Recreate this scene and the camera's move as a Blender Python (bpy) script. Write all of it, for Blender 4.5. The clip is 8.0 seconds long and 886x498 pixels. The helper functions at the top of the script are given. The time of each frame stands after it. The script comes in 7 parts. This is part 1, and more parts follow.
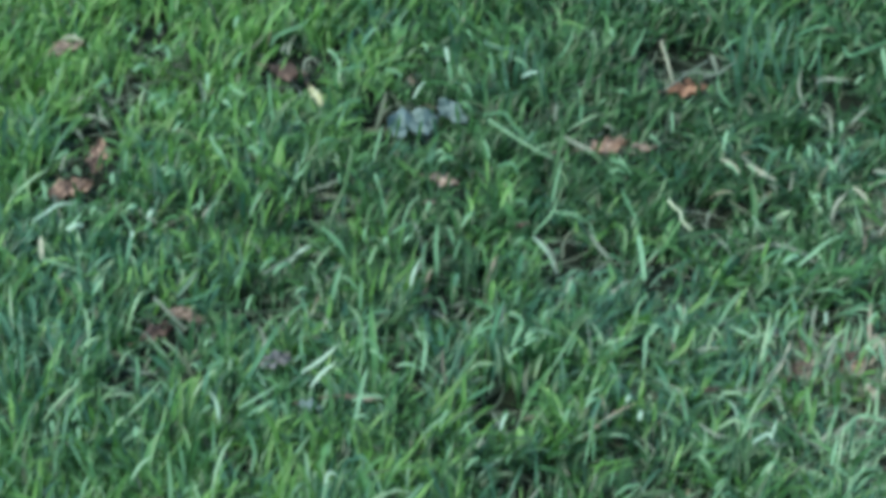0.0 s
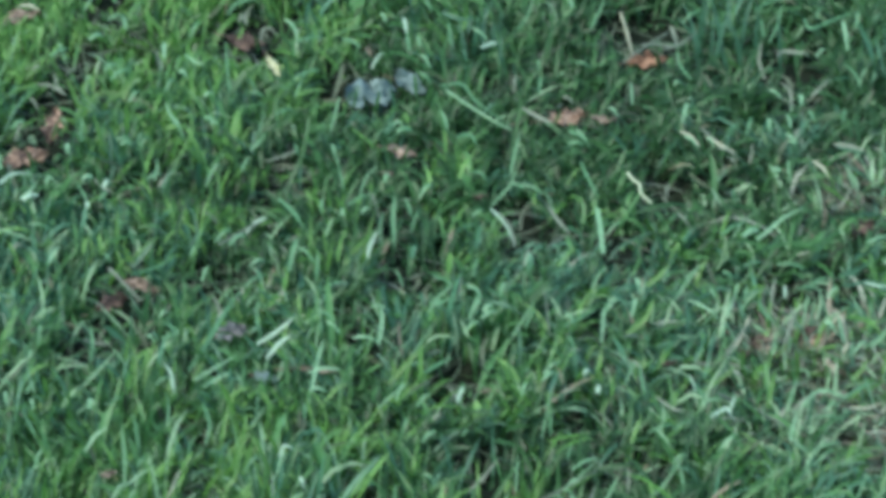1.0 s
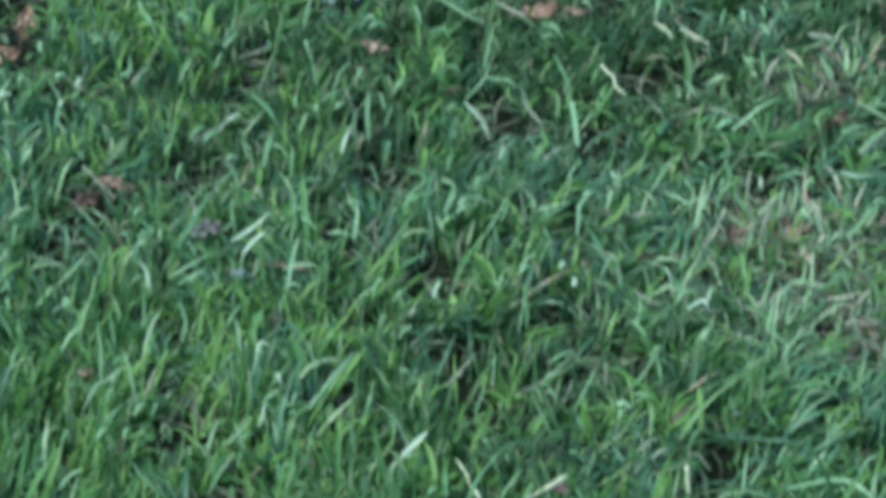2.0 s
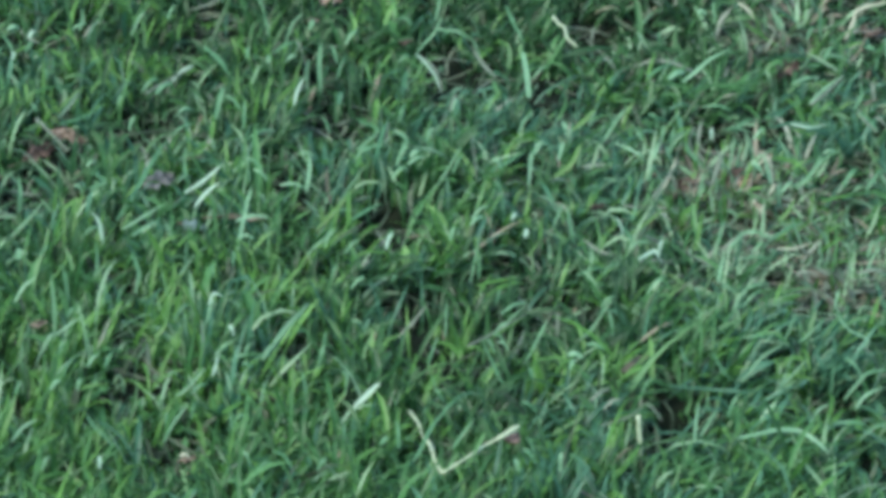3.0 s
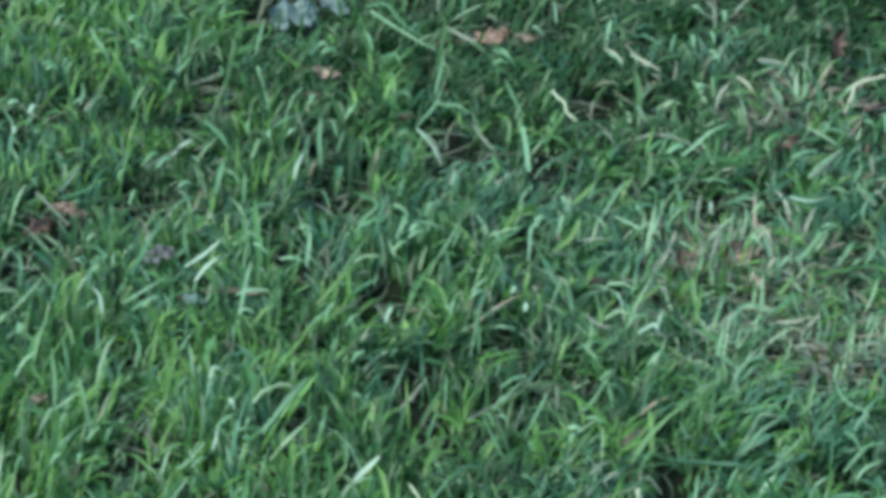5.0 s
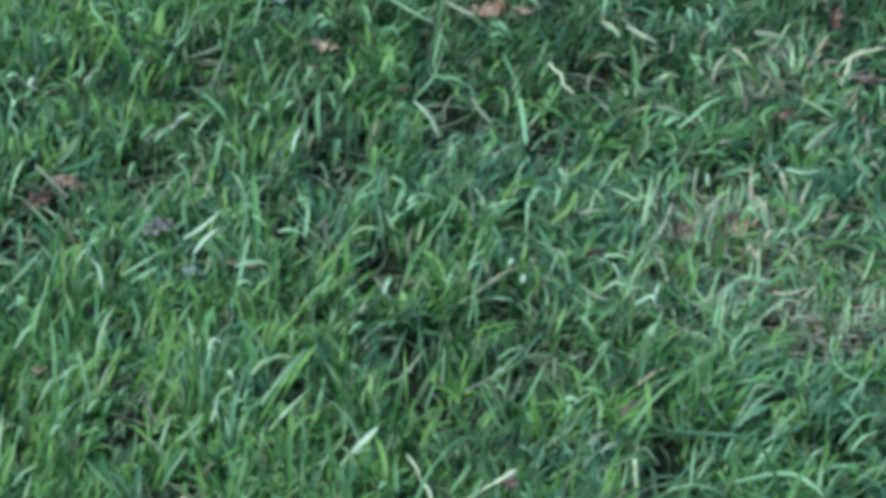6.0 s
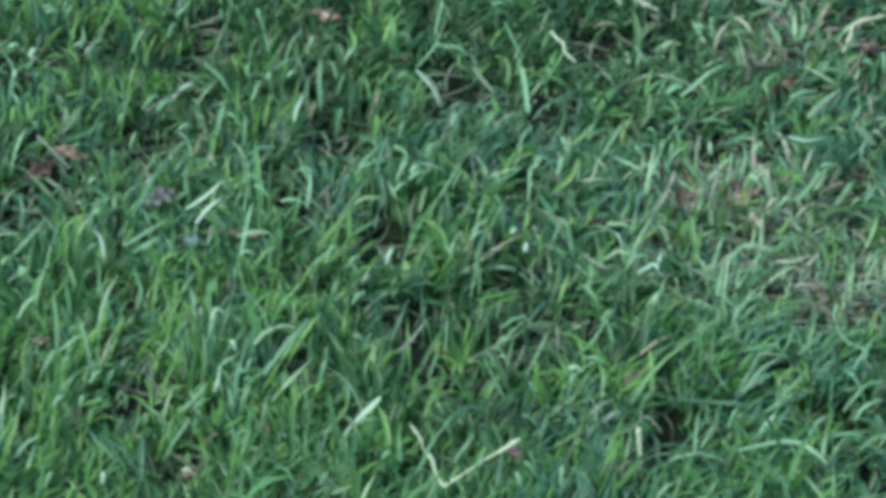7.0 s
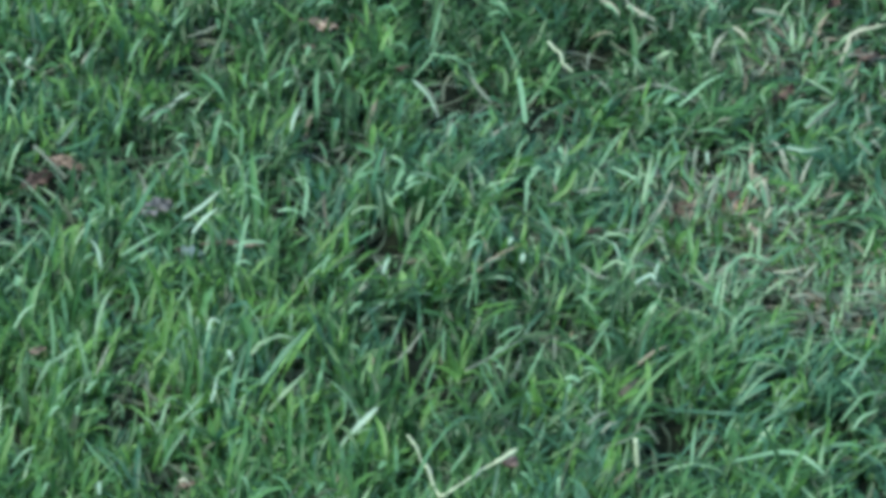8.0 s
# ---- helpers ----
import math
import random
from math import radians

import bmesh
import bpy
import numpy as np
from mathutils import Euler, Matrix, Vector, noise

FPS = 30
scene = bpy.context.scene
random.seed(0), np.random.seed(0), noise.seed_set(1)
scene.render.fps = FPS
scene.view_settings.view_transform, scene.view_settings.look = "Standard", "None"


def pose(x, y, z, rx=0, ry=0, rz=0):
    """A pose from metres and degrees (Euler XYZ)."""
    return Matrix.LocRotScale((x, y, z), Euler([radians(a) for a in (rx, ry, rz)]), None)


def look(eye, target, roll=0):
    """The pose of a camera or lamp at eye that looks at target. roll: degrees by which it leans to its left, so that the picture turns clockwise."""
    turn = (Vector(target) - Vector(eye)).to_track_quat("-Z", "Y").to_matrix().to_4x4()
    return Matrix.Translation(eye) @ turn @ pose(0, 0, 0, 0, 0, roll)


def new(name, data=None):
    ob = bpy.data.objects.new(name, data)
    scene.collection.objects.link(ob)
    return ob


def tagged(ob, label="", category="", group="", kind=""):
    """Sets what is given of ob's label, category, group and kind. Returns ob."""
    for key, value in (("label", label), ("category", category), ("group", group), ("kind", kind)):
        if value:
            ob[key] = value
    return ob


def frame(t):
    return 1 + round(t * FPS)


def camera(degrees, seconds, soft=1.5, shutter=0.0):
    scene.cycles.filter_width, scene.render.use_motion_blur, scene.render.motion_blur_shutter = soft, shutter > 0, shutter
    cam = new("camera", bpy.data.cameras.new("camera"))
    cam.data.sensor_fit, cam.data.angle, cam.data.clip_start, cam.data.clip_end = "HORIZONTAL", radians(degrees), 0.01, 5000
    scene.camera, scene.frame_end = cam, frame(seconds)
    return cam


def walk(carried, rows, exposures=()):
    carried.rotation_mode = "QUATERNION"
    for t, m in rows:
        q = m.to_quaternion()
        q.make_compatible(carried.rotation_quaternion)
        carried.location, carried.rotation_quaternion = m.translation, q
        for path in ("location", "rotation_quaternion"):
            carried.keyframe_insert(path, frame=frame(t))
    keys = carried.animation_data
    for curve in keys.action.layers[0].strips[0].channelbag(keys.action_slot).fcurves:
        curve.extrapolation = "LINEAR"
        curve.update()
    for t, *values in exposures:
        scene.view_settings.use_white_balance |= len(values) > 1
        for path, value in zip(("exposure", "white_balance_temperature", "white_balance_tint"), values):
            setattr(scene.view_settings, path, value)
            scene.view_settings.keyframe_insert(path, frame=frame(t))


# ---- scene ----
LENS = 8.83
cam = camera(LENS, 8.0, soft=4.9, shutter=0.5)
EYE = Vector((0.0, 0.0, 1.65))
AHEAD = Vector((0.0, math.cos(radians(28.0)), -math.sin(radians(28.0))))
# seconds, yaw, pitch, lean, metres moved forward from EYE
ROWS = [
    (0.0, 0.453, -27.713, 0.154, -0.0237),
    (0.1, 0.506, -27.928, 0.094, -0.0220),
    (0.2, 0.461, -28.222, 0.034, -0.0203),
    (0.3, 0.357, -28.482, -0.025, -0.0186),
    (0.4, 0.241, -28.651, -0.085, -0.0169),
    (0.5, 0.116, -28.723, -0.145, -0.0152),
    (0.6, 0.001, -28.622, -0.187, -0.0123),
    (0.7, -0.096, -28.486, -0.230, -0.0094),
    (0.8, -0.161, -28.260, -0.272, -0.0065),
    (0.9, -0.136, -28.115, -0.315, -0.0036),
    (1.0, -0.028, -27.992, -0.357, -0.0007),
    (1.1, 0.106, -27.875, -0.286, -0.0006),
    (1.2, 0.183, -27.812, -0.214, -0.0004),
    (1.3, 0.196, -27.805, -0.143, -0.0003),
    (1.4, 0.126, -27.863, -0.071, -0.0001),
    (1.5, 0.000, -28.000, 0.000, 0.0000),
    (1.6, -0.120, -28.145, 0.027, 0.0011),
    (1.7, -0.217, -28.333, 0.054, 0.0023),
    (1.8, -0.266, -28.543, 0.080, 0.0035),
    (1.9, -0.284, -28.788, 0.107, 0.0047),
    (2.0, -0.315, -29.047, 0.134, 0.0058),
    (2.1, -0.329, -29.278, 0.152, 0.0048),
    (2.2, -0.351, -29.467, 0.171, 0.0038),
    (2.5, -0.500, -29.690, 0.110, 0.0010),
    (3.3, -0.972, -29.385, -0.084, -0.0082),
    (3.5, -0.963, -29.310, -0.105, -0.0092),
    (3.8, -0.890, -29.167, -0.154, -0.0136),
    (4.0, -0.879, -29.047, -0.186, -0.0166),
    (4.2, -0.850, -28.937, -0.144, -0.0146),
    (4.7, -0.838, -28.760, -0.060, -0.0120),
    (5.3, -0.874, -28.883, 0.032, -0.0102),
    (5.5, -0.891, -28.959, 0.001, -0.0192),
    (6.0, -0.883, -29.067, 0.054, -0.0256),
    (6.2, -0.866, -29.200, 0.087, -0.0250),
    (6.5, -0.849, -29.357, 0.136, -0.0241),
    (6.7, -0.860, -29.427, 0.193, -0.0231),
    (7.0, -0.855, -29.376, 0.279, -0.0215),
    (7.2, -0.846, -29.286, 0.276, -0.0215),
    (7.5, -0.861, -29.218, 0.272, -0.0214),
    (7.7, -0.886, -29.200, 0.256, -0.0197),
    (8.0, -0.890, -29.277, 0.231, -0.0171),
]


def held_pose(yaw, pitch, lean, forward):
    return Matrix.Translation(EYE + AHEAD * forward) @ pose(0, 0, 0, 90 + pitch, 0, yaw) @ pose(0, 0, 0, 0, 0, -lean)


walk(cam, [(t, held_pose(a, b, c, d)) for t, a, b, c, d in ROWS], exposures=[(0.0, 1.49), (8.0, 1.49)])

# ---- light: open shade under a clear sky, soft brightness from the left ----
SUN_HEIGHT, SUN_FROM = 48.0, 236.0   # degrees: elevation, compass bearing that the light comes from (y is north)
world = bpy.data.worlds.new("sky")
scene.world = world
world.use_nodes = True
sky = world.node_tree.nodes.new("ShaderNodeTexSky")
sky.sky_type, sky.sun_disc = "NISHITA", False
sky.sun_elevation, sky.sun_rotation = radians(SUN_HEIGHT), radians(SUN_FROM)
background = world.node_tree.nodes["Background"]
background.inputs["Strength"].default_value = 0.15
world.node_tree.links.new(sky.outputs[0], background.inputs["Color"])

sun = new("sun", bpy.data.lights.new("sun", "SUN"))
sun.data.energy, sun.data.angle, sun.data.color = 1.25, radians(25), (1.0, 0.97, 0.92)
bearing = radians(SUN_FROM)
sun_way = Vector((math.sin(bearing) * math.cos(radians(SUN_HEIGHT)), math.cos(bearing) * math.cos(radians(SUN_HEIGHT)), math.sin(radians(SUN_HEIGHT))))
sun.matrix_world = look(sun_way * 30, (0, 0, 0))


# ---- materials ----
def material(name, ramp, rough=0.5, scale=60.0, bump=0.15, spec=0.5, through_light=0.0, pick="island", grain=0.35, stretch=(1, 1, 1)):
    """A procedural surface: a colour ramp picked per piece, shifted by grain at two scales, with bump and gloss."""
    mat = bpy.data.materials.new(name)
    mat.use_nodes = True
    nt = mat.node_tree
    n, l = nt.nodes, nt.links
    bsdf = n["Principled BSDF"]
    coord = n.new("ShaderNodeTexCoord")
    mapping = n.new("ShaderNodeMapping")
    mapping.inputs["Scale"].default_value = stretch
    l.new(coord.outputs["Object"], mapping.inputs["Vector"])
    fine, coarse = n.new("ShaderNodeTexNoise"), n.new("ShaderNodeTexNoise")
    fine.inputs["Scale"].default_value, fine.inputs["Detail"].default_value = scale * 6, 6
    coarse.inputs["Scale"].default_value, coarse.inputs["Detail"].default_value = scale, 3
    for tex in (fine, coarse):
        l.new(mapping.outputs[0], tex.inputs["Vector"])
    mixed = n.new("ShaderNodeMath")
    mixed.operation = "MULTIPLY_ADD"
    mixed.inputs[1].default_value = 0.5
    l.new(fine.outputs["Fac"], mixed.inputs[0])
    half = n.new("ShaderNodeMath")
    half.operation = "MULTIPLY"
    half.inputs[1].default_value = 0.5
    l.new(coarse.outputs["Fac"], half.inputs[0])
    l.new(half.outputs[0], mixed.inputs[2])
    if pick == "island":
        geo = n.new("ShaderNodeNewGeometry")
        source = geo.outputs["Random Per Island"]
    elif pick == "object":
        info = n.new("ShaderNodeObjectInfo")
        source = info.outputs["Random"]
    else:
        source = coarse.outputs["Fac"]
    blend = n.new("ShaderNodeMix")
    blend.inputs["Factor"].default_value = grain
    l.new(source, blend.inputs["A"])
    l.new(mixed.outputs[0], blend.inputs["B"])
    cr = n.new("ShaderNodeValToRGB")
    el = cr.color_ramp.elements
    while len(el) < len(ramp):
        el.new(0.5)
    for e, (p, c) in zip(el, ramp):
        e.position, e.color = p, (*c, 1)
    l.new(blend.outputs["Result"], cr.inputs["Fac"])
    l.new(cr.outputs["Color"], bsdf.inputs["Base Color"])
    bsdf.inputs["Roughness"].default_value = rough
    bsdf.inputs["Specular IOR Level"].default_value = spec
    bp = n.new("ShaderNodeBump")
    bp.inputs["Strength"].default_value, bp.inputs["Distance"].default_value = bump, 0.002
    l.new(mixed.outputs[0], bp.inputs["Height"])
    l.new(bp.outputs["Normal"], bsdf.inputs["Normal"])
    if through_light > 0:
        tr = n.new("ShaderNodeBsdfTranslucent")
        l.new(cr.outputs["Color"], tr.inputs["Color"])
        mx = n.new("ShaderNodeMixShader")
        mx.inputs["Fac"].default_value = through_light
        l.new(bsdf.outputs[0], mx.inputs[1])
        l.new(tr.outputs[0], mx.inputs[2])
        l.new(mx.outputs[0], n["Material Output"].inputs["Surface"])
    return mat


BLADE = dict(rough=0.42, scale=35.0, bump=0.12, spec=0.38, through_light=0.30)
grass_blue = material("bluish_green_grass", [(0.15, (0.028, 0.097, 0.049)), (0.5, (0.049, 0.162, 0.080)), (0.85, (0.087, 0.237, 0.130))], **BLADE)
grass_mid = material("mid_green_grass", [(0.15, (0.030, 0.108, 0.031)), (0.5, (0.055, 0.179, 0.051)), (0.85, (0.095, 0.255, 0.081))], **BLADE)
grass_yellow = material("yellow_green_grass", [(0.15, (0.049, 0.155, 0.029)), (0.5, (0.084, 0.240, 0.043)), (0.85, (0.130, 0.308, 0.076))], **BLADE)
# pale to whitish grass: sky glints on blades are put into the base colour
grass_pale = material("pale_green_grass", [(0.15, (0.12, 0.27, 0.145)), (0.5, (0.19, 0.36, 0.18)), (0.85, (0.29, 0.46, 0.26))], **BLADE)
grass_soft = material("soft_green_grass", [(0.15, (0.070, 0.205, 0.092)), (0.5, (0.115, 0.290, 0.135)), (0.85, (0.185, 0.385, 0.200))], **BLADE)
grass_glint = material("glint_pale_grass", [(0.15, (0.150, 0.335, 0.175)), (0.5, (0.215, 0.425, 0.235)), (0.85, (0.305, 0.52, 0.320))], **BLADE)
grass_white_glint = material("glint_whitish_grass", [(0.15, (0.27, 0.45, 0.30)), (0.5, (0.37, 0.55, 0.40)), (0.85, (0.48, 0.65, 0.50))], **BLADE)
straw_mat = material("dry_straw", [(0.15, (0.23, 0.255, 0.155)), (0.5, (0.35, 0.39, 0.26)), (0.85, (0.50, 0.55, 0.39))], rough=0.55, scale=50, bump=0.2, through_light=0.1)
grey_straw = material("grey_green_straw", [(0.15, (0.095, 0.135, 0.085)), (0.5, (0.155, 0.205, 0.135)), (0.85, (0.24, 0.295, 0.205))], rough=0.55, scale=50, bump=0.2, through_light=0.1)
pale_stem = material("pale_yellowish_stem", [(0.15, (0.33, 0.42, 0.24)), (0.5, (0.46, 0.56, 0.35)), (0.85, (0.61, 0.71, 0.49))], rough=0.5, scale=50, bump=0.2, through_light=0.1)
# thatch ramp takes on the dark green of shaded gaps between blades
thatch_mat = material("shade_green_thatch", [(0.15, (0.024, 0.044, 0.024)), (0.5, (0.055, 0.085, 0.047)), (0.85, (0.13, 0.165, 0.10))], rough=0.8, scale=50, bump=0.2, spec=0.2)
# this green also stands in for shaded stretches of the lawn
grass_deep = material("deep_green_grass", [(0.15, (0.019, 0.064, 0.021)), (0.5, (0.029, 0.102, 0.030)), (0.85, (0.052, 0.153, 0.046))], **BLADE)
dry_tan = material("tan_dry_grass", [(0.15, (0.095, 0.094, 0.056)), (0.5, (0.175, 0.166, 0.105)), (0.85, (0.30, 0.28, 0.185))], rough=0.6, scale=50, bump=0.2, through_light=0.15)
GRASSES = [grass_blue, grass_mid, grass_yellow, grass_pale, grey_straw, thatch_mat, grass_deep, dry_tan]
# soil colour taken near black to hold the shade deep between blades
soil_mat = material("shade_dark_soil", [(0.2, (0.003, 0.007, 0.004)), (0.5, (0.008, 0.014, 0.007)), (0.8, (0.022, 0.030, 0.015))], rough=0.95, scale=22, bump=0.8, spec=0.12, pick="noise", grain=0.6)
# away from the leafy spot the ground reads as closed lawn
nt = soil_mat.node_tree
far = nt.nodes.new("ShaderNodeVectorMath")
far.operation = "DISTANCE"
far.inputs[1].default_value = (0.0, 3.1, 0.0)
nt.links.new([n for n in nt.nodes if n.type == "TEX_COORD"][0].outputs["Object"], far.inputs[0])
span = nt.nodes.new("ShaderNodeMapRange")
span.inputs["From Min"].default_value, span.inputs["From Max"].default_value = 0.6, 1.1
nt.links.new(far.outputs["Value"], span.inputs["Value"])
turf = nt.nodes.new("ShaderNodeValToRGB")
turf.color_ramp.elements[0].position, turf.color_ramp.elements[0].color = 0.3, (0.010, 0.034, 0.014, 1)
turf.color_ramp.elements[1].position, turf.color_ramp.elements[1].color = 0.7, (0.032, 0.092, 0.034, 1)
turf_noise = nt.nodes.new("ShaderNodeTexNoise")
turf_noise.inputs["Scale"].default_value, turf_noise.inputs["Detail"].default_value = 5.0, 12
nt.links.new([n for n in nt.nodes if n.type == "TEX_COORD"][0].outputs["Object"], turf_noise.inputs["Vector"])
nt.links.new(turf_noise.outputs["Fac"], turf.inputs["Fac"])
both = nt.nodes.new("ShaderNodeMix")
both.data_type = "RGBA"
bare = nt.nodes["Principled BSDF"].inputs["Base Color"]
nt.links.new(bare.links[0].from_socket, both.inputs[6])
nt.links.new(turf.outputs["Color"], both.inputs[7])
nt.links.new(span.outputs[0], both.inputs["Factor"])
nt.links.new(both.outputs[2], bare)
LEAF = dict(rough=0.6, scale=55.0, bump=0.45, spec=0.35, through_light=0.12, grain=0.88)
leaf_orange = material("orange_brown_leaf", [(0.40, (0.055, 0.032, 0.018)), (0.5, (0.24, 0.130, 0.070)), (0.61, (0.43, 0.295, 0.180))], **LEAF)
leaf_pink = material("pinkish_tan_leaf", [(0.40, (0.075, 0.052, 0.036)), (0.49, (0.275, 0.190, 0.122)), (0.59, (0.55, 0.42, 0.295))], **LEAF)
leaf_brown = material("dark_brown_leaf", [(0.36, (0.024, 0.018, 0.012)), (0.5, (0.088, 0.063, 0.045)), (0.62, (0.26, 0.185, 0.132))], **LEAF)
leaf_tan = material("tan_leaf", [(0.40, (0.065, 0.055, 0.036)), (0.5, (0.23, 0.183, 0.128)), (0.60, (0.50, 0.43, 0.33))], **LEAF)
leaf_grey = material("blue_grey_leaf", [(0.36, (0.085, 0.150, 0.132)), (0.5, (0.145, 0.228, 0.204)), (0.64, (0.22, 0.315, 0.288))], **LEAF)
leaf_mauve = material("mauve_grey_leaf", [(0.36, (0.080, 0.090, 0.082)), (0.5, (0.165, 0.178, 0.165)), (0.64, (0.27, 0.275, 0.255))], **LEAF)
leaf_lime = material("pale_lime_leaf", [(0.36, (0.274, 0.317, 0.130)), (0.5, (0.43, 0.47, 0.27)), (0.64, (0.62, 0.65, 0.46))], **LEAF)


# ---- ground ----
# small pits in the soil: x, y, radius, depth
PITS = [(0.169, 2.705, 0.020, 0.014), (0.204, 3.030, 0.017, 0.024), (-0.251, 3.289, 0.017, 0.012), (-0.067, 3.324, 0.015, 0.011),
        (-0.130, 3.049, 0.020, 0.009), (0.143, 3.178, 0.014, 0.011), (-0.235, 3.355, 0.014, 0.010), (0.125, 3.406, 0.020, 0.010),
        (0.011, 2.946, 0.017, 0.014), (0.030, 2.829, 0.013, 0.014)]


def ground_z(x, y):
    z = 0.003 * np.sin(9.0 * x + 1.0) * np.cos(7.0 * y) + 0.002 * np.sin(21.0 * x + 13.0 * y)
    for px, py, size, depth in PITS:
        z = z - depth * np.exp(-((x - px) ** 2 + (y - py) ** 2) / size ** 2)
    return z


def tails(a, b, step):
    """Grid lines: even from a to b, then ever wider out to 2500 m."""
    mid = list(np.arange(a, b + step / 2, step))
    out, gap = [], step
    while gap < 1800:
        gap *= 1.7
        out.append((out[-1] if out else 0) + gap)
    return np.array([a - o for o in reversed(out)] + mid + [b + o for o in out])


gx, gy = tails(-0.7, 0.7, 0.009), tails(2.2, 4.0, 0.009)
GX, GY = np.meshgrid(gx, gy)
near = (np.abs(GX) < 0.69) & (np.abs(GY - 3.1) < 0.88)
GZ = ground_z(GX, GY) * np.exp(-((GX / 3) ** 2 + ((GY - 3.1) / 3) ** 2))
rng = np.random.default_rng(4)
GZ = GZ + near * rng.normal(0, 0.0012, GX.shape)
ground_mesh = bpy.data.meshes.new("ground")
cols = len(gx)
ground_mesh.from_pydata(np.stack([GX, GY, GZ], -1).reshape(-1, 3).tolist(), [],
                        [(r * cols + c, r * cols + c + 1, (r + 1) * cols + c + 1, (r + 1) * cols + c) for r in range(len(gy) - 1) for c in range(cols - 1)])
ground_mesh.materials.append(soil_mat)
ground_mesh.polygons.foreach_set("use_smooth", [True] * len(ground_mesh.polygons))
ground = tagged(new("ground", ground_mesh), "soil under a lawn, coloured near black for shade between blades, bare in small gaps", "ground", kind="structure")


# ---- grass ----
def blade_mesh(name, root, length, width, lean, bend, heading, twist, sway, slot, segs=5, fold=0.22, kink=0.0, knee=0.5):
    """One mesh of many grass blades: tapered, folded along the rib, each rising from its root and bowing over towards its heading."""
    count = len(root)
    s = np.linspace(0, 1, segs + 1)
    angle = lean[:, None] + bend[:, None] * s[None, :] ** 1.4 + np.reshape(kink, (-1, 1)) * (s[None, :] > np.reshape(knee, (-1, 1)))
    angle = np.minimum(angle, 2.5)
    step = length[:, None] / segs
    mid_angle = 0.5 * (angle[:, 1:] + angle[:, :-1])
    up = np.concatenate([np.zeros((count, 1)), np.cumsum(np.cos(mid_angle) * step, 1)], 1)
    swing = heading[:, None] + sway[:, None] * s[None, :]
    hx, hy = np.cos(swing), np.sin(swing)
    run = np.sin(mid_angle) * step
    zero = np.zeros((count, 1))
    centre = np.stack([root[:, 0, None] + np.concatenate([zero, np.cumsum(run * hx[:, 1:], 1)], 1),
                       root[:, 1, None] + np.concatenate([zero, np.cumsum(run * hy[:, 1:], 1)], 1), root[:, 2, None] + up], -1)
    low = ground_z(centre[..., 0], centre[..., 1]) + 0.0015
    centre[..., 2] = np.where(s > 0, np.maximum(centre[..., 2], low), centre[..., 2])
    turn = twist[:, None] * s[None, :]
    side0 = np.stack([-hy, hx, np.zeros_like(hx)], -1)
    nrm = np.stack([-np.cos(angle) * hx, -np.cos(angle) * hy, np.sin(angle)], -1)
    side = side0 * np.cos(turn)[..., None] + nrm * np.sin(turn)[..., None]
    face = nrm * np.cos(turn)[..., None] - side0 * np.sin(turn)[..., None]
    # about half of the tips are worn to a point, the rest mown off blunt
    sharp = np.where(np.sin(root[:, 0] * 9000 + root[:, 1] * 7000) > 0.1, 2.6, 9.0)
    taper = np.minimum(1.0, 0.62 + 1.3 * s)[None, :] * (1 - s[None, :] ** sharp[:, None])
    half = 0.5 * width[:, None, None] * taper[:, :, None]
    left, right, rib = centre - side * half, centre + side * half, centre - face * half * 2 * fold
    rings = np.stack([left, rib, right], 2)[:, :segs].reshape(count, segs * 3, 3)
    verts = np.concatenate([rings, centre[:, segs:segs + 1]], 1)
    per = segs * 3 + 1
    faces = []
    for k in range(segs - 1):
        a, b = 3 * k, 3 * k + 3
        faces += [(a, a + 1, b + 1, b), (a + 1, a + 2, b + 2, b + 1)]
    quads = np.array(faces)
    a = 3 * (segs - 1)
    tris = np.array([(a, a + 1, per - 1), (a + 1, a + 2, per - 1)])
    base = (np.arange(count) * per)[:, None, None]
    mesh = bpy.data.meshes.new(name)
    mesh.vertices.add(count * per)
    mesh.vertices.foreach_set("co", verts.reshape(-1))
    loop_one = np.concatenate([(base + quads).reshape(count, -1), (base + tris).reshape(count, -1)], 1)
    mesh.loops.add(loop_one.size)
    mesh.loops.foreach_set("vertex_index", loop_one.reshape(-1))
    sizes = np.tile(np.array([4] * len(quads) + [3] * len(tris)), count)
    mesh.polygons.add(len(sizes))
    mesh.polygons.foreach_set("loop_start", np.concatenate([[0], np.cumsum(sizes)[:-1]]))
    mesh.polygons.foreach_set("material_index", np.repeat(slot, len(quads) + len(tris)))
    mesh.polygons.foreach_set("use_smooth", np.ones(len(sizes), dtype=bool))
    mesh.update()
    mesh.validate()
    for m in GRASSES:
        mesh.materials.append(m)
    return mesh


# thin places in the sward: x, y, radius across, radius along, how thin (1 bare)
GAPS = []
# places cut low so things show to the camera: x, y, half width, height there, how far in front
LOWS = []


def low(x, y, half, z, front_run=0.07):
    LOWS.append((x, y, half, z, front_run))


def gap(x, y, rx, ry, bare, stubble):
    """A thin spot, its blades no higher than the stubble, those before it cut for the camera."""
    GAPS.append((x, y, rx, ry, bare))
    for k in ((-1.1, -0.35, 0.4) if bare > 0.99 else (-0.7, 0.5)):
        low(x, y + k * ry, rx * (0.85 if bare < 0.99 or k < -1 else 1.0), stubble)


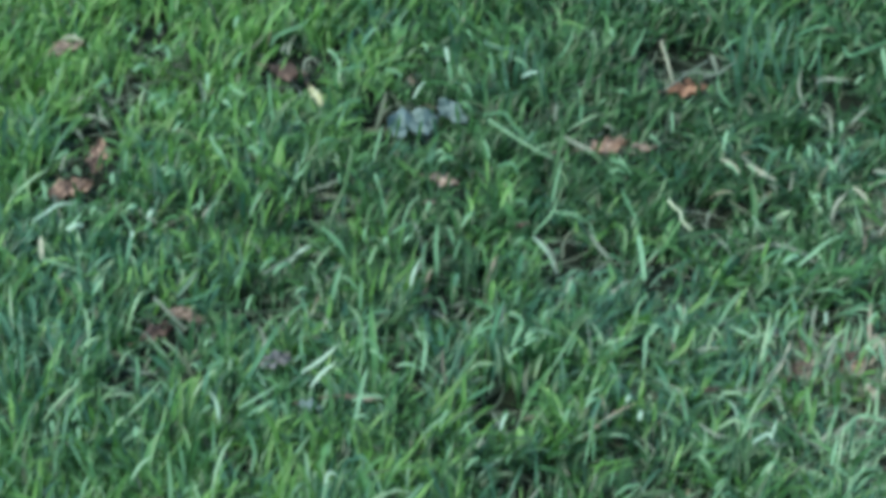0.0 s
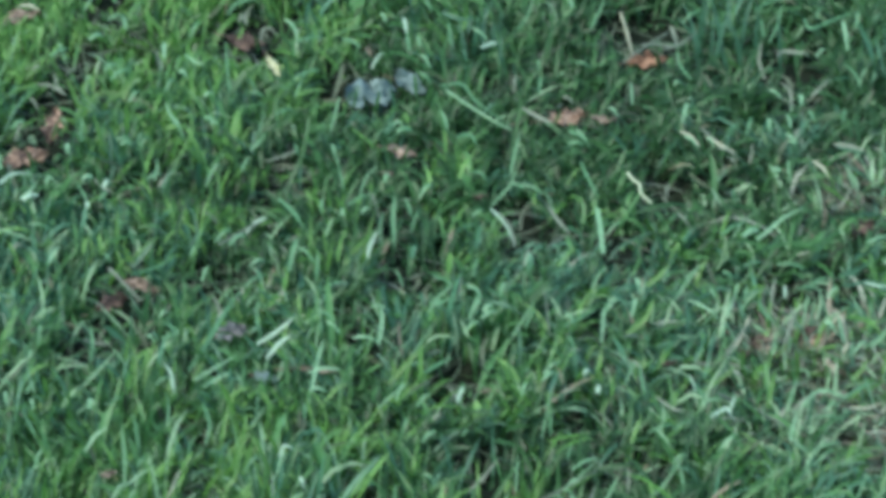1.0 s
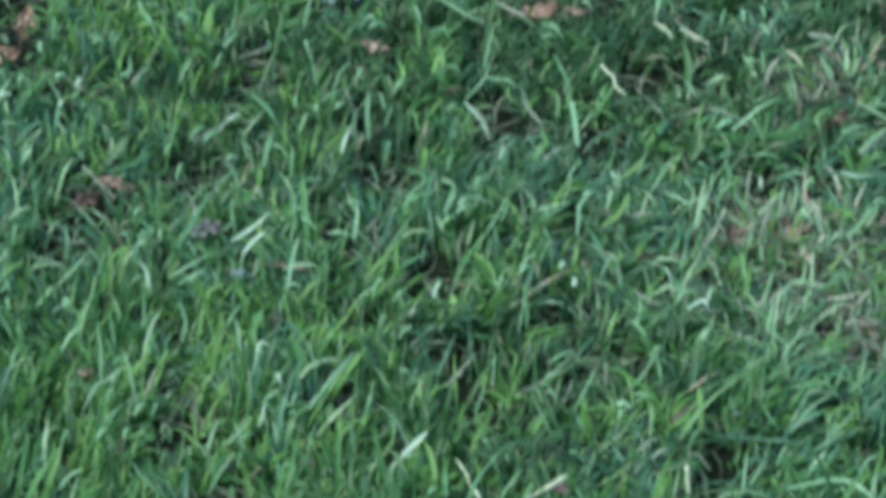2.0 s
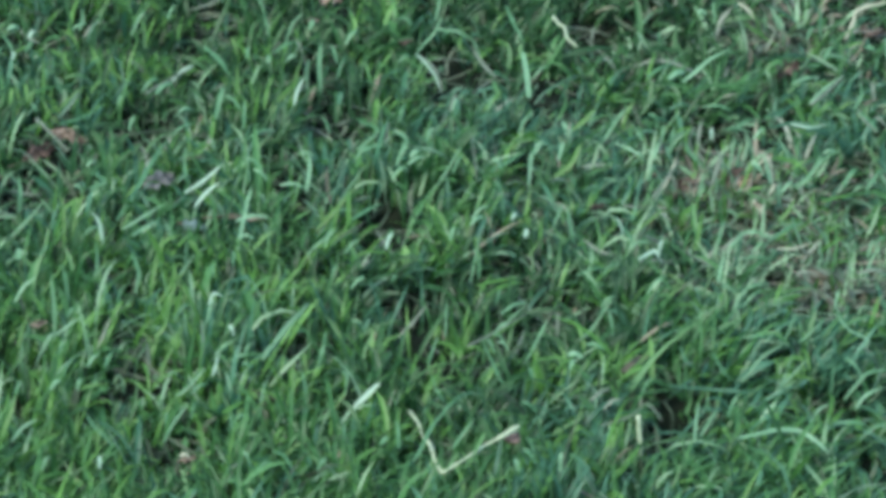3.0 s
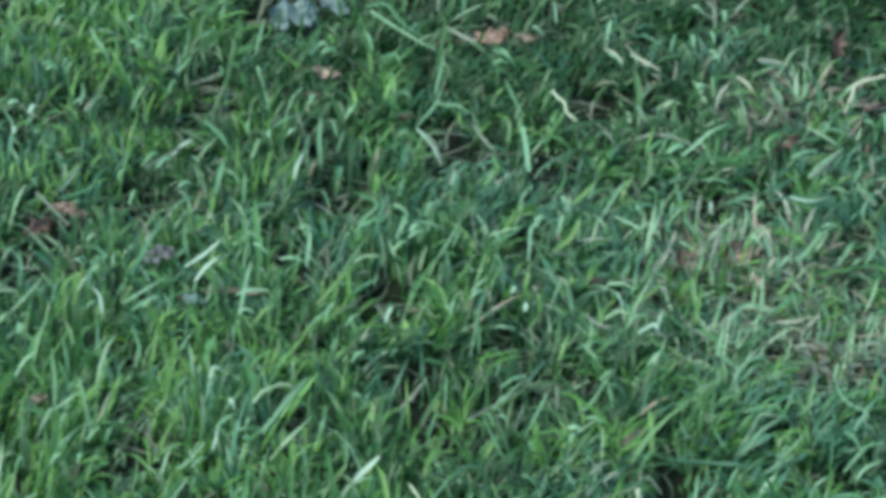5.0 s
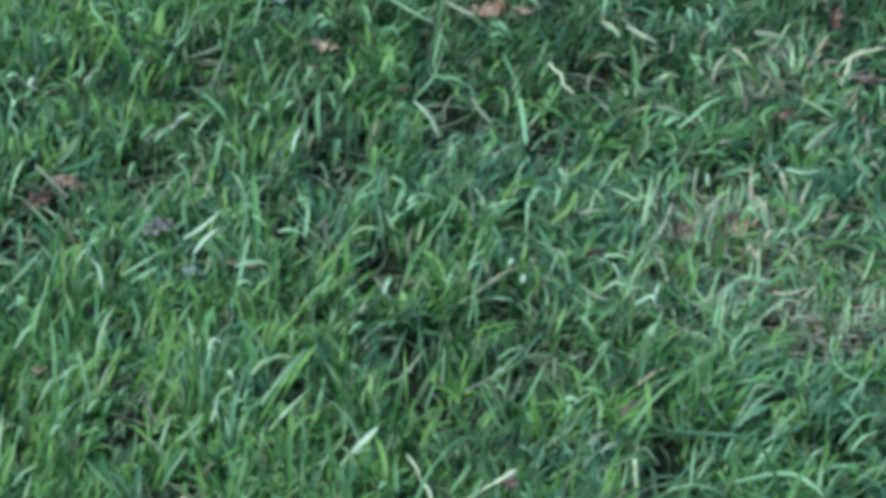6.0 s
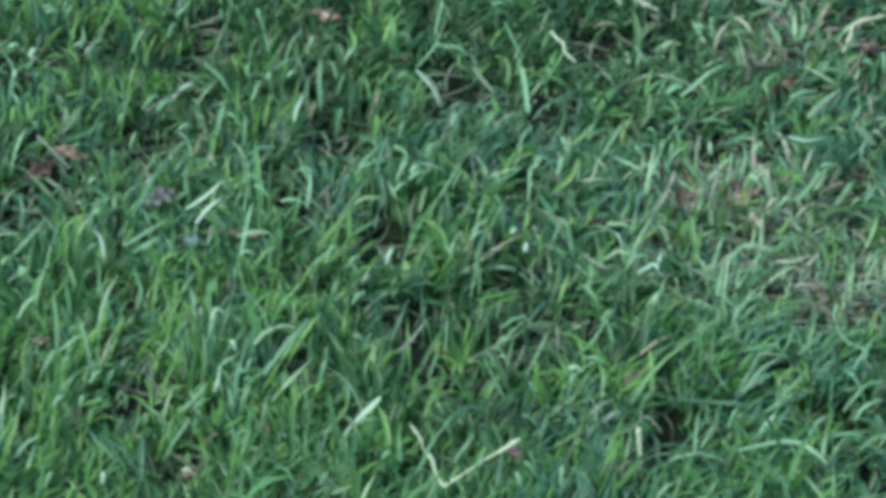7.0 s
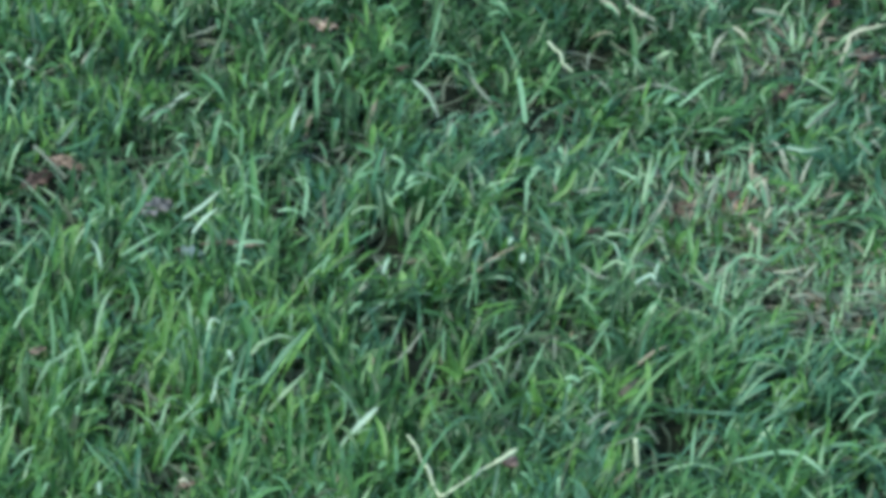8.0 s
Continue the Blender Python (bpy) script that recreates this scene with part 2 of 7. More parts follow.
def keep_in_view(points, front_run, keep=0.85):
    """Shortens the grass between the camera and a thing that lies in it."""
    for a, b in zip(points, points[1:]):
        low((a[0] + b[0]) / 2, (a[1] + b[1]) / 2, abs(a[0] - b[0]) / 2 + 0.003, (a[2] + b[2]) / 2 * keep, front_run)


# ---- things in the grass ----
def part(name, bm, mat, parent, label="", smooth=True):
    mesh = bpy.data.meshes.new(name)
    bm.to_mesh(mesh)
    bm.free()
    mesh.materials.append(mat)
    if smooth:
        mesh.polygons.foreach_set("use_smooth", [True] * len(mesh.polygons))
    ob = new(name, mesh)
    ob.parent = parent
    return tagged(ob, label)


def smooth_line(points, steps):
    """Points along a soft curve through the given ones."""
    pts = [Vector(p) for p in points]
    if len(pts) == 2:
        pts.insert(1, (pts[0] + pts[1]) / 2 + Vector((0, 0, 0.002)))
    out = []
    for i in range(len(pts) - 1):
        a, b = pts[i], pts[i + 1]
        p = pts[i - 1] if i else a * 2 - b
        q = pts[i + 2] if i + 2 < len(pts) else b * 2 - a
        for k in range(steps):
            t = k / steps
            out.append(0.5 * (2 * a + (b - p) * t + (2 * p - 5 * a + 4 * b - q) * t * t + (3 * a - p - 3 * b + q) * t ** 3))
    return out + [pts[-1]]


def strip(points, width, thick, taper, sides=6, roughen=0.0, seed=0):
    """A closed stalk or blade along a line: rings of a flattened outline, wide across and thin through."""
    r = random.Random(seed)
    bm = bmesh.new()
    rings = []
    n = len(points)
    for i, p in enumerate(points):
        way = (points[min(i + 1, n - 1)] - points[max(i - 1, 0)]).normalized()
        side = way.cross(Vector((0, -0.85, 0.5)))
        side = side.normalized() if side.length > 1e-6 else Vector((1, 0, 0))
        face = side.cross(way)
        w = width * taper(i / (n - 1)) * (1 + r.uniform(-roughen, roughen))
        rings.append([bm.verts.new(p + side * (math.cos(6.283 * k / sides) * w / 2) + face * (math.sin(6.283 * k / sides) * thick / 2)) for k in range(sides)])
    for a, b in zip(rings, rings[1:]):
        for k in range(sides):
            bm.faces.new((a[k], a[(k + 1) % sides], b[(k + 1) % sides], b[k]))
    bm.faces.new(rings[0])
    bm.faces.new(list(reversed(rings[-1])))
    bmesh.ops.recalc_face_normals(bm, faces=bm.faces)
    return bm


def leaf_strip(points, width, thick, taper, roughen=0.0, seed=0):
    """A closed grass blade along a line, creased along its middle, its upper side turned up and towards the camera."""
    r = random.Random(seed)
    bm = bmesh.new()
    rings = []
    n = len(points)
    for i, p in enumerate(points):
        way = (points[min(i + 1, n - 1)] - points[max(i - 1, 0)]).normalized()
        side = way.cross(Vector((0, -0.66, 0.75)))
        side = side.normalized() if side.length > 1e-6 else Vector((1, 0, 0))
        face = side.cross(way)
        if face.z < 0 and abs(face.z) > abs(face.y):
            face = -face
        w = width * taper(i / (n - 1)) * (1 + r.uniform(-roughen, roughen))
        crease = [(-0.5, 0.08), (0.0, 0.0), (0.5, 0.08)]
        top = [p + side * (a * w) + face * (c * w + thick / 2) for a, c in crease]
        under = [p + side * (a * w) + face * (c * w - thick / 2) for a, c in reversed(crease)]
        rings.append([bm.verts.new(v) for v in top + under])
    for a, b in zip(rings, rings[1:]):
        for k in range(6):
            bm.faces.new((a[k], a[(k + 1) % 6], b[(k + 1) % 6], b[k]))
    bm.faces.new(rings[0])
    bm.faces.new(list(reversed(rings[-1])))
    bmesh.ops.recalc_face_normals(bm, faces=bm.faces)
    for f in bm.faces:
        f.smooth = False
    return bm


def lone(name, bm, mat, label, category, group, smooth=True):
    ob = part(name, bm, mat, None, "", smooth)
    return tagged(ob, label, category, group)


def straw(points, width, mat, label):
    """A dry hollow stalk with a slightly swollen joint."""
    keep_in_view(points, 0.06)
    line = smooth_line(points, 6)
    bm = strip(line, width * 0.8, width * 0.6, lambda s: (1 - 0.35 * s) * (1 + 0.25 * math.exp(-((s - 0.55) / 0.05) ** 2)), 6, 0.12, len(label))
    return lone("straw", bm, mat, label, "straw", "dry straws in the lawn")


def blade_form(points, width, square=False):
    keep_in_view(points, 0.025)
    blunt = 60 if square else (2.2, 3.5, 8)[int(points[0][0] * 1e4) % 3]
    return leaf_strip(smooth_line(points, 6), width, 0.0004, lambda s: min(1, (0.9 if square else 0.55) + 1.3 * s) * (1 - 0.85 * s ** blunt), 0.12, int(points[0][1] * 1e4))


def grass_blade(points, width, mat, label):
    return lone("grass_sprig", blade_form(points, width, "square" in label), mat, label, "grass blade", "single blades in the lawn", False)


SHORT = []


def lawn_blade(points, width, mat):
    SHORT.append((blade_form(points, width), mat))


def joined_blades():
    """The shorter blades of the lawn's top, in one mesh."""
    mats = [grass_soft, grass_mid, grass_blue, grass_yellow]
    verts, faces, slots = [], [], []
    for bm, mat in SHORT:
        base = len(verts)
        bm.verts.index_update()
        verts += [tuple(v.co) for v in bm.verts]
        faces += [tuple(base + v.index for v in f.verts) for f in bm.faces]
        slots += [mats.index(mat)] * len(bm.faces)
        bm.free()
    mesh = bpy.data.meshes.new("short_blades")
    mesh.from_pydata(verts, [], faces)
    mesh.polygons.foreach_set("material_index", slots)
    for m in mats:
        mesh.materials.append(m)
    return tagged(new("short_blades", mesh), "short pale and green grass blades at the top of the lawn", "grass", kind="stuff")


def lone_blade(x, y, z, length, heading, climb, width, mat, label):
    """A blade that stands out: from its foot it goes off towards heading, climbing, with a slight bow and sway."""
    r = random.Random(int(abs(x) * 9973 + y * 7919))
    a, c = radians(heading), radians(climb)
    way = Vector((math.cos(a) * math.cos(c), math.sin(a) * math.cos(c), math.sin(c)))
    across = Vector((-math.sin(a), math.cos(a), 0))
    foot = Vector((x, y, z))
    bow, sway = length * r.uniform(0.03, 0.12), length * r.uniform(-0.09, 0.09)
    mid = foot + way * length * 0.5 + Vector((0, 0, bow)) + across * sway
    return grass_blade([foot, mid, foot + way * length], width * r.uniform(0.85, 1.1), mat, label)


def dead_leaf(x, y, z, length, width, heading, tilt, curl, lobes, seed, mat, label):
    """A withered leaf: a buckled blade with a ragged edge and real thickness, a raised rib and a stalk."""
    r = random.Random(seed)
    thing = new("dead_leaf")
    thing.matrix_world = Matrix.Translation((x, y, z)) @ pose(0, 0, 0, tilt, 0, 0) @ pose(0, 0, 0, 0, 0, heading)
    tagged(thing, label, "leaf", "fallen leaves")
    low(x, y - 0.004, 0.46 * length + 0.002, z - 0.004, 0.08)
    nu, nv, thick = 22, 8, 0.0005
    phase, wave = r.uniform(0, 6.28), r.uniform(0.8, 1.3)

    def spot(u, v):
        edge = math.sin(math.pi * min(1, u * 0.97 + 0.02) ** 0.8) ** 0.7
        flank = 1.7 if v > 0 else 0.0
        edge *= 1 - 0.38 * abs(math.sin(lobes * math.pi * u + phase + flank)) + 0.13 * noise.noise((9 * u + phase, flank, seed)) - 0.12 * max(0, math.sin(17 * u + 3 * flank + phase))
        xx = (u - 0.5) * length
        yy = v * 0.5 * width * edge
        roll = curl * width * (0.45 * v * v * (0.6 + 0.4 * math.sin(3 * u + phase)) - 0.08)
        lift = curl * length * 0.10 * math.sin(2.6 * wave * u + phase)
        buckle = 0.07 * width * math.sin(11 * u + 4 * v + phase) + 0.30 * width * noise.noise((3.2 * u + phase, 1.4 * v, seed * 1.7)) + 0.14 * width * noise.noise((8 * u, 3 * v + phase, seed))
        return Vector((xx, yy, roll + lift + buckle))

    bm = bmesh.new()
    grid = [[[bm.verts.new(spot(i / nu, 2 * j / nv - 1) + Vector((0, 0, dz))) for j in range(nv + 1)] for i in range(nu + 1)] for dz in (0, -thick)]
    for i in range(nu):
        for j in range(nv):
            bm.faces.new((grid[0][i][j], grid[0][i + 1][j], grid[0][i + 1][j + 1], grid[0][i][j + 1]))
            bm.faces.new((grid[1][i][j], grid[1][i][j + 1], grid[1][i + 1][j + 1], grid[1][i + 1][j]))
    for i in range(nu):
        for j, flip in ((0, False), (nv, True)):
            q = [grid[0][i][j], grid[1][i][j], grid[1][i + 1][j], grid[0][i + 1][j]]
            bm.faces.new(q[::-1] if flip else q)
    for j in range(nv):
        for i, flip in ((0, True), (nu, False)):
            q = [grid[0][i][j], grid[1][i][j], grid[1][i][j + 1], grid[0][i][j + 1]]
            bm.faces.new(q[::-1] if flip else q)
    lamina = part("lamina", bm, mat, thing)
    rib = [spot(u / 12, 0) + Vector((0, 0, 0.0003)) for u in range(13)]
    part("midrib", strip(rib, 0.0009, 0.0009, lambda s: 1 - 0.7 * s, 5), mat, lamina)
    if length > 0.014:
        a = spot(0, 0)
        stalk = smooth_line([a, a + Vector((-0.25 * length, 0.03 * length, -0.002)), a + Vector((-0.45 * length, 0.1 * length, -0.004))], 4)
        part("stalk", strip(stalk, 0.0010, 0.0010, lambda s: 1 - 0.3 * s, 5), leaf_brown, thing)
    return thing


def grass_clump(x, y, count, length, spread, heading, lean, mat, label):
    """A tuft whose blades are parts of their own."""
    r = random.Random(int(1e4 * (x + 5) + 1e3 * y))
    thing = new("grass_tuft")
    z = float(ground_z(x, y))
    a0, b0 = radians(heading), radians(lean)
    reach = 0.4 * length * math.sin(b0)
    thing.location = (x - reach * math.cos(a0), y - reach * math.sin(a0), z)
    tagged(thing, label, "grass", "grass tufts in the lawn")
    for _ in range(count):
        a, b = a0 + r.gauss(0, 0.8), abs(b0 + r.gauss(0, 0.18))
        long, bow = length * r.uniform(0.45, 0.85), r.uniform(0.2, 1.0)
        p = Vector((r.gauss(0, spread), r.gauss(0, spread), -0.002))
        line = [p.copy()]
        for k in range(8):
            t = b + bow * (k / 7) ** 1.4
            p = p + Vector((math.sin(t) * math.cos(a), math.sin(t) * math.sin(a), math.cos(t))) * (long / 8)
            line.append(p.copy())
        part("blade", leaf_strip(line, r.uniform(0.0024, 0.0036), 0.0003, lambda s: min(1, 0.6 + 1.2 * s) * (1 - 0.95 * s ** 3)), mat, thing, "", False)
    return thing


dead_leaf(-0.276, 3.403, 0.012, 0.026, 0.014, 15, 25, 0.50, 3, 2, leaf_tan, "small tan dead leaf with a pale curled tip, lying in grass")
dead_leaf(-0.245, 3.233, 0.018, 0.026, 0.015, 80, 48, 0.80, 3, 3, leaf_pink, "pinkish tan dead leaf propped up in a grass gap")
dead_leaf(-0.260, 3.199, 0.012, 0.030, 0.019, 20, 30, 0.50, 3, 4, leaf_pink, "faded pinkish brown dead leaf lying beside grass")
dead_leaf(-0.127, 3.368, 0.012, 0.026, 0.016, -20, 25, 0.90, 3, 5, leaf_brown, "dark brown curled dead leaf sunk in grass")
dead_leaf(-0.108, 3.312, 0.022, 0.017, 0.008, -60, 35, 0.30, 3, 6, leaf_lime, "pale yellow-green fallen leaflet on the grass")
dead_leaf(-0.045, 3.288, 0.014, 0.034, 0.030, 20, 32, 0.80, 2, 7, leaf_grey, "broad blue-grey faded leaf lying flat in grass")
dead_leaf(-0.020, 3.304, 0.013, 0.022, 0.016, -25, 32, 0.80, 2, 8, leaf_grey, "smaller blue-grey faded leaf half hidden by grass")
dead_leaf(0.133, 3.337, 0.016, 0.027, 0.014, 8, 34, 0.60, 3, 9, leaf_orange, "orange-brown dead leaf crossed by a pale straw")
dead_leaf(0.081, 3.251, 0.018, 0.026, 0.014, 10, 34, 0.70, 3, 10, leaf_pink, "long orange-tan dead leaf with a raised edge")
dead_leaf(0.103, 3.257, 0.014, 0.017, 0.008, 0, 20, 0.50, 3, 11, leaf_tan, "olive-tan dead leaf fragment in the grass")
dead_leaf(-0.024, 3.197, 0.020, 0.019, 0.012, -15, 32, 0.80, 3, 12, leaf_tan, "small curled tan dead leaf in the grass")
dead_leaf(-0.033, 3.166, 0.020, 0.008, 0.004, 10, 25, 0.50, 3, 13, leaf_tan, "tiny tan leaf scrap among blades")
dead_leaf(-0.195, 3.006, 0.014, 0.022, 0.014, 25, 30, 0.50, 3, 14, leaf_brown, "reddish brown dead leaf under a pale straw")
dead_leaf(-0.178, 3.018, 0.018, 0.023, 0.011, -25, 35, 0.80, 3, 15, leaf_tan, "tan dead leaf with a ragged edge beside a brown one")
dead_leaf(0.257, 3.092, 0.023, 0.019, 0.014, 40, 35, 0.90, 3, 16, leaf_brown, "crumpled dull brown dead leaf at a thin spot")
dead_leaf(0.266, 3.100, 0.017, 0.012, 0.009, -20, 20, 0.60, 3, 17, leaf_brown, "dark brown leaf scrap against a crumpled leaf")
dead_leaf(0.299, 3.230, 0.020, 0.022, 0.012, 75, 50, 0.90, 3, 18, leaf_brown, "dark red-brown dead leaf standing on edge")
dead_leaf(-0.186, 2.791, 0.022, 0.010, 0.006, 10, 25, 0.50, 3, 19, leaf_tan, "small tan leaf scrap in the grass")
dead_leaf(-0.099, 2.653, 0.016, 0.010, 0.005, 10, 25, 0.50, 3, 22, leaf_tan, "pale tan leaf chip low in the grass")
dead_leaf(-0.123, 2.963, 0.018, 0.019, 0.014, 15, 30, 0.40, 3, 23, leaf_mauve, "mauve-grey withered leaf in the grass")
dead_leaf(-0.101, 2.917, 0.014, 0.015, 0.010, -20, 30, 0.30, 3, 24, leaf_grey, "small blue-grey leaf low in the grass")
dead_leaf(-0.070, 2.924, 0.016, 0.028, 0.006, 2, 25, 0.50, 1, 25, leaf_tan, "narrow pinkish tan strip of dead leaf")
dead_leaf(0.215, 2.971, 0.016, 0.017, 0.009, 15, 30, 0.90, 3, 26, leaf_brown, "reddish crumbled leaf in a dry grass patch")
dead_leaf(0.220, 2.966, 0.014, 0.016, 0.012, 25, 35, 0.80, 3, 33, leaf_pink, "pinkish crumbled leaf in a dry grass patch")
dead_leaf(0.190, 2.968, 0.010, 0.015, 0.011, -20, 25, 0.60, 3, 34, leaf_brown, "dark brown crumbled leaf on thin soil")
dead_leaf(0.229, 2.919, 0.022, 0.011, 0.005, -50, 30, 0.50, 1, 27, leaf_tan, "pale tan seed husk in dry grass")
dead_leaf(0.191, 2.963, 0.016, 0.010, 0.006, -10, 25, 0.50, 3, 28, leaf_tan, "tan crumbled leaf in a dry grass patch")
dead_leaf(0.315, 3.163, 0.012, 0.016, 0.009, 0, 20, 0.50, 3, 29, leaf_brown, "brown withered leaf under a bent straw")
dead_leaf(0.024, 3.141, 0.018, 0.009, 0.004, 10, 25, 0.50, 3, 30, leaf_brown, "brown leaf scrap among blades")
dead_leaf(0.135, 2.940, 0.012, 0.010, 0.005, 10, 20, 0.50, 3, 31, leaf_brown, "brown leaf scrap low in grass")

straw([(0.115, 3.150, 0.030), (0.119, 3.139, 0.030), (0.122, 3.132, 0.031), (0.123, 3.121, 0.030), (0.129, 3.113, 0.028)], 0.0022, pale_stem, "short bleached straw lying across the grass")
straw([(-0.197, 3.010, 0.036), (-0.187, 2.993, 0.034), (-0.177, 2.980, 0.030)], 0.0021, grey_straw, "pale dry straw lying over dead leaves")
straw([(-0.133, 3.044, 0.034), (-0.119, 3.058, 0.036), (-0.105, 3.067, 0.040)], 0.0021, grey_straw, "grey-green dry straw lying over the grass")
straw([(0.166, 2.925, 0.024), (0.174, 2.938, 0.030), (0.183, 2.955, 0.034)], 0.0024, grey_straw, "yellowish dry straw in a dry patch")
straw([(0.202, 2.944, 0.024), (0.206, 2.951, 0.030), (0.210, 2.964, 0.034)], 0.0021, grey_straw, "thin tan straw in a dry patch")
straw([(0.230, 2.962, 0.026), (0.236, 2.958, 0.034), (0.239, 2.946, 0.022)], 0.0028, straw_mat, "folded pale straw like an upturned V")
straw([(0.146, 2.657, 0.040), (0.147, 2.655, 0.026), (0.148, 2.652, 0.010)], 0.0036, pale_stem, "bleached upright straw beside a dark gap")
straw([(0.150, 2.663, 0.030), (0.153, 2.665, 0.020), (0.157, 2.667, 0.008)], 0.0017, thatch_mat, "thin grey straw leaning in a dark gap")
straw([(0.162, 2.687, 0.030), (0.166, 2.679, 0.026), (0.165, 2.678, 0.012)], 0.0014, thatch_mat, "thin looped root strand in a dark gap")
straw([(0.294, 3.022, 0.030), (0.298, 3.009, 0.030), (0.304, 3.000, 0.028)], 0.0021, grey_straw, "short tan straw on flattened grass")
straw([(0.033, 3.090, 0.034), (0.041, 3.070, 0.036), (0.046, 3.056, 0.028)], 0.0017, grey_straw, "thin tan straw arching over the grass")
straw([(0.116, 3.356, 0.040), (0.120, 3.348, 0.030), (0.123, 3.333, 0.022)], 0.0024, straw_mat, "pale straw leaning over an orange leaf")
straw([(0.117, 3.309, 0.028), (0.131, 3.327, 0.030), (0.146, 3.340, 0.034)], 0.0021, grey_straw, "thin pale straw lying across an orange leaf")
straw([(0.163, 3.211, 0.030), (0.173, 3.186, 0.032), (0.182, 3.175, 0.030)], 0.0021, grey_straw, "tan straw lying on the grass")
straw([(0.003, 3.250, 0.036), (0.020, 3.221, 0.038), (0.034, 3.210, 0.034), (0.044, 3.207, 0.030)], 0.0031, grass_pale, "long pale dry blade lying over the grass")
straw([(0.055, 2.749, 0.030), (0.072, 2.759, 0.034), (0.088, 2.773, 0.036)], 0.0017, grey_straw, "thin pale straw lying over the grass")
straw([(-0.059, 2.736, 0.030), (-0.046, 2.758, 0.036), (-0.034, 2.780, 0.040)], 0.0034, grass_pale, "faded grass stalk with a tan tip")
straw([(0.267, 3.032, 0.030), (0.277, 3.041, 0.034), (0.288, 3.060, 0.034)], 0.0024, grey_straw, "pale straw lying on flattened grass")
straw([(0.258, 3.059, 0.030), (0.274, 3.066, 0.030)], 0.0024, grey_straw, "short pale straw below a crumpled leaf")
straw([(0.206, 3.023, 0.020), (0.208, 3.019, 0.012)], 0.0024, grey_straw, "pale seed husk in a dark hole")
straw([(0.200, 3.012, 0.030), (0.197, 3.005, 0.024), (0.200, 2.997, 0.018), (0.207, 2.998, 0.014)], 0.0017, grey_straw, "curved dry blade rimming a dark hole")
straw([(0.195, 3.005, 0.030), (0.192, 2.998, 0.024), (0.195, 2.991, 0.016)], 0.0017, grey_straw, "second curved dry blade rimming a dark hole")
straw([(0.251, 2.880, 0.014), (0.268, 2.871, 0.016), (0.288, 2.881, 0.014)], 0.0021, thatch_mat, "grey dry stem on bare soil")
straw([(0.276, 2.847, 0.014), (0.298, 2.844, 0.014)], 0.0021, grey_straw, "pale grey straw on bare soil")
straw([(-0.142, 3.011, 0.024), (-0.125, 3.015, 0.024), (-0.109, 3.015, 0.024)], 0.0021, thatch_mat, "dark old stem lying in the grass")
# blades that stand out, the pale ones with sky glints painted into their colour
grass_blade([(0.098, 3.064, 0.019), (0.097, 3.078, 0.027), (0.095, 3.094, 0.035)], 0.0030, grass_glint, "broad pale upright grass blade cut square")
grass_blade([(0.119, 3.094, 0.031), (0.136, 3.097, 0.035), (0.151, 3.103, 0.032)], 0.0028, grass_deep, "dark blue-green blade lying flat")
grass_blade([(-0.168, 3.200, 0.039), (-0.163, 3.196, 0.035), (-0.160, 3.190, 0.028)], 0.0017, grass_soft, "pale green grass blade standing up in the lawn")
grass_blade([(-0.220, 3.123, 0.037), (-0.213, 3.125, 0.037)], 0.0024, grass_glint, "very pale green grass blade lying over the lawn, sky glint in its colour")
grass_blade([(-0.215, 3.088, 0.035), (-0.214, 3.090, 0.038)], 0.0027, grass_white_glint, "whitish green grass blade standing up in the lawn, sky glint in its colour")
grass_blade([(-0.207, 3.119, 0.033), (-0.203, 3.121, 0.037)], 0.0027, grass_white_glint, "whitish green grass blade lying over the lawn, sky glint in its colour")
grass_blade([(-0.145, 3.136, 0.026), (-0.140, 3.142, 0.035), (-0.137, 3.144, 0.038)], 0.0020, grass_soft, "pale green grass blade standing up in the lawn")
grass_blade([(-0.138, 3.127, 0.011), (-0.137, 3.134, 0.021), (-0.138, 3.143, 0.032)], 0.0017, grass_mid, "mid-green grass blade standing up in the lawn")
grass_blade([(-0.118, 3.071, 0.028), (-0.105, 3.076, 0.036)], 0.0016, grass_white_glint, "whitish green grass blade lying over the lawn, sky glint in its colour")
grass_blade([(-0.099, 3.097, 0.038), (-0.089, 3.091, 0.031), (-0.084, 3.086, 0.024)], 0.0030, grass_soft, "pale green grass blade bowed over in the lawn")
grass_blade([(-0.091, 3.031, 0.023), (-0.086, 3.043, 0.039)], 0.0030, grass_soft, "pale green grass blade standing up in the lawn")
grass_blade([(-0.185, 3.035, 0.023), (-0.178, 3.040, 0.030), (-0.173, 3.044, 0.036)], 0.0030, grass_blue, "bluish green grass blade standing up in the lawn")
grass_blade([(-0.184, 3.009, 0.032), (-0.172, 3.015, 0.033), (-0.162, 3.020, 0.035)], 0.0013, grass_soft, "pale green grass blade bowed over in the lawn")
grass_blade([(-0.113, 3.018, 0.035), (-0.105, 3.020, 0.036)], 0.0016, grass_glint, "very pale green grass blade lying over the lawn, sky glint in its colour")
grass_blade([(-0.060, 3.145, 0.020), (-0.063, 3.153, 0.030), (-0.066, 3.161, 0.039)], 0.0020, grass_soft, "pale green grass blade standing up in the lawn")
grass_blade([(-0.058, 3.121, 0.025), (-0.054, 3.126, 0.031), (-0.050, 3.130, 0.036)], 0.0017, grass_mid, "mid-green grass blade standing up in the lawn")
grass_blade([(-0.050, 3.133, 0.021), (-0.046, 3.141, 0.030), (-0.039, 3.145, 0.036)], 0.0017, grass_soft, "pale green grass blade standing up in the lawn")
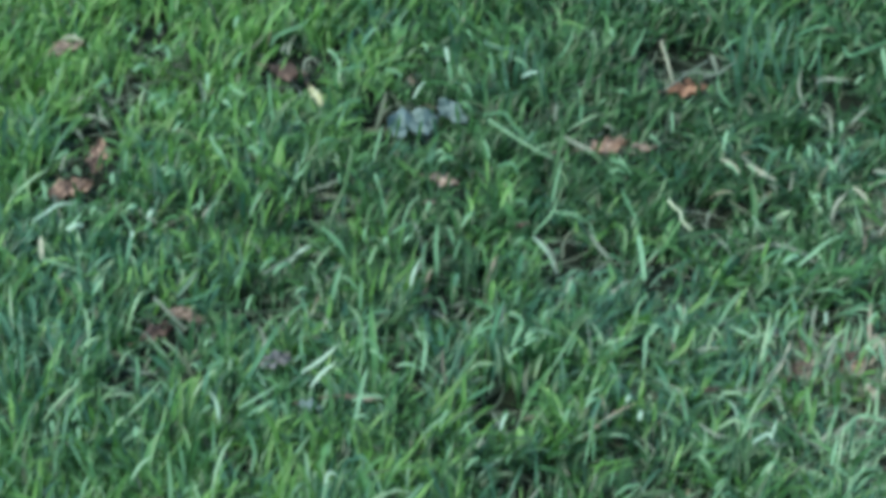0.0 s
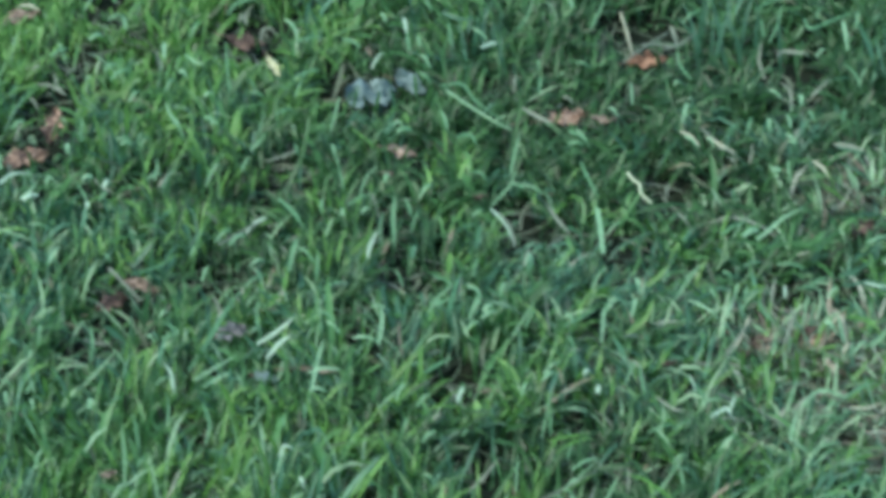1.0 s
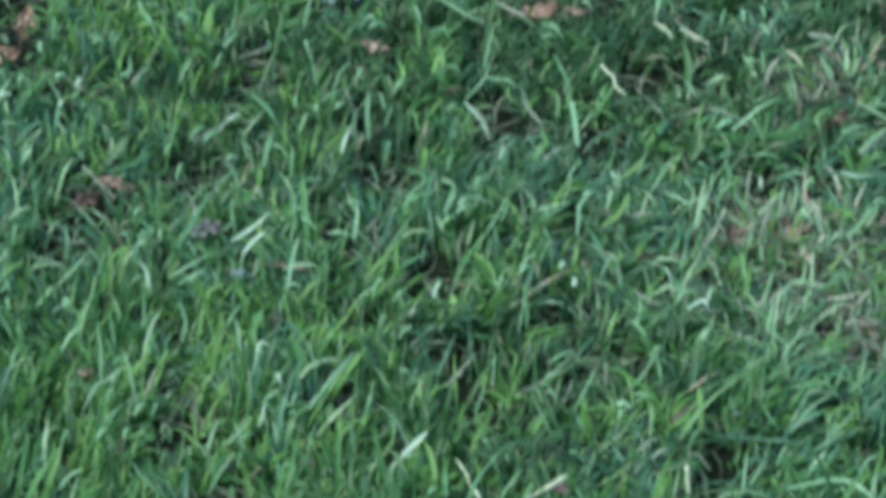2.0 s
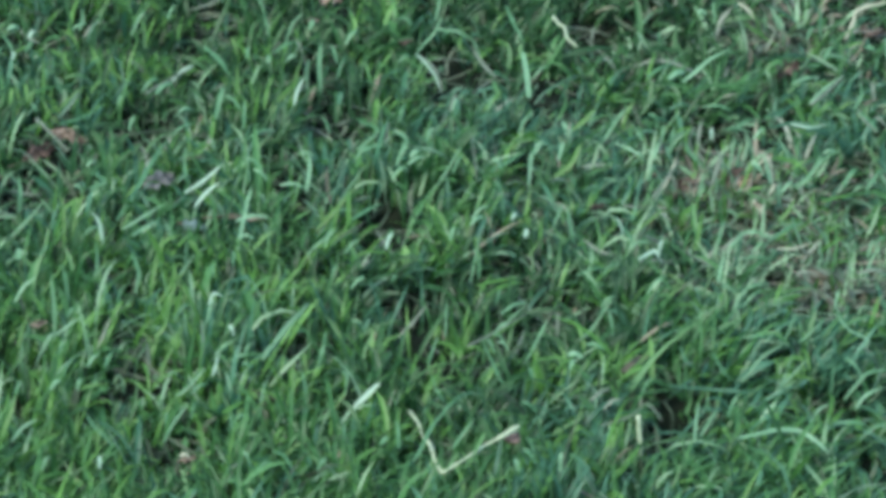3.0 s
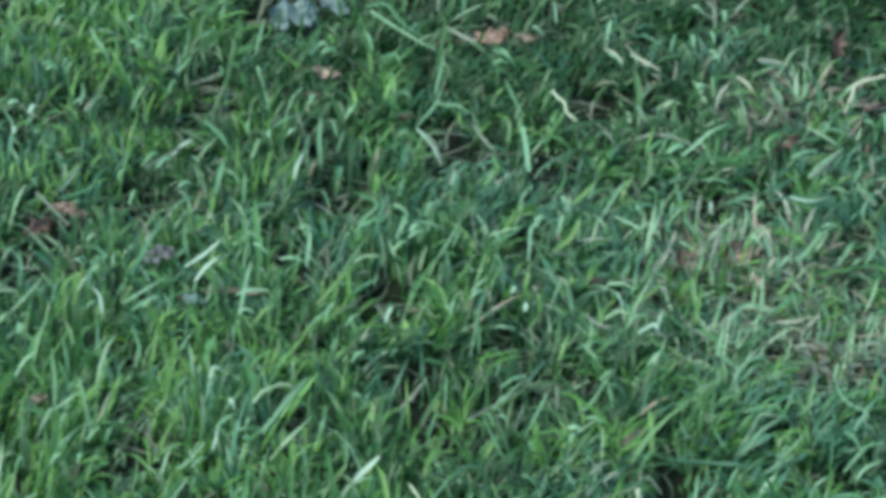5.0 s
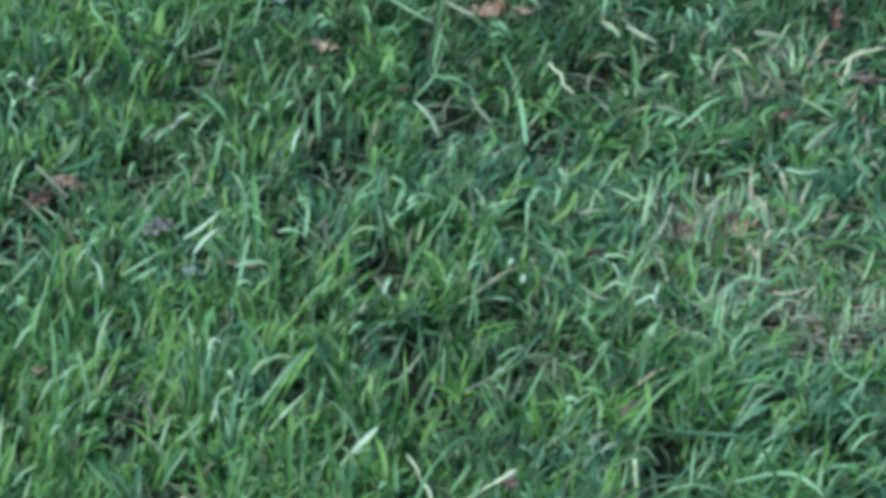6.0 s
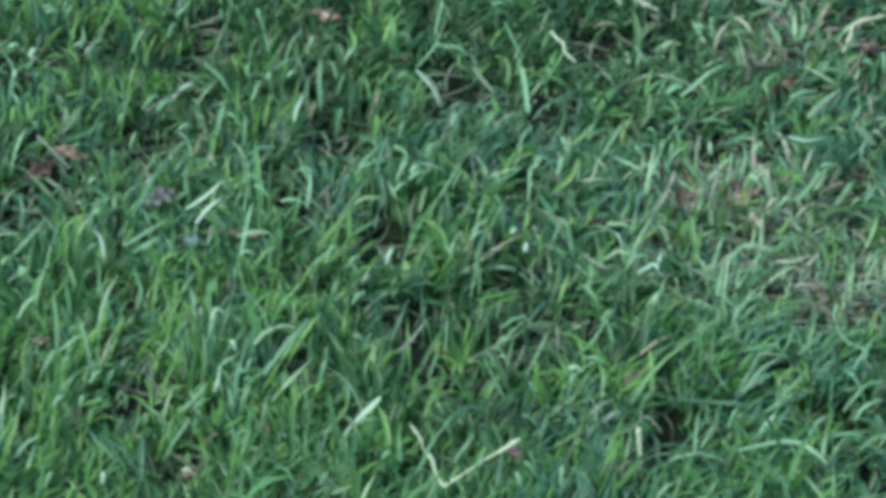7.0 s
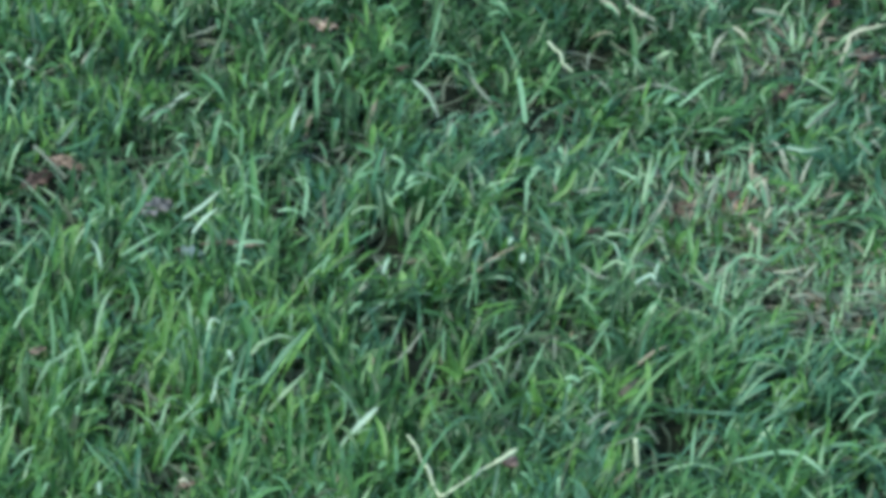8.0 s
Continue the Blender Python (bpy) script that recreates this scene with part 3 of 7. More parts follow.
grass_blade([(-0.060, 3.081, 0.035), (-0.059, 3.083, 0.038)], 0.0027, grass_glint, "very pale green grass blade standing up in the lawn, sky glint in its colour")
grass_blade([(-0.048, 3.082, 0.036), (-0.043, 3.084, 0.038)], 0.0020, grass_glint, "very pale green grass blade lying over the lawn, sky glint in its colour")
grass_blade([(-0.044, 3.045, 0.025), (-0.042, 3.050, 0.032), (-0.038, 3.055, 0.038)], 0.0020, grass_white_glint, "whitish green grass blade standing up in the lawn, sky glint in its colour")
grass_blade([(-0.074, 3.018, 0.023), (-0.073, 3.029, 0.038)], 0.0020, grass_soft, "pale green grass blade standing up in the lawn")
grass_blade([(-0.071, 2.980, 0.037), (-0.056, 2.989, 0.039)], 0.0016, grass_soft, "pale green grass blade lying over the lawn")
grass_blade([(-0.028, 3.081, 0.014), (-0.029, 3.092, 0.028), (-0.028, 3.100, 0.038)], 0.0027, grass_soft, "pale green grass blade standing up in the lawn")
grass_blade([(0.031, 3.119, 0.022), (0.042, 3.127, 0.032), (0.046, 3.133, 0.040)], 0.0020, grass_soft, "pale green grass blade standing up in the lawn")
grass_blade([(0.030, 3.084, 0.039), (0.040, 3.077, 0.030), (0.045, 3.069, 0.020)], 0.0016, grass_white_glint, "whitish green grass blade standing up in the lawn, sky glint in its colour")
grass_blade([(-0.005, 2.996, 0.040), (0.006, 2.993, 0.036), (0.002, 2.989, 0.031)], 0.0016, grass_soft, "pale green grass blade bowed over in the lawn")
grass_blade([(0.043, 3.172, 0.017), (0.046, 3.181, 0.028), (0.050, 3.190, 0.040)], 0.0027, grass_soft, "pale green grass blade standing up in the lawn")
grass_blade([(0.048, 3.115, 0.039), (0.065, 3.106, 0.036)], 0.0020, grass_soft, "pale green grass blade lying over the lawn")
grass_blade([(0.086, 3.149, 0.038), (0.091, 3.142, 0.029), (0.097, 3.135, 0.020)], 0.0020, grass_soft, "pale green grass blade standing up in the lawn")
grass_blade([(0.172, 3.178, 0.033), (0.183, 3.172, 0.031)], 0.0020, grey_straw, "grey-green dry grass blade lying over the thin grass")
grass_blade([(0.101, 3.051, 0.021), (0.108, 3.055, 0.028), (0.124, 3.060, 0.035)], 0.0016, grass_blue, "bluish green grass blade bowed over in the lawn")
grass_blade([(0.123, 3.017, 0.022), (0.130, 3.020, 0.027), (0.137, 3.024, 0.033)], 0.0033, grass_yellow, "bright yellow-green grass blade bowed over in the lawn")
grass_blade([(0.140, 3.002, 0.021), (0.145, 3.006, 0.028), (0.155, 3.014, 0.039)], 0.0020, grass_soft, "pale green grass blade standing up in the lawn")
grass_blade([(0.119, 2.998, 0.027), (0.116, 3.003, 0.035)], 0.0026, grass_glint, "very pale green grass blade standing up in the lawn, sky glint in its colour")
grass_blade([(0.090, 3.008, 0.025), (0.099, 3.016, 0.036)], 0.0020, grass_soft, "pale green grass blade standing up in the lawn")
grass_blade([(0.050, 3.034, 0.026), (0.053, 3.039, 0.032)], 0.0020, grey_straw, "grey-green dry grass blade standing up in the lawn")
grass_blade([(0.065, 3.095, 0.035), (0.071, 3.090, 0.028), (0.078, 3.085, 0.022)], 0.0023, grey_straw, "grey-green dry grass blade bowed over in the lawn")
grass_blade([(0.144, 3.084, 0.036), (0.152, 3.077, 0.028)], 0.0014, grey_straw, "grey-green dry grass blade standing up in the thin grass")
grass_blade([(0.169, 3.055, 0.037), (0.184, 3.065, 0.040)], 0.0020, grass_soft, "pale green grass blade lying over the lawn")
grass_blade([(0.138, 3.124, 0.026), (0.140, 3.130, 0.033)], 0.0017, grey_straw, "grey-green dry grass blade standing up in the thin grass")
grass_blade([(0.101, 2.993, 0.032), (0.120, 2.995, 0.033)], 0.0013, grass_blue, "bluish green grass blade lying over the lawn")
grass_blade([(0.192, 3.079, 0.021), (0.200, 3.083, 0.026), (0.209, 3.088, 0.032), (0.221, 3.091, 0.037)], 0.0027, grass_glint, "very pale green grass blade bowed over in the lawn, sky glint in its colour")
grass_blade([(0.182, 3.055, 0.036), (0.192, 3.061, 0.037)], 0.0030, grass_glint, "very pale green grass blade lying over the lawn, sky glint in its colour")
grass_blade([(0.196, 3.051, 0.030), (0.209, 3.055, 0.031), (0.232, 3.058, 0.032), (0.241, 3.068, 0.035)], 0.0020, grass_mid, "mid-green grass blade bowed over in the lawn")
grass_blade([(0.256, 3.046, 0.037), (0.273, 3.051, 0.038)], 0.0016, grass_glint, "very pale green grass blade lying over the lawn, sky glint in its colour")
grass_blade([(0.267, 3.052, 0.020), (0.276, 3.057, 0.027), (0.289, 3.062, 0.035)], 0.0020, grass_glint, "very pale green grass blade bowed over in the lawn, sky glint in its colour")
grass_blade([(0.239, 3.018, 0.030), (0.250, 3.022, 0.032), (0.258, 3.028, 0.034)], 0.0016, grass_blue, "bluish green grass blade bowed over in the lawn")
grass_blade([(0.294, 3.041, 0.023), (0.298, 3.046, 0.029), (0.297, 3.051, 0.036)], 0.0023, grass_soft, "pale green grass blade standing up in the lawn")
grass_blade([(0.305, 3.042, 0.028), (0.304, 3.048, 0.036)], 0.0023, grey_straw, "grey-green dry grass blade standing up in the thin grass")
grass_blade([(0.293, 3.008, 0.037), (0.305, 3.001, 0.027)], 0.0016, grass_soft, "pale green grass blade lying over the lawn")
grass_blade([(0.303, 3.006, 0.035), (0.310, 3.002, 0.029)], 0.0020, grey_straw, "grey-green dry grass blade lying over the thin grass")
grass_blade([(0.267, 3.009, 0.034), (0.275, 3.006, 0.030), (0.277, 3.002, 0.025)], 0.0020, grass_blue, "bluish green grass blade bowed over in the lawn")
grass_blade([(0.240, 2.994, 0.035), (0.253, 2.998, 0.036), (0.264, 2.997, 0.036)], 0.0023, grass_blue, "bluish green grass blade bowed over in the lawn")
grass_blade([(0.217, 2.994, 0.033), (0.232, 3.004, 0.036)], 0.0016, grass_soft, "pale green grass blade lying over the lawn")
grass_blade([(0.229, 2.985, 0.032), (0.236, 2.989, 0.037)], 0.0019, grass_glint, "very pale green grass blade lying over the lawn, sky glint in its colour")
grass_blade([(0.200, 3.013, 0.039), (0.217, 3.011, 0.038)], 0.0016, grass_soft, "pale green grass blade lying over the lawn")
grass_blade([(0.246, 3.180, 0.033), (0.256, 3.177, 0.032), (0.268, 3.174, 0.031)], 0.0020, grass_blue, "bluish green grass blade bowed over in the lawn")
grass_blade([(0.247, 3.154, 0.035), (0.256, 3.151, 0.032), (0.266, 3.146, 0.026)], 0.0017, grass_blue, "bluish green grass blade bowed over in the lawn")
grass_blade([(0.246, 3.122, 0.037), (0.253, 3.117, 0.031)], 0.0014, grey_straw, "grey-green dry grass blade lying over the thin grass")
grass_blade([(0.204, 3.139, 0.038), (0.209, 3.137, 0.037)], 0.0020, grass_glint, "very pale green grass blade lying over the lawn, sky glint in its colour")
grass_blade([(0.318, 3.097, 0.026), (0.317, 3.105, 0.037)], 0.0020, grass_glint, "very pale green grass blade standing up in the lawn, sky glint in its colour")
grass_blade([(0.197, 2.997, 0.023), (0.199, 3.005, 0.033)], 0.0020, grey_straw, "grey-green dry grass blade standing up in the thin grass")
grass_blade([(-0.165, 2.954, 0.034), (-0.159, 2.956, 0.035)], 0.0016, grass_glint, "very pale green grass blade lying over the lawn, sky glint in its colour")
grass_blade([(-0.163, 2.931, 0.032), (-0.153, 2.933, 0.035), (-0.162, 2.936, 0.040)], 0.0016, grass_soft, "pale green grass blade bowed over in the lawn")
grass_blade([(-0.147, 2.928, 0.012), (-0.138, 2.944, 0.019), (-0.130, 2.961, 0.027), (-0.125, 2.971, 0.031), (-0.118, 2.983, 0.036)], 0.0032, grass_soft, "pale green grass blade standing up in the lawn")
grass_blade([(-0.105, 2.958, 0.018), (-0.108, 2.964, 0.027), (-0.107, 2.972, 0.038)], 0.0023, grass_soft, "pale green grass blade standing up in the lawn")
grass_blade([(-0.107, 2.937, 0.025), (-0.096, 2.941, 0.031), (-0.085, 2.946, 0.039)], 0.0022, grass_white_glint, "whitish green grass blade bowed over in the lawn, sky glint in its colour")
grass_blade([(-0.101, 2.916, 0.027), (-0.094, 2.921, 0.034), (-0.086, 2.924, 0.039)], 0.0022, grass_white_glint, "whitish green grass blade bowed over in the lawn, sky glint in its colour")
grass_blade([(-0.142, 2.892, 0.026), (-0.130, 2.896, 0.032), (-0.118, 2.900, 0.038)], 0.0016, grass_glint, "very pale green grass blade bowed over in the lawn, sky glint in its colour")
grass_blade([(-0.136, 2.871, 0.033), (-0.129, 2.877, 0.035), (-0.121, 2.882, 0.037)], 0.0016, grass_glint, "very pale green grass blade bowed over in the lawn, sky glint in its colour")
grass_blade([(-0.153, 2.878, 0.025), (-0.155, 2.884, 0.035), (-0.159, 2.887, 0.040)], 0.0022, grass_white_glint, "whitish green grass blade standing up in the lawn, sky glint in its colour")
grass_blade([(-0.204, 2.926, 0.018), (-0.203, 2.931, 0.027), (-0.204, 2.938, 0.037)], 0.0026, grass_soft, "pale green grass blade standing up in the lawn")
grass_blade([(-0.212, 2.890, 0.016), (-0.204, 2.895, 0.023), (-0.196, 2.899, 0.030), (-0.188, 2.904, 0.038)], 0.0022, grass_soft, "pale green grass blade bowed over in the lawn")
grass_blade([(-0.178, 2.898, 0.010), (-0.177, 2.908, 0.023), (-0.178, 2.918, 0.034)], 0.0029, grass_yellow, "bright yellow-green grass blade standing up in the lawn")
grass_blade([(-0.173, 2.898, 0.014), (-0.171, 2.905, 0.025), (-0.170, 2.912, 0.036)], 0.0039, grass_yellow, "bright yellow-green grass blade standing up in the lawn")
grass_blade([(-0.200, 2.847, 0.032), (-0.199, 2.850, 0.037)], 0.0032, grass_glint, "very pale green grass blade standing up in the lawn, sky glint in its colour")
grass_blade([(-0.200, 2.807, 0.027), (-0.195, 2.812, 0.034), (-0.188, 2.814, 0.039)], 0.0019, grass_glint, "very pale green grass blade bowed over in the lawn, sky glint in its colour")
grass_blade([(-0.170, 2.820, 0.017), (-0.172, 2.827, 0.029), (-0.174, 2.832, 0.038)], 0.0019, grass_soft, "pale green grass blade standing up in the lawn")
grass_blade([(-0.156, 2.848, 0.020), (-0.155, 2.853, 0.028), (-0.156, 2.859, 0.037)], 0.0022, grass_soft, "pale green grass blade standing up in the lawn")
grass_blade([(-0.133, 2.831, 0.018), (-0.131, 2.838, 0.028), (-0.135, 2.844, 0.038)], 0.0022, grass_soft, "pale green grass blade standing up in the lawn")
grass_blade([(-0.125, 2.829, 0.011), (-0.123, 2.839, 0.024), (-0.121, 2.848, 0.035)], 0.0028, grass_yellow, "bright yellow-green grass blade standing up in the lawn")
grass_blade([(-0.115, 2.828, 0.012), (-0.112, 2.834, 0.021), (-0.110, 2.841, 0.032)], 0.0032, grass_yellow, "bright yellow-green grass blade standing up in the lawn")
grass_blade([(-0.111, 2.834, 0.019), (-0.106, 2.839, 0.028), (-0.099, 2.844, 0.036)], 0.0022, grass_soft, "pale green grass blade standing up in the lawn")
grass_blade([(-0.090, 2.795, 0.031), (-0.087, 2.798, 0.037), (-0.081, 2.797, 0.034)], 0.0018, grass_white_glint, "whitish green grass blade bowed over in the lawn, sky glint in its colour")
grass_blade([(-0.036, 2.946, 0.020), (-0.034, 2.954, 0.033), (-0.035, 2.959, 0.039)], 0.0026, grass_glint, "very pale green grass blade standing up in the lawn, sky glint in its colour")
grass_blade([(-0.051, 2.920, 0.039), (-0.036, 2.918, 0.038)], 0.0016, grass_glint, "very pale green grass blade lying over the lawn, sky glint in its colour")
grass_blade([(-0.076, 2.890, 0.011), (-0.074, 2.899, 0.018), (-0.071, 2.913, 0.028), (-0.068, 2.923, 0.035)], 0.0022, grass_glint, "very pale green grass blade standing up in the lawn, sky glint in its colour")
grass_blade([(-0.076, 2.880, 0.038), (-0.057, 2.882, 0.039)], 0.0019, grass_glint, "very pale green grass blade lying over the lawn, sky glint in its colour")
grass_blade([(-0.074, 2.860, 0.038), (-0.065, 2.858, 0.038)], 0.0016, grass_glint, "very pale green grass blade lying over the lawn, sky glint in its colour")
grass_blade([(-0.060, 2.958, 0.009), (-0.059, 2.970, 0.022), (-0.057, 2.980, 0.033)], 0.0023, grass_mid, "mid-green grass blade standing up in the lawn")
grass_blade([(-0.030, 2.914, 0.012), (-0.019, 2.921, 0.022), (-0.008, 2.927, 0.032)], 0.0029, grass_yellow, "bright yellow-green grass blade bowed over in the lawn")
grass_blade([(-0.035, 2.861, 0.026), (-0.028, 2.864, 0.032), (-0.018, 2.867, 0.038)], 0.0016, grass_soft, "pale green grass blade bowed over in the lawn")
grass_blade([(-0.057, 2.865, 0.008), (-0.058, 2.876, 0.018), (-0.056, 2.892, 0.032)], 0.0029, grass_yellow, "bright yellow-green grass blade standing up in the lawn")
grass_blade([(-0.052, 2.889, 0.018), (-0.051, 2.898, 0.033)], 0.0019, grass_mid, "mid-green grass blade standing up in the lawn")
grass_blade([(0.095, 2.960, 0.015), (0.096, 2.966, 0.023), (0.097, 2.971, 0.030), (0.104, 2.974, 0.035)], 0.0023, grass_glint, "very pale green grass blade standing up in the lawn, sky glint in its colour")
grass_blade([(0.113, 2.970, 0.027), (0.116, 2.976, 0.036)], 0.0023, grass_glint, "very pale green grass blade standing up in the lawn, sky glint in its colour")
grass_blade([(0.110, 2.965, 0.018), (0.120, 2.969, 0.025), (0.126, 2.976, 0.035)], 0.0033, grass_yellow, "bright yellow-green grass blade bowed over in the lawn")
grass_blade([(0.072, 2.950, 0.031), (0.084, 2.957, 0.034), (0.094, 2.966, 0.036)], 0.0019, grass_soft, "pale green grass blade bowed over in the lawn")
grass_blade([(0.107, 2.892, 0.025), (0.110, 2.896, 0.031), (0.113, 2.900, 0.037)], 0.0016, grass_soft, "pale green grass blade standing up in the lawn")
grass_blade([(0.119, 2.879, 0.021), (0.117, 2.885, 0.029), (0.115, 2.891, 0.040)], 0.0019, grass_soft, "pale green grass blade standing up in the lawn")
grass_blade([(0.143, 2.880, 0.036), (0.151, 2.875, 0.029), (0.153, 2.871, 0.023)], 0.0016, grass_soft, "pale green grass blade standing up in the lawn")
grass_blade([(0.154, 2.835, 0.036), (0.163, 2.841, 0.038), (0.166, 2.837, 0.037)], 0.0022, grass_white_glint, "whitish green grass blade bowed over in the lawn, sky glint in its colour")
grass_blade([(0.166, 2.852, 0.028), (0.169, 2.857, 0.037)], 0.0019, grass_white_glint, "whitish green grass blade standing up in the lawn, sky glint in its colour")
grass_blade([(0.146, 2.967, 0.040), (0.155, 2.962, 0.038), (0.162, 2.957, 0.036)], 0.0016, grass_glint, "very pale green grass blade bowed over in the lawn, sky glint in its colour")
grass_blade([(0.169, 2.967, 0.028), (0.173, 2.974, 0.037)], 0.0019, grass_glint, "very pale green grass blade standing up in the lawn, sky glint in its colour")
grass_blade([(0.152, 2.893, 0.020), (0.161, 2.896, 0.025), (0.171, 2.900, 0.032)], 0.0019, grass_yellow, "bright yellow-green grass blade bowed over in the lawn")
grass_blade([(0.090, 2.863, 0.035), (0.092, 2.865, 0.039)], 0.0032, grass_white_glint, "whitish green grass blade standing up in the lawn, sky glint in its colour")
grass_blade([(0.124, 2.863, 0.033), (0.134, 2.854, 0.030), (0.141, 2.853, 0.030)], 0.0016, grey_straw, "grey-green dry grass blade bowed over in the thin grass")
grass_blade([(0.170, 2.945, 0.013), (0.174, 2.949, 0.019), (0.178, 2.954, 0.026), (0.182, 2.959, 0.035)], 0.0016, straw_mat, "bleached straw-coloured blade standing up in the thin grass")
grass_blade([(0.181, 2.934, 0.026), (0.177, 2.939, 0.034)], 0.0013, grey_straw, "grey-green dry grass blade standing up in the thin grass")
grass_blade([(0.188, 2.977, 0.035), (0.191, 2.973, 0.029), (0.196, 2.969, 0.025)], 0.0019, grass_soft, "pale green grass blade standing up in the lawn")
grass_blade([(0.202, 2.951, 0.014), (0.205, 2.959, 0.025), (0.209, 2.967, 0.036)], 0.0019, grey_straw, "grey-green dry grass blade standing up in the thin grass")
grass_blade([(0.237, 2.945, 0.024), (0.235, 2.950, 0.031), (0.233, 2.955, 0.039)], 0.0023, grass_glint, "very pale green grass blade standing up in the lawn, sky glint in its colour")
grass_blade([(0.225, 2.948, 0.037), (0.233, 2.943, 0.030)], 0.0023, grass_glint, "very pale green grass blade lying over the lawn, sky glint in its colour")
grass_blade([(0.220, 2.938, 0.023), (0.224, 2.940, 0.026), (0.226, 2.945, 0.033)], 0.0023, dry_tan, "tan dry grass blade standing up in the lawn")
grass_blade([(0.234, 2.921, 0.030), (0.240, 2.924, 0.035)], 0.0016, straw_mat, "bleached straw-coloured blade lying over the thin grass")
grass_blade([(0.228, 2.900, 0.029), (0.230, 2.902, 0.033)], 0.0019, straw_mat, "bleached straw-coloured blade standing up in the thin grass")
grass_blade([(0.223, 2.904, 0.032), (0.226, 2.906, 0.035)], 0.0013, straw_mat, "bleached straw-coloured blade standing up in the thin grass")
grass_blade([(0.253, 2.946, 0.020), (0.262, 2.951, 0.029), (0.267, 2.957, 0.037)], 0.0026, grass_soft, "pale green grass blade standing up in the lawn")
grass_blade([(0.268, 2.959, 0.036), (0.277, 2.961, 0.036)], 0.0016, grass_glint, "very pale green grass blade lying over the lawn, sky glint in its colour")
grass_blade([(0.262, 2.914, 0.030), (0.279, 2.917, 0.031), (0.300, 2.922, 0.033)], 0.0019, grass_mid, "mid-green grass blade bowed over in the lawn")
grass_blade([(0.241, 2.916, 0.034), (0.248, 2.919, 0.039)], 0.0019, grass_glint, "very pale green grass blade lying over the lawn, sky glint in its colour")
grass_blade([(0.238, 2.897, 0.026), (0.243, 2.899, 0.030), (0.248, 2.903, 0.037)], 0.0026, grass_yellow, "bright yellow-green grass blade bowed over in the lawn")
grass_blade([(0.231, 2.860, 0.034), (0.242, 2.869, 0.037), (0.251, 2.874, 0.038)], 0.0022, grass_soft, "pale green grass blade bowed over in the lawn")
grass_blade([(0.208, 2.853, 0.034), (0.216, 2.863, 0.037), (0.226, 2.862, 0.037), (0.234, 2.858, 0.036)], 0.0016, grass_glint, "very pale green grass blade bowed over in the lawn, sky glint in its colour")
grass_blade([(0.189, 2.882, 0.015), (0.192, 2.889, 0.026), (0.194, 2.894, 0.035)], 0.0029, grass_yellow, "bright yellow-green grass blade standing up in the lawn")
grass_blade([(0.199, 2.827, 0.025), (0.201, 2.831, 0.033), (0.203, 2.835, 0.039)], 0.0022, grass_glint, "very pale green grass blade standing up in the lawn, sky glint in its colour")
grass_blade([(0.234, 2.850, 0.034), (0.244, 2.850, 0.034), (0.255, 2.853, 0.036)], 0.0016, straw_mat, "bleached straw-coloured blade bowed over in the thin grass")
grass_blade([(0.211, 2.798, 0.036), (0.227, 2.802, 0.038)], 0.0015, grass_soft, "pale green grass blade lying over the lawn")
grass_blade([(0.243, 2.823, 0.033), (0.256, 2.821, 0.032)], 0.0019, grey_straw, "grey-green dry grass blade lying over the thin grass")
grass_blade([(0.277, 2.819, 0.035), (0.296, 2.819, 0.035)], 0.0019, grey_straw, "grey-green dry grass blade lying over the thin grass")
grass_blade([(0.263, 2.790, 0.029), (0.265, 2.795, 0.038)], 0.0018, grass_glint, "very pale green grass blade standing up in the lawn, sky glint in its colour")
grass_blade([(0.211, 2.836, 0.035), (0.231, 2.835, 0.035)], 0.0013, grass_soft, "pale green grass blade lying over the lawn")
grass_blade([(0.211, 2.796, 0.026), (0.222, 2.801, 0.035)], 0.0015, grass_soft, "pale green grass blade lying over the lawn")
grass_blade([(-0.174, 2.768, 0.029), (-0.168, 2.770, 0.033), (-0.161, 2.772, 0.037)], 0.0015, grass_glint, "very pale green grass blade bowed over in the lawn, sky glint in its colour")
grass_blade([(-0.194, 2.763, 0.009), (-0.197, 2.770, 0.014), (-0.195, 2.780, 0.023), (-0.190, 2.790, 0.033)], 0.0022, grass_yellow, "bright yellow-green grass blade standing up in the lawn")
grass_blade([(-0.156, 2.730, 0.030), (-0.149, 2.733, 0.036)], 0.0018, grass_glint, "very pale green grass blade lying over the lawn, sky glint in its colour")
grass_blade([(-0.175, 2.698, 0.034), (-0.169, 2.700, 0.039)], 0.0018, grass_glint, "very pale green grass blade lying over the lawn, sky glint in its colour")
grass_blade([(-0.121, 2.781, 0.018), (-0.115, 2.784, 0.024), (-0.112, 2.791, 0.037)], 0.0025, grass_yellow, "bright yellow-green grass blade standing up in the lawn")
grass_blade([(-0.116, 2.742, 0.013), (-0.115, 2.748, 0.019), (-0.110, 2.755, 0.026), (-0.103, 2.766, 0.037)], 0.0021, grass_yellow, "bright yellow-green grass blade standing up in the lawn")
grass_blade([(-0.091, 2.783, 0.027), (-0.087, 2.789, 0.038)], 0.0018, grass_glint, "very pale green grass blade standing up in the lawn, sky glint in its colour")
grass_blade([(-0.106, 2.706, 0.025), (-0.100, 2.708, 0.029), (-0.090, 2.713, 0.039)], 0.0021, grass_soft, "pale green grass blade bowed over in the lawn")
grass_blade([(-0.087, 2.728, 0.024), (-0.085, 2.731, 0.029), (-0.083, 2.735, 0.037)], 0.0018, grass_white_glint, "whitish green grass blade standing up in the lawn, sky glint in its colour")
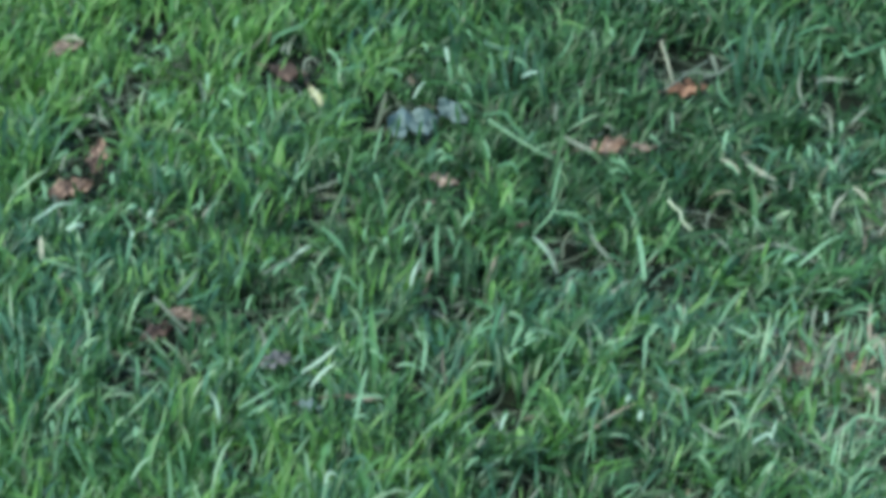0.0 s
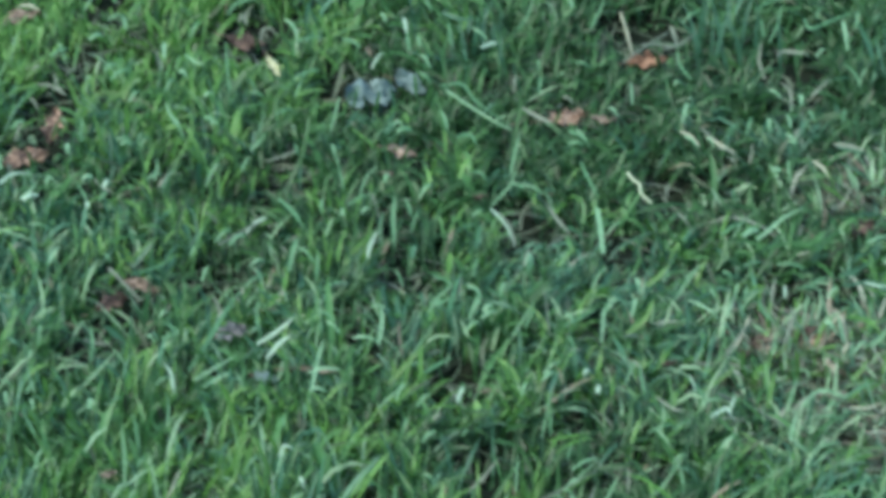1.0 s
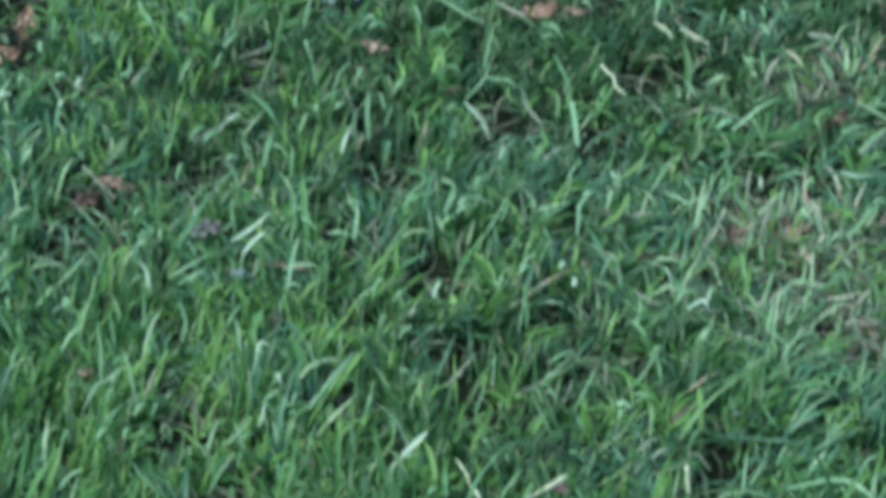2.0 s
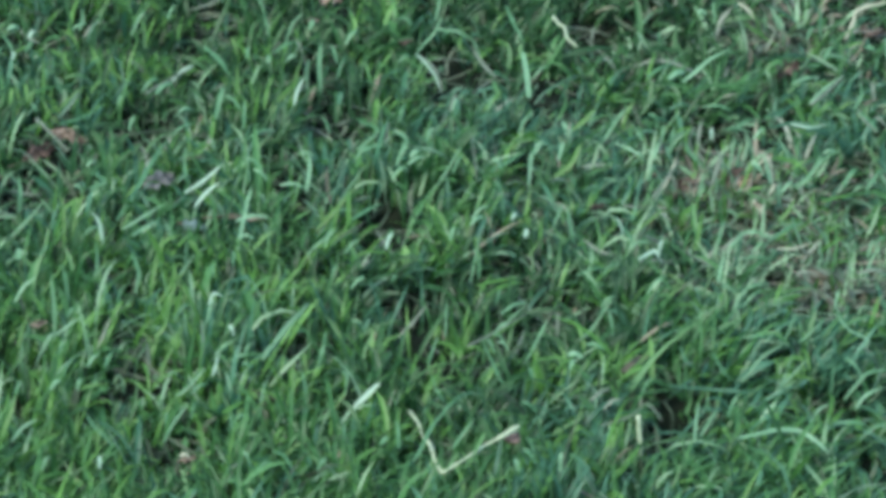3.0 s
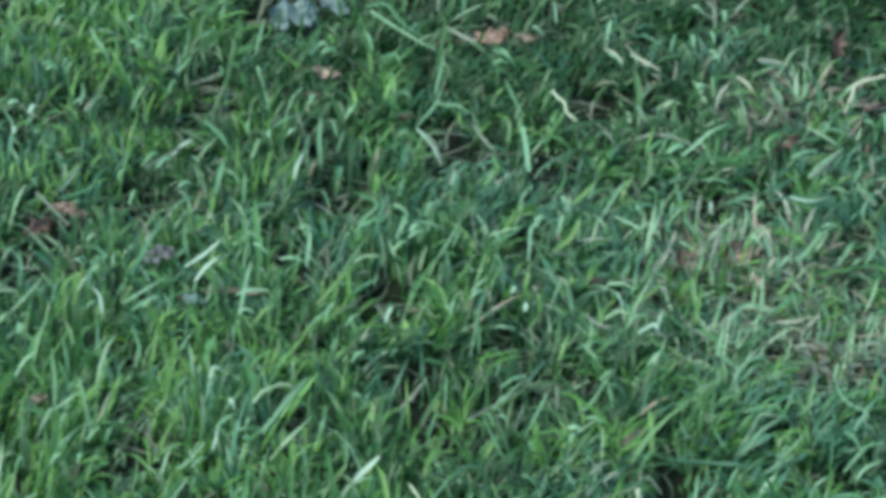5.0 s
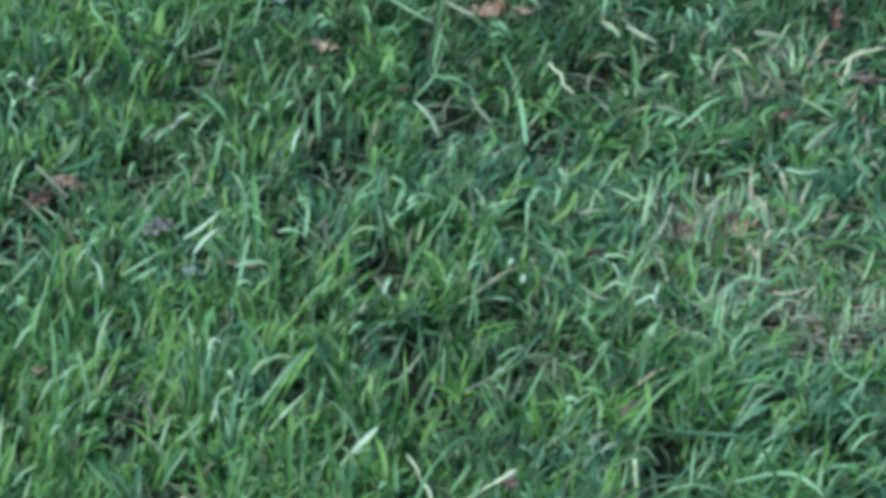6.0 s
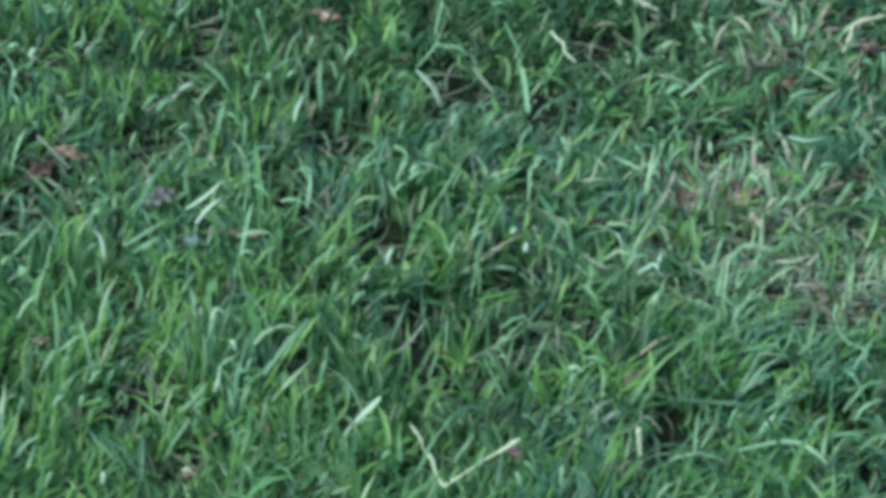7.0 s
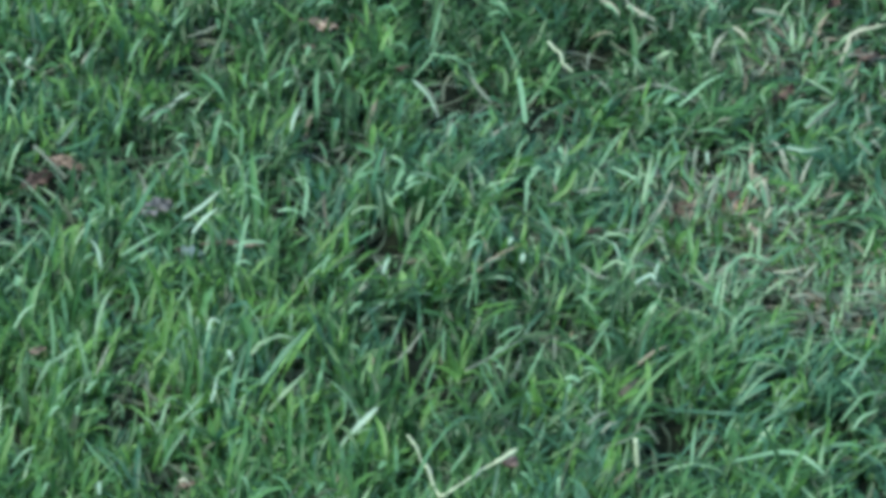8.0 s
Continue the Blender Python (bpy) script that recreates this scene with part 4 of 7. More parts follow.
grass_blade([(-0.136, 2.650, 0.012), (-0.140, 2.658, 0.023), (-0.150, 2.665, 0.031), (-0.154, 2.669, 0.036)], 0.0018, grass_soft, "pale green grass blade standing up in the lawn")
grass_blade([(-0.194, 2.654, 0.028), (-0.188, 2.657, 0.035), (-0.180, 2.659, 0.039)], 0.0018, grass_glint, "very pale green grass blade bowed over in the lawn, sky glint in its colour")
grass_blade([(-0.145, 2.622, 0.030), (-0.145, 2.625, 0.036)], 0.0024, grass_white_glint, "whitish green grass blade standing up in the lawn, sky glint in its colour")
grass_blade([(-0.112, 2.664, 0.021), (-0.107, 2.668, 0.030), (-0.099, 2.673, 0.039)], 0.0018, grass_soft, "pale green grass blade standing up in the lawn")
grass_blade([(-0.134, 2.688, 0.012), (-0.129, 2.697, 0.024), (-0.127, 2.707, 0.036)], 0.0018, grass_mid, "mid-green grass blade standing up in the lawn")
grass_blade([(-0.102, 2.625, 0.036), (-0.096, 2.624, 0.035)], 0.0018, straw_mat, "bleached straw-coloured blade lying over the lawn")
grass_blade([(-0.175, 2.671, 0.018), (-0.175, 2.679, 0.032)], 0.0015, grass_mid, "mid-green grass blade standing up in the lawn")
grass_blade([(-0.063, 2.757, 0.016), (-0.057, 2.761, 0.021), (-0.049, 2.768, 0.028), (-0.042, 2.774, 0.034), (-0.034, 2.780, 0.040)], 0.0021, grass_glint, "very pale green grass blade bowed over in the lawn, sky glint in its colour")
grass_blade([(-0.078, 2.764, 0.036), (-0.075, 2.761, 0.030)], 0.0025, grass_white_glint, "whitish green grass blade standing up in the lawn, sky glint in its colour")
grass_blade([(0.016, 2.778, 0.019), (0.023, 2.781, 0.025), (0.032, 2.786, 0.034)], 0.0018, grey_straw, "grey-green dry grass blade bowed over in the lawn")
grass_blade([(-0.010, 2.693, 0.023), (-0.002, 2.696, 0.030), (0.006, 2.699, 0.037)], 0.0030, grass_white_glint, "whitish green grass blade bowed over in the lawn, sky glint in its colour")
grass_blade([(-0.034, 2.702, 0.011), (-0.035, 2.710, 0.025), (-0.037, 2.716, 0.035)], 0.0018, grass_soft, "pale green grass blade standing up in the lawn")
grass_blade([(-0.025, 2.701, 0.010), (-0.019, 2.706, 0.017), (-0.013, 2.711, 0.025), (-0.015, 2.717, 0.034)], 0.0018, grass_yellow, "bright yellow-green grass blade standing up in the lawn")
grass_blade([(0.032, 2.687, 0.020), (0.033, 2.694, 0.033)], 0.0021, grass_mid, "mid-green grass blade standing up in the lawn")
grass_blade([(0.021, 2.648, 0.014), (0.028, 2.656, 0.021), (0.035, 2.666, 0.029), (0.044, 2.676, 0.038)], 0.0015, grass_soft, "pale green grass blade standing up in the lawn")
grass_blade([(-0.030, 2.650, 0.022), (-0.028, 2.657, 0.036)], 0.0030, grass_blue, "bluish green grass blade standing up in the lawn")
grass_blade([(-0.052, 2.624, 0.039), (-0.046, 2.623, 0.037), (-0.041, 2.619, 0.030)], 0.0015, grass_soft, "pale green grass blade bowed over in the lawn")
grass_blade([(0.033, 2.738, 0.025), (0.039, 2.745, 0.039)], 0.0015, grass_soft, "pale green grass blade standing up in the lawn")
grass_blade([(0.016, 2.691, 0.017), (0.012, 2.699, 0.032)], 0.0015, grass_mid, "mid-green grass blade standing up in the lawn")
grass_blade([(0.069, 2.760, 0.029), (0.077, 2.767, 0.031), (0.088, 2.774, 0.034)], 0.0015, grass_yellow, "bright yellow-green grass blade bowed over in the lawn")
grass_blade([(0.087, 2.754, 0.015), (0.094, 2.760, 0.027), (0.100, 2.766, 0.037)], 0.0018, grass_soft, "pale green grass blade standing up in the lawn")
grass_blade([(0.078, 2.732, 0.011), (0.073, 2.735, 0.017), (0.068, 2.741, 0.026), (0.063, 2.747, 0.035)], 0.0021, grass_soft, "pale green grass blade standing up in the lawn")
grass_blade([(0.106, 2.774, 0.022), (0.106, 2.780, 0.034)], 0.0022, grey_straw, "grey-green dry grass blade standing up in the lawn")
grass_blade([(0.118, 2.768, 0.022), (0.125, 2.771, 0.028), (0.133, 2.776, 0.038)], 0.0018, grass_soft, "pale green grass blade bowed over in the lawn")
grass_blade([(0.110, 2.722, 0.040), (0.118, 2.720, 0.039)], 0.0024, grass_glint, "very pale green grass blade lying over the lawn, sky glint in its colour")
grass_blade([(0.111, 2.717, 0.034), (0.114, 2.719, 0.038)], 0.0024, grass_glint, "very pale green grass blade standing up in the lawn, sky glint in its colour")
grass_blade([(0.138, 2.731, 0.019), (0.139, 2.735, 0.027), (0.141, 2.740, 0.035)], 0.0018, grass_yellow, "bright yellow-green grass blade standing up in the lawn")
grass_blade([(0.145, 2.737, 0.021), (0.150, 2.739, 0.024), (0.158, 2.743, 0.033)], 0.0021, grass_yellow, "bright yellow-green grass blade bowed over in the lawn")
grass_blade([(0.121, 2.689, 0.030), (0.133, 2.697, 0.033)], 0.0018, grey_straw, "grey-green dry grass blade lying over the thin grass")
grass_blade([(0.128, 2.677, 0.032), (0.137, 2.679, 0.037)], 0.0018, grey_straw, "grey-green dry grass blade lying over the thin grass")
grass_blade([(0.046, 2.650, 0.026), (0.051, 2.653, 0.032), (0.057, 2.656, 0.039)], 0.0018, grass_soft, "pale green grass blade bowed over in the lawn")
grass_blade([(0.043, 2.683, 0.031), (0.053, 2.691, 0.034), (0.062, 2.690, 0.034)], 0.0018, grass_blue, "bluish green grass blade bowed over in the lawn")
grass_blade([(0.102, 2.615, 0.031), (0.103, 2.619, 0.040)], 0.0021, grass_glint, "very pale green grass blade standing up in the lawn, sky glint in its colour")
grass_blade([(0.080, 2.616, 0.030), (0.078, 2.619, 0.036)], 0.0021, grass_glint, "very pale green grass blade standing up in the lawn, sky glint in its colour")
grass_blade([(0.160, 2.676, 0.025), (0.150, 2.681, 0.034)], 0.0012, grey_straw, "grey-green dry grass blade lying over the thin grass")
grass_blade([(0.126, 2.668, 0.027), (0.142, 2.674, 0.029), (0.151, 2.683, 0.032)], 0.0012, grey_straw, "grey-green dry grass blade bowed over in the thin grass")
grass_blade([(0.271, 2.769, 0.016), (0.278, 2.768, 0.016), (0.280, 2.771, 0.020), (0.271, 2.773, 0.024), (0.265, 2.776, 0.030), (0.263, 2.781, 0.037)], 0.0018, grass_glint, "very pale green grass blade standing up in the lawn, sky glint in its colour")
grass_blade([(0.165, 2.701, 0.032), (0.187, 2.699, 0.031), (0.203, 2.696, 0.031), (0.217, 2.697, 0.031)], 0.0021, grass_blue, "bluish green grass blade bowed over in the lawn")
grass_blade([(0.207, 2.724, 0.021), (0.217, 2.730, 0.032), (0.230, 2.733, 0.040)], 0.0021, grass_soft, "pale green grass blade bowed over in the lawn")
grass_blade([(0.224, 2.707, 0.024), (0.232, 2.711, 0.031), (0.241, 2.715, 0.040)], 0.0015, grass_soft, "pale green grass blade bowed over in the lawn")
grass_blade([(0.240, 2.756, 0.027), (0.245, 2.758, 0.030), (0.255, 2.762, 0.039)], 0.0015, grass_soft, "pale green grass blade bowed over in the lawn")
grass_blade([(0.262, 2.704, 0.021), (0.269, 2.707, 0.029), (0.275, 2.710, 0.034), (0.287, 2.711, 0.036)], 0.0021, grass_soft, "pale green grass blade bowed over in the lawn")
grass_blade([(0.267, 2.685, 0.027), (0.272, 2.688, 0.033), (0.282, 2.690, 0.037)], 0.0021, grass_glint, "very pale green grass blade bowed over in the lawn, sky glint in its colour")
grass_blade([(0.241, 2.672, 0.026), (0.245, 2.674, 0.032), (0.251, 2.676, 0.035)], 0.0015, grass_glint, "very pale green grass blade bowed over in the lawn, sky glint in its colour")
grass_blade([(0.200, 2.644, 0.033), (0.218, 2.648, 0.035), (0.232, 2.648, 0.035), (0.241, 2.641, 0.033), (0.248, 2.633, 0.030)], 0.0024, grass_glint, "very pale green grass blade bowed over in the lawn, sky glint in its colour")
grass_blade([(0.177, 2.661, 0.021), (0.178, 2.666, 0.031), (0.180, 2.670, 0.040)], 0.0021, grass_glint, "very pale green grass blade standing up in the lawn, sky glint in its colour")
grass_blade([(0.180, 2.665, 0.022), (0.184, 2.667, 0.027), (0.189, 2.671, 0.035)], 0.0027, grass_soft, "pale green grass blade standing up in the lawn")
grass_blade([(0.173, 2.737, 0.036), (0.176, 2.733, 0.029), (0.181, 2.731, 0.026)], 0.0018, grass_soft, "pale green grass blade standing up in the lawn")
grass_blade([(0.190, 2.725, 0.039), (0.195, 2.721, 0.031), (0.200, 2.718, 0.025)], 0.0015, grass_soft, "pale green grass blade standing up in the lawn")
grass_blade([(0.255, 2.709, 0.021), (0.257, 2.717, 0.036)], 0.0012, grass_soft, "pale green grass blade standing up in the lawn")
grass_blade([(0.253, 2.652, 0.037), (0.271, 2.650, 0.036)], 0.0018, grass_soft, "pale green grass blade lying over the lawn")
grass_blade([(0.267, 2.653, 0.027), (0.283, 2.657, 0.035)], 0.0018, grass_soft, "pale green grass blade lying over the lawn")
grass_blade([(0.208, 2.742, 0.038), (0.223, 2.741, 0.038)], 0.0015, grass_soft, "pale green grass blade lying over the lawn")
grass_blade([(0.230, 2.759, 0.022), (0.234, 2.762, 0.028), (0.239, 2.768, 0.039)], 0.0015, grass_soft, "pale green grass blade standing up in the lawn")
grass_blade([(0.162, 2.846, 0.036), (0.167, 2.842, 0.030)], 0.0015, grass_white_glint, "whitish green grass blade standing up in the lawn, sky glint in its colour")
grass_blade([(0.296, 3.143, 0.016), (0.301, 3.150, 0.025), (0.305, 3.155, 0.031), (0.325, 3.158, 0.035)], 0.0024, straw_mat, "bleached straw-coloured blade bowed over in the thin grass")
grass_blade([(0.230, 3.157, 0.035), (0.242, 3.149, 0.025)], 0.0020, straw_mat, "bleached straw-coloured blade lying over the thin grass")
grass_blade([(-0.276, 3.376, 0.033), (-0.269, 3.377, 0.033), (-0.262, 3.372, 0.032)], 0.0021, straw_mat, "bleached straw-coloured blade bowed over in the lawn")
grass_blade([(-0.177, 3.370, 0.019), (-0.173, 3.384, 0.033)], 0.0025, grass_yellow, "bright yellow-green grass blade standing up in the lawn")
grass_blade([(-0.178, 3.304, 0.031), (-0.178, 3.311, 0.039)], 0.0028, grass_glint, "very pale green grass blade standing up in the lawn, sky glint in its colour")
grass_blade([(-0.261, 3.283, 0.032), (-0.255, 3.286, 0.033)], 0.0017, grey_straw, "grey-green dry grass blade lying over the lawn")
grass_blade([(-0.256, 3.257, 0.035), (-0.247, 3.255, 0.035), (-0.237, 3.246, 0.033)], 0.0014, grey_straw, "grey-green dry grass blade bowed over in the lawn")
grass_blade([(-0.254, 3.233, 0.029), (-0.260, 3.238, 0.035)], 0.0014, grey_straw, "grey-green dry grass blade lying over the lawn")
grass_blade([(-0.239, 3.264, 0.024), (-0.244, 3.268, 0.028), (-0.247, 3.275, 0.036)], 0.0014, grey_straw, "grey-green dry grass blade standing up in the lawn")
grass_blade([(-0.224, 3.265, 0.019), (-0.228, 3.272, 0.026), (-0.219, 3.277, 0.032)], 0.0024, grass_yellow, "bright yellow-green grass blade standing up in the lawn")
grass_blade([(-0.167, 3.272, 0.038), (-0.161, 3.269, 0.034)], 0.0024, grass_glint, "very pale green grass blade lying over the lawn, sky glint in its colour")
grass_blade([(-0.165, 3.223, 0.025), (-0.170, 3.226, 0.029), (-0.174, 3.232, 0.036)], 0.0021, grass_glint, "very pale green grass blade standing up in the lawn, sky glint in its colour")
grass_blade([(-0.266, 3.196, 0.026), (-0.262, 3.204, 0.035)], 0.0017, grey_straw, "grey-green dry grass blade standing up in the lawn")
grass_blade([(-0.232, 3.171, 0.030), (-0.232, 3.175, 0.035)], 0.0027, grass_glint, "very pale green grass blade standing up in the lawn, sky glint in its colour")
grass_blade([(-0.140, 3.386, 0.023), (-0.135, 3.391, 0.028), (-0.122, 3.395, 0.032), (-0.114, 3.399, 0.036)], 0.0021, grass_soft, "pale green grass blade bowed over in the lawn")
grass_blade([(-0.132, 3.356, 0.032), (-0.128, 3.360, 0.036)], 0.0018, grey_straw, "grey-green dry grass blade lying over the lawn")
grass_blade([(-0.102, 3.354, 0.035), (-0.093, 3.348, 0.028)], 0.0018, grass_glint, "very pale green grass blade lying over the lawn, sky glint in its colour")
grass_blade([(-0.117, 3.341, 0.026), (-0.116, 3.346, 0.031), (-0.111, 3.347, 0.032), (-0.106, 3.343, 0.028)], 0.0018, grey_straw, "grey-green dry grass blade bowed over in the lawn")
grass_blade([(-0.134, 3.274, 0.015), (-0.137, 3.294, 0.027), (-0.139, 3.313, 0.039)], 0.0021, grass_soft, "pale green grass blade standing up in the lawn")
grass_blade([(-0.094, 3.272, 0.033), (-0.077, 3.280, 0.035)], 0.0017, grass_soft, "pale green grass blade lying over the lawn")
grass_blade([(-0.095, 3.322, 0.034), (-0.074, 3.328, 0.035)], 0.0017, grass_soft, "pale green grass blade lying over the lawn")
grass_blade([(-0.045, 3.293, 0.030), (-0.037, 3.301, 0.038)], 0.0017, grass_white_glint, "whitish green grass blade lying over the lawn, sky glint in its colour")
grass_blade([(-0.023, 3.344, 0.031), (-0.025, 3.352, 0.038)], 0.0025, grass_white_glint, "whitish green grass blade standing up in the lawn, sky glint in its colour")
grass_blade([(-0.070, 3.227, 0.016), (-0.068, 3.233, 0.024), (-0.064, 3.243, 0.035)], 0.0021, grass_soft, "pale green grass blade standing up in the lawn")
grass_blade([(-0.117, 3.213, 0.017), (-0.113, 3.221, 0.026), (-0.111, 3.229, 0.036)], 0.0017, grass_soft, "pale green grass blade standing up in the lawn")
grass_blade([(-0.066, 3.170, 0.030), (-0.068, 3.175, 0.036)], 0.0020, grass_glint, "very pale green grass blade standing up in the lawn, sky glint in its colour")
grass_blade([(-0.029, 3.197, 0.039), (-0.024, 3.195, 0.039)], 0.0017, grass_glint, "very pale green grass blade lying over the lawn, sky glint in its colour")
grass_blade([(-0.000, 3.372, 0.032), (0.009, 3.366, 0.031), (0.024, 3.364, 0.030)], 0.0032, grass_blue, "bluish green grass blade bowed over in the lawn")
grass_blade([(0.025, 3.310, 0.037), (0.031, 3.314, 0.038), (0.036, 3.315, 0.038)], 0.0025, grass_white_glint, "whitish green grass blade bowed over in the lawn, sky glint in its colour")
grass_blade([(0.046, 3.372, 0.015), (0.056, 3.383, 0.025), (0.060, 3.392, 0.035)], 0.0018, grass_soft, "pale green grass blade standing up in the lawn")
grass_blade([(0.083, 3.376, 0.039), (0.085, 3.373, 0.035)], 0.0021, grass_glint, "very pale green grass blade standing up in the lawn, sky glint in its colour")
grass_blade([(0.097, 3.370, 0.022), (0.101, 3.376, 0.028), (0.107, 3.385, 0.037)], 0.0021, grass_soft, "pale green grass blade standing up in the lawn")
grass_blade([(-0.000, 3.256, 0.036), (0.013, 3.257, 0.037), (0.023, 3.249, 0.028), (0.044, 3.239, 0.017)], 0.0021, grass_soft, "pale green grass blade bowed over in the lawn")
grass_blade([(0.044, 3.212, 0.012), (0.048, 3.226, 0.025), (0.050, 3.238, 0.036)], 0.0021, grass_mid, "mid-green grass blade standing up in the lawn")
grass_blade([(0.051, 3.228, 0.035), (0.061, 3.219, 0.033), (0.070, 3.214, 0.031)], 0.0024, grey_straw, "grey-green dry grass blade bowed over in the lawn")
grass_blade([(0.121, 3.253, 0.025), (0.120, 3.263, 0.036)], 0.0017, grass_glint, "very pale green grass blade standing up in the lawn, sky glint in its colour")
grass_blade([(0.105, 3.227, 0.036), (0.112, 3.223, 0.031)], 0.0017, grass_glint, "very pale green grass blade lying over the lawn, sky glint in its colour")
grass_blade([(0.077, 3.243, 0.035), (0.083, 3.241, 0.032)], 0.0017, grey_straw, "grey-green dry grass blade lying over the lawn")
grass_blade([(0.009, 3.187, 0.035), (0.018, 3.190, 0.035), (0.022, 3.180, 0.033)], 0.0024, grass_soft, "pale green grass blade bowed over in the lawn")
grass_blade([(0.046, 3.272, 0.024), (0.047, 3.280, 0.033)], 0.0017, grey_straw, "grey-green dry grass blade standing up in the lawn")
grass_blade([(0.189, 3.385, 0.013), (0.188, 3.395, 0.024), (0.187, 3.406, 0.035)], 0.0036, grass_blue, "bluish green grass blade standing up in the lawn")
grass_blade([(0.152, 3.343, 0.024), (0.148, 3.351, 0.033)], 0.0025, grey_straw, "grey-green dry grass blade standing up in the thin grass")
grass_blade([(0.142, 3.324, 0.030), (0.153, 3.329, 0.031), (0.165, 3.341, 0.034)], 0.0021, grey_straw, "grey-green dry grass blade bowed over in the thin grass")
grass_blade([(0.160, 3.294, 0.023), (0.152, 3.301, 0.031), (0.151, 3.309, 0.039)], 0.0017, grass_soft, "pale green grass blade standing up in the lawn")
grass_blade([(0.204, 3.377, 0.033), (0.216, 3.387, 0.035), (0.230, 3.391, 0.036)], 0.0018, grass_soft, "pale green grass blade bowed over in the lawn")
grass_blade([(0.213, 3.357, 0.019), (0.219, 3.367, 0.029), (0.221, 3.375, 0.038)], 0.0021, grass_soft, "pale green grass blade standing up in the lawn")
grass_blade([(0.235, 3.360, 0.035), (0.239, 3.350, 0.033), (0.255, 3.359, 0.035), (0.269, 3.368, 0.037)], 0.0021, grass_soft, "pale green grass blade bowed over in the lawn")
grass_blade([(0.263, 3.342, 0.021), (0.262, 3.349, 0.028), (0.260, 3.357, 0.036)], 0.0029, grass_glint, "very pale green grass blade standing up in the lawn, sky glint in its colour")
grass_blade([(0.240, 3.308, 0.033), (0.247, 3.311, 0.037)], 0.0017, grass_glint, "very pale green grass blade lying over the lawn, sky glint in its colour")
grass_blade([(0.215, 3.306, 0.034), (0.220, 3.311, 0.035), (0.234, 3.308, 0.035)], 0.0021, grey_straw, "grey-green dry grass blade bowed over in the thin grass")
grass_blade([(0.208, 3.307, 0.017), (0.204, 3.315, 0.026), (0.206, 3.324, 0.036)], 0.0021, grey_straw, "grey-green dry grass blade standing up in the thin grass")
grass_blade([(0.222, 3.254, 0.023), (0.221, 3.261, 0.031), (0.215, 3.266, 0.036)], 0.0021, grey_straw, "grey-green dry grass blade standing up in the thin grass")
grass_blade([(0.227, 3.241, 0.032), (0.227, 3.245, 0.037)], 0.0028, grass_glint, "very pale green grass blade standing up in the lawn, sky glint in its colour")
grass_blade([(0.235, 3.266, 0.025), (0.239, 3.269, 0.028), (0.247, 3.274, 0.034)], 0.0021, grey_straw, "grey-green dry grass blade bowed over in the thin grass")
grass_blade([(0.267, 3.281, 0.024), (0.264, 3.288, 0.031), (0.256, 3.292, 0.036)], 0.0017, grass_soft, "pale green grass blade standing up in the lawn")
grass_blade([(0.206, 3.210, 0.029), (0.205, 3.216, 0.035)], 0.0024, grass_glint, "very pale green grass blade standing up in the lawn, sky glint in its colour")
grass_blade([(0.219, 3.207, 0.033), (0.216, 3.213, 0.039)], 0.0021, grass_glint, "very pale green grass blade standing up in the lawn, sky glint in its colour")
grass_blade([(0.215, 3.191, 0.036), (0.221, 3.187, 0.031)], 0.0017, grass_glint, "very pale green grass blade lying over the lawn, sky glint in its colour")
grass_blade([(0.152, 3.227, 0.026), (0.155, 3.235, 0.036)], 0.0024, grass_glint, "very pale green grass blade standing up in the lawn, sky glint in its colour")
grass_blade([(0.149, 3.196, 0.035), (0.155, 3.195, 0.033), (0.161, 3.190, 0.028)], 0.0020, straw_mat, "bleached straw-coloured blade bowed over in the thin grass")
grass_blade([(0.165, 3.187, 0.036), (0.174, 3.180, 0.034), (0.183, 3.174, 0.032)], 0.0020, straw_mat, "bleached straw-coloured blade bowed over in the thin grass")
grass_blade([(0.244, 3.182, 0.034), (0.253, 3.180, 0.034), (0.264, 3.176, 0.033)], 0.0024, grey_straw, "grey-green dry grass blade bowed over in the thin grass")
grass_blade([(-0.272, 3.154, 0.027), (-0.275, 3.162, 0.037)], 0.0020, grass_glint, "very pale green grass blade standing up in the lawn, sky glint in its colour")
grass_blade([(-0.278, 3.116, 0.032), (-0.270, 3.124, 0.034), (-0.263, 3.131, 0.036), (-0.252, 3.133, 0.036)], 0.0020, grass_white_glint, "whitish green grass blade bowed over in the lawn, sky glint in its colour")
grass_blade([(-0.258, 3.115, 0.027), (-0.252, 3.118, 0.031), (-0.247, 3.123, 0.036)], 0.0020, grass_glint, "very pale green grass blade bowed over in the lawn, sky glint in its colour")
grass_blade([(-0.255, 3.101, 0.034), (-0.245, 3.105, 0.035)], 0.0027, grass_white_glint, "whitish green grass blade lying over the lawn, sky glint in its colour")
grass_blade([(-0.270, 3.081, 0.024), (-0.271, 3.089, 0.036)], 0.0034, straw_mat, "bleached straw-coloured blade standing up in the lawn")
grass_blade([(-0.269, 3.061, 0.035), (-0.258, 3.057, 0.034), (-0.242, 3.049, 0.032)], 0.0016, grass_soft, "pale green grass blade bowed over in the lawn")
grass_blade([(-0.257, 3.037, 0.034), (-0.250, 3.040, 0.035)], 0.0016, grey_straw, "grey-green dry grass blade lying over the lawn")
grass_blade([(-0.234, 3.025, 0.031), (-0.228, 3.030, 0.039)], 0.0023, grass_glint, "very pale green grass blade standing up in the lawn, sky glint in its colour")
grass_blade([(-0.234, 2.883, 0.023), (-0.236, 2.886, 0.028), (-0.238, 2.890, 0.035)], 0.0019, grass_glint, "very pale green grass blade standing up in the lawn, sky glint in its colour")
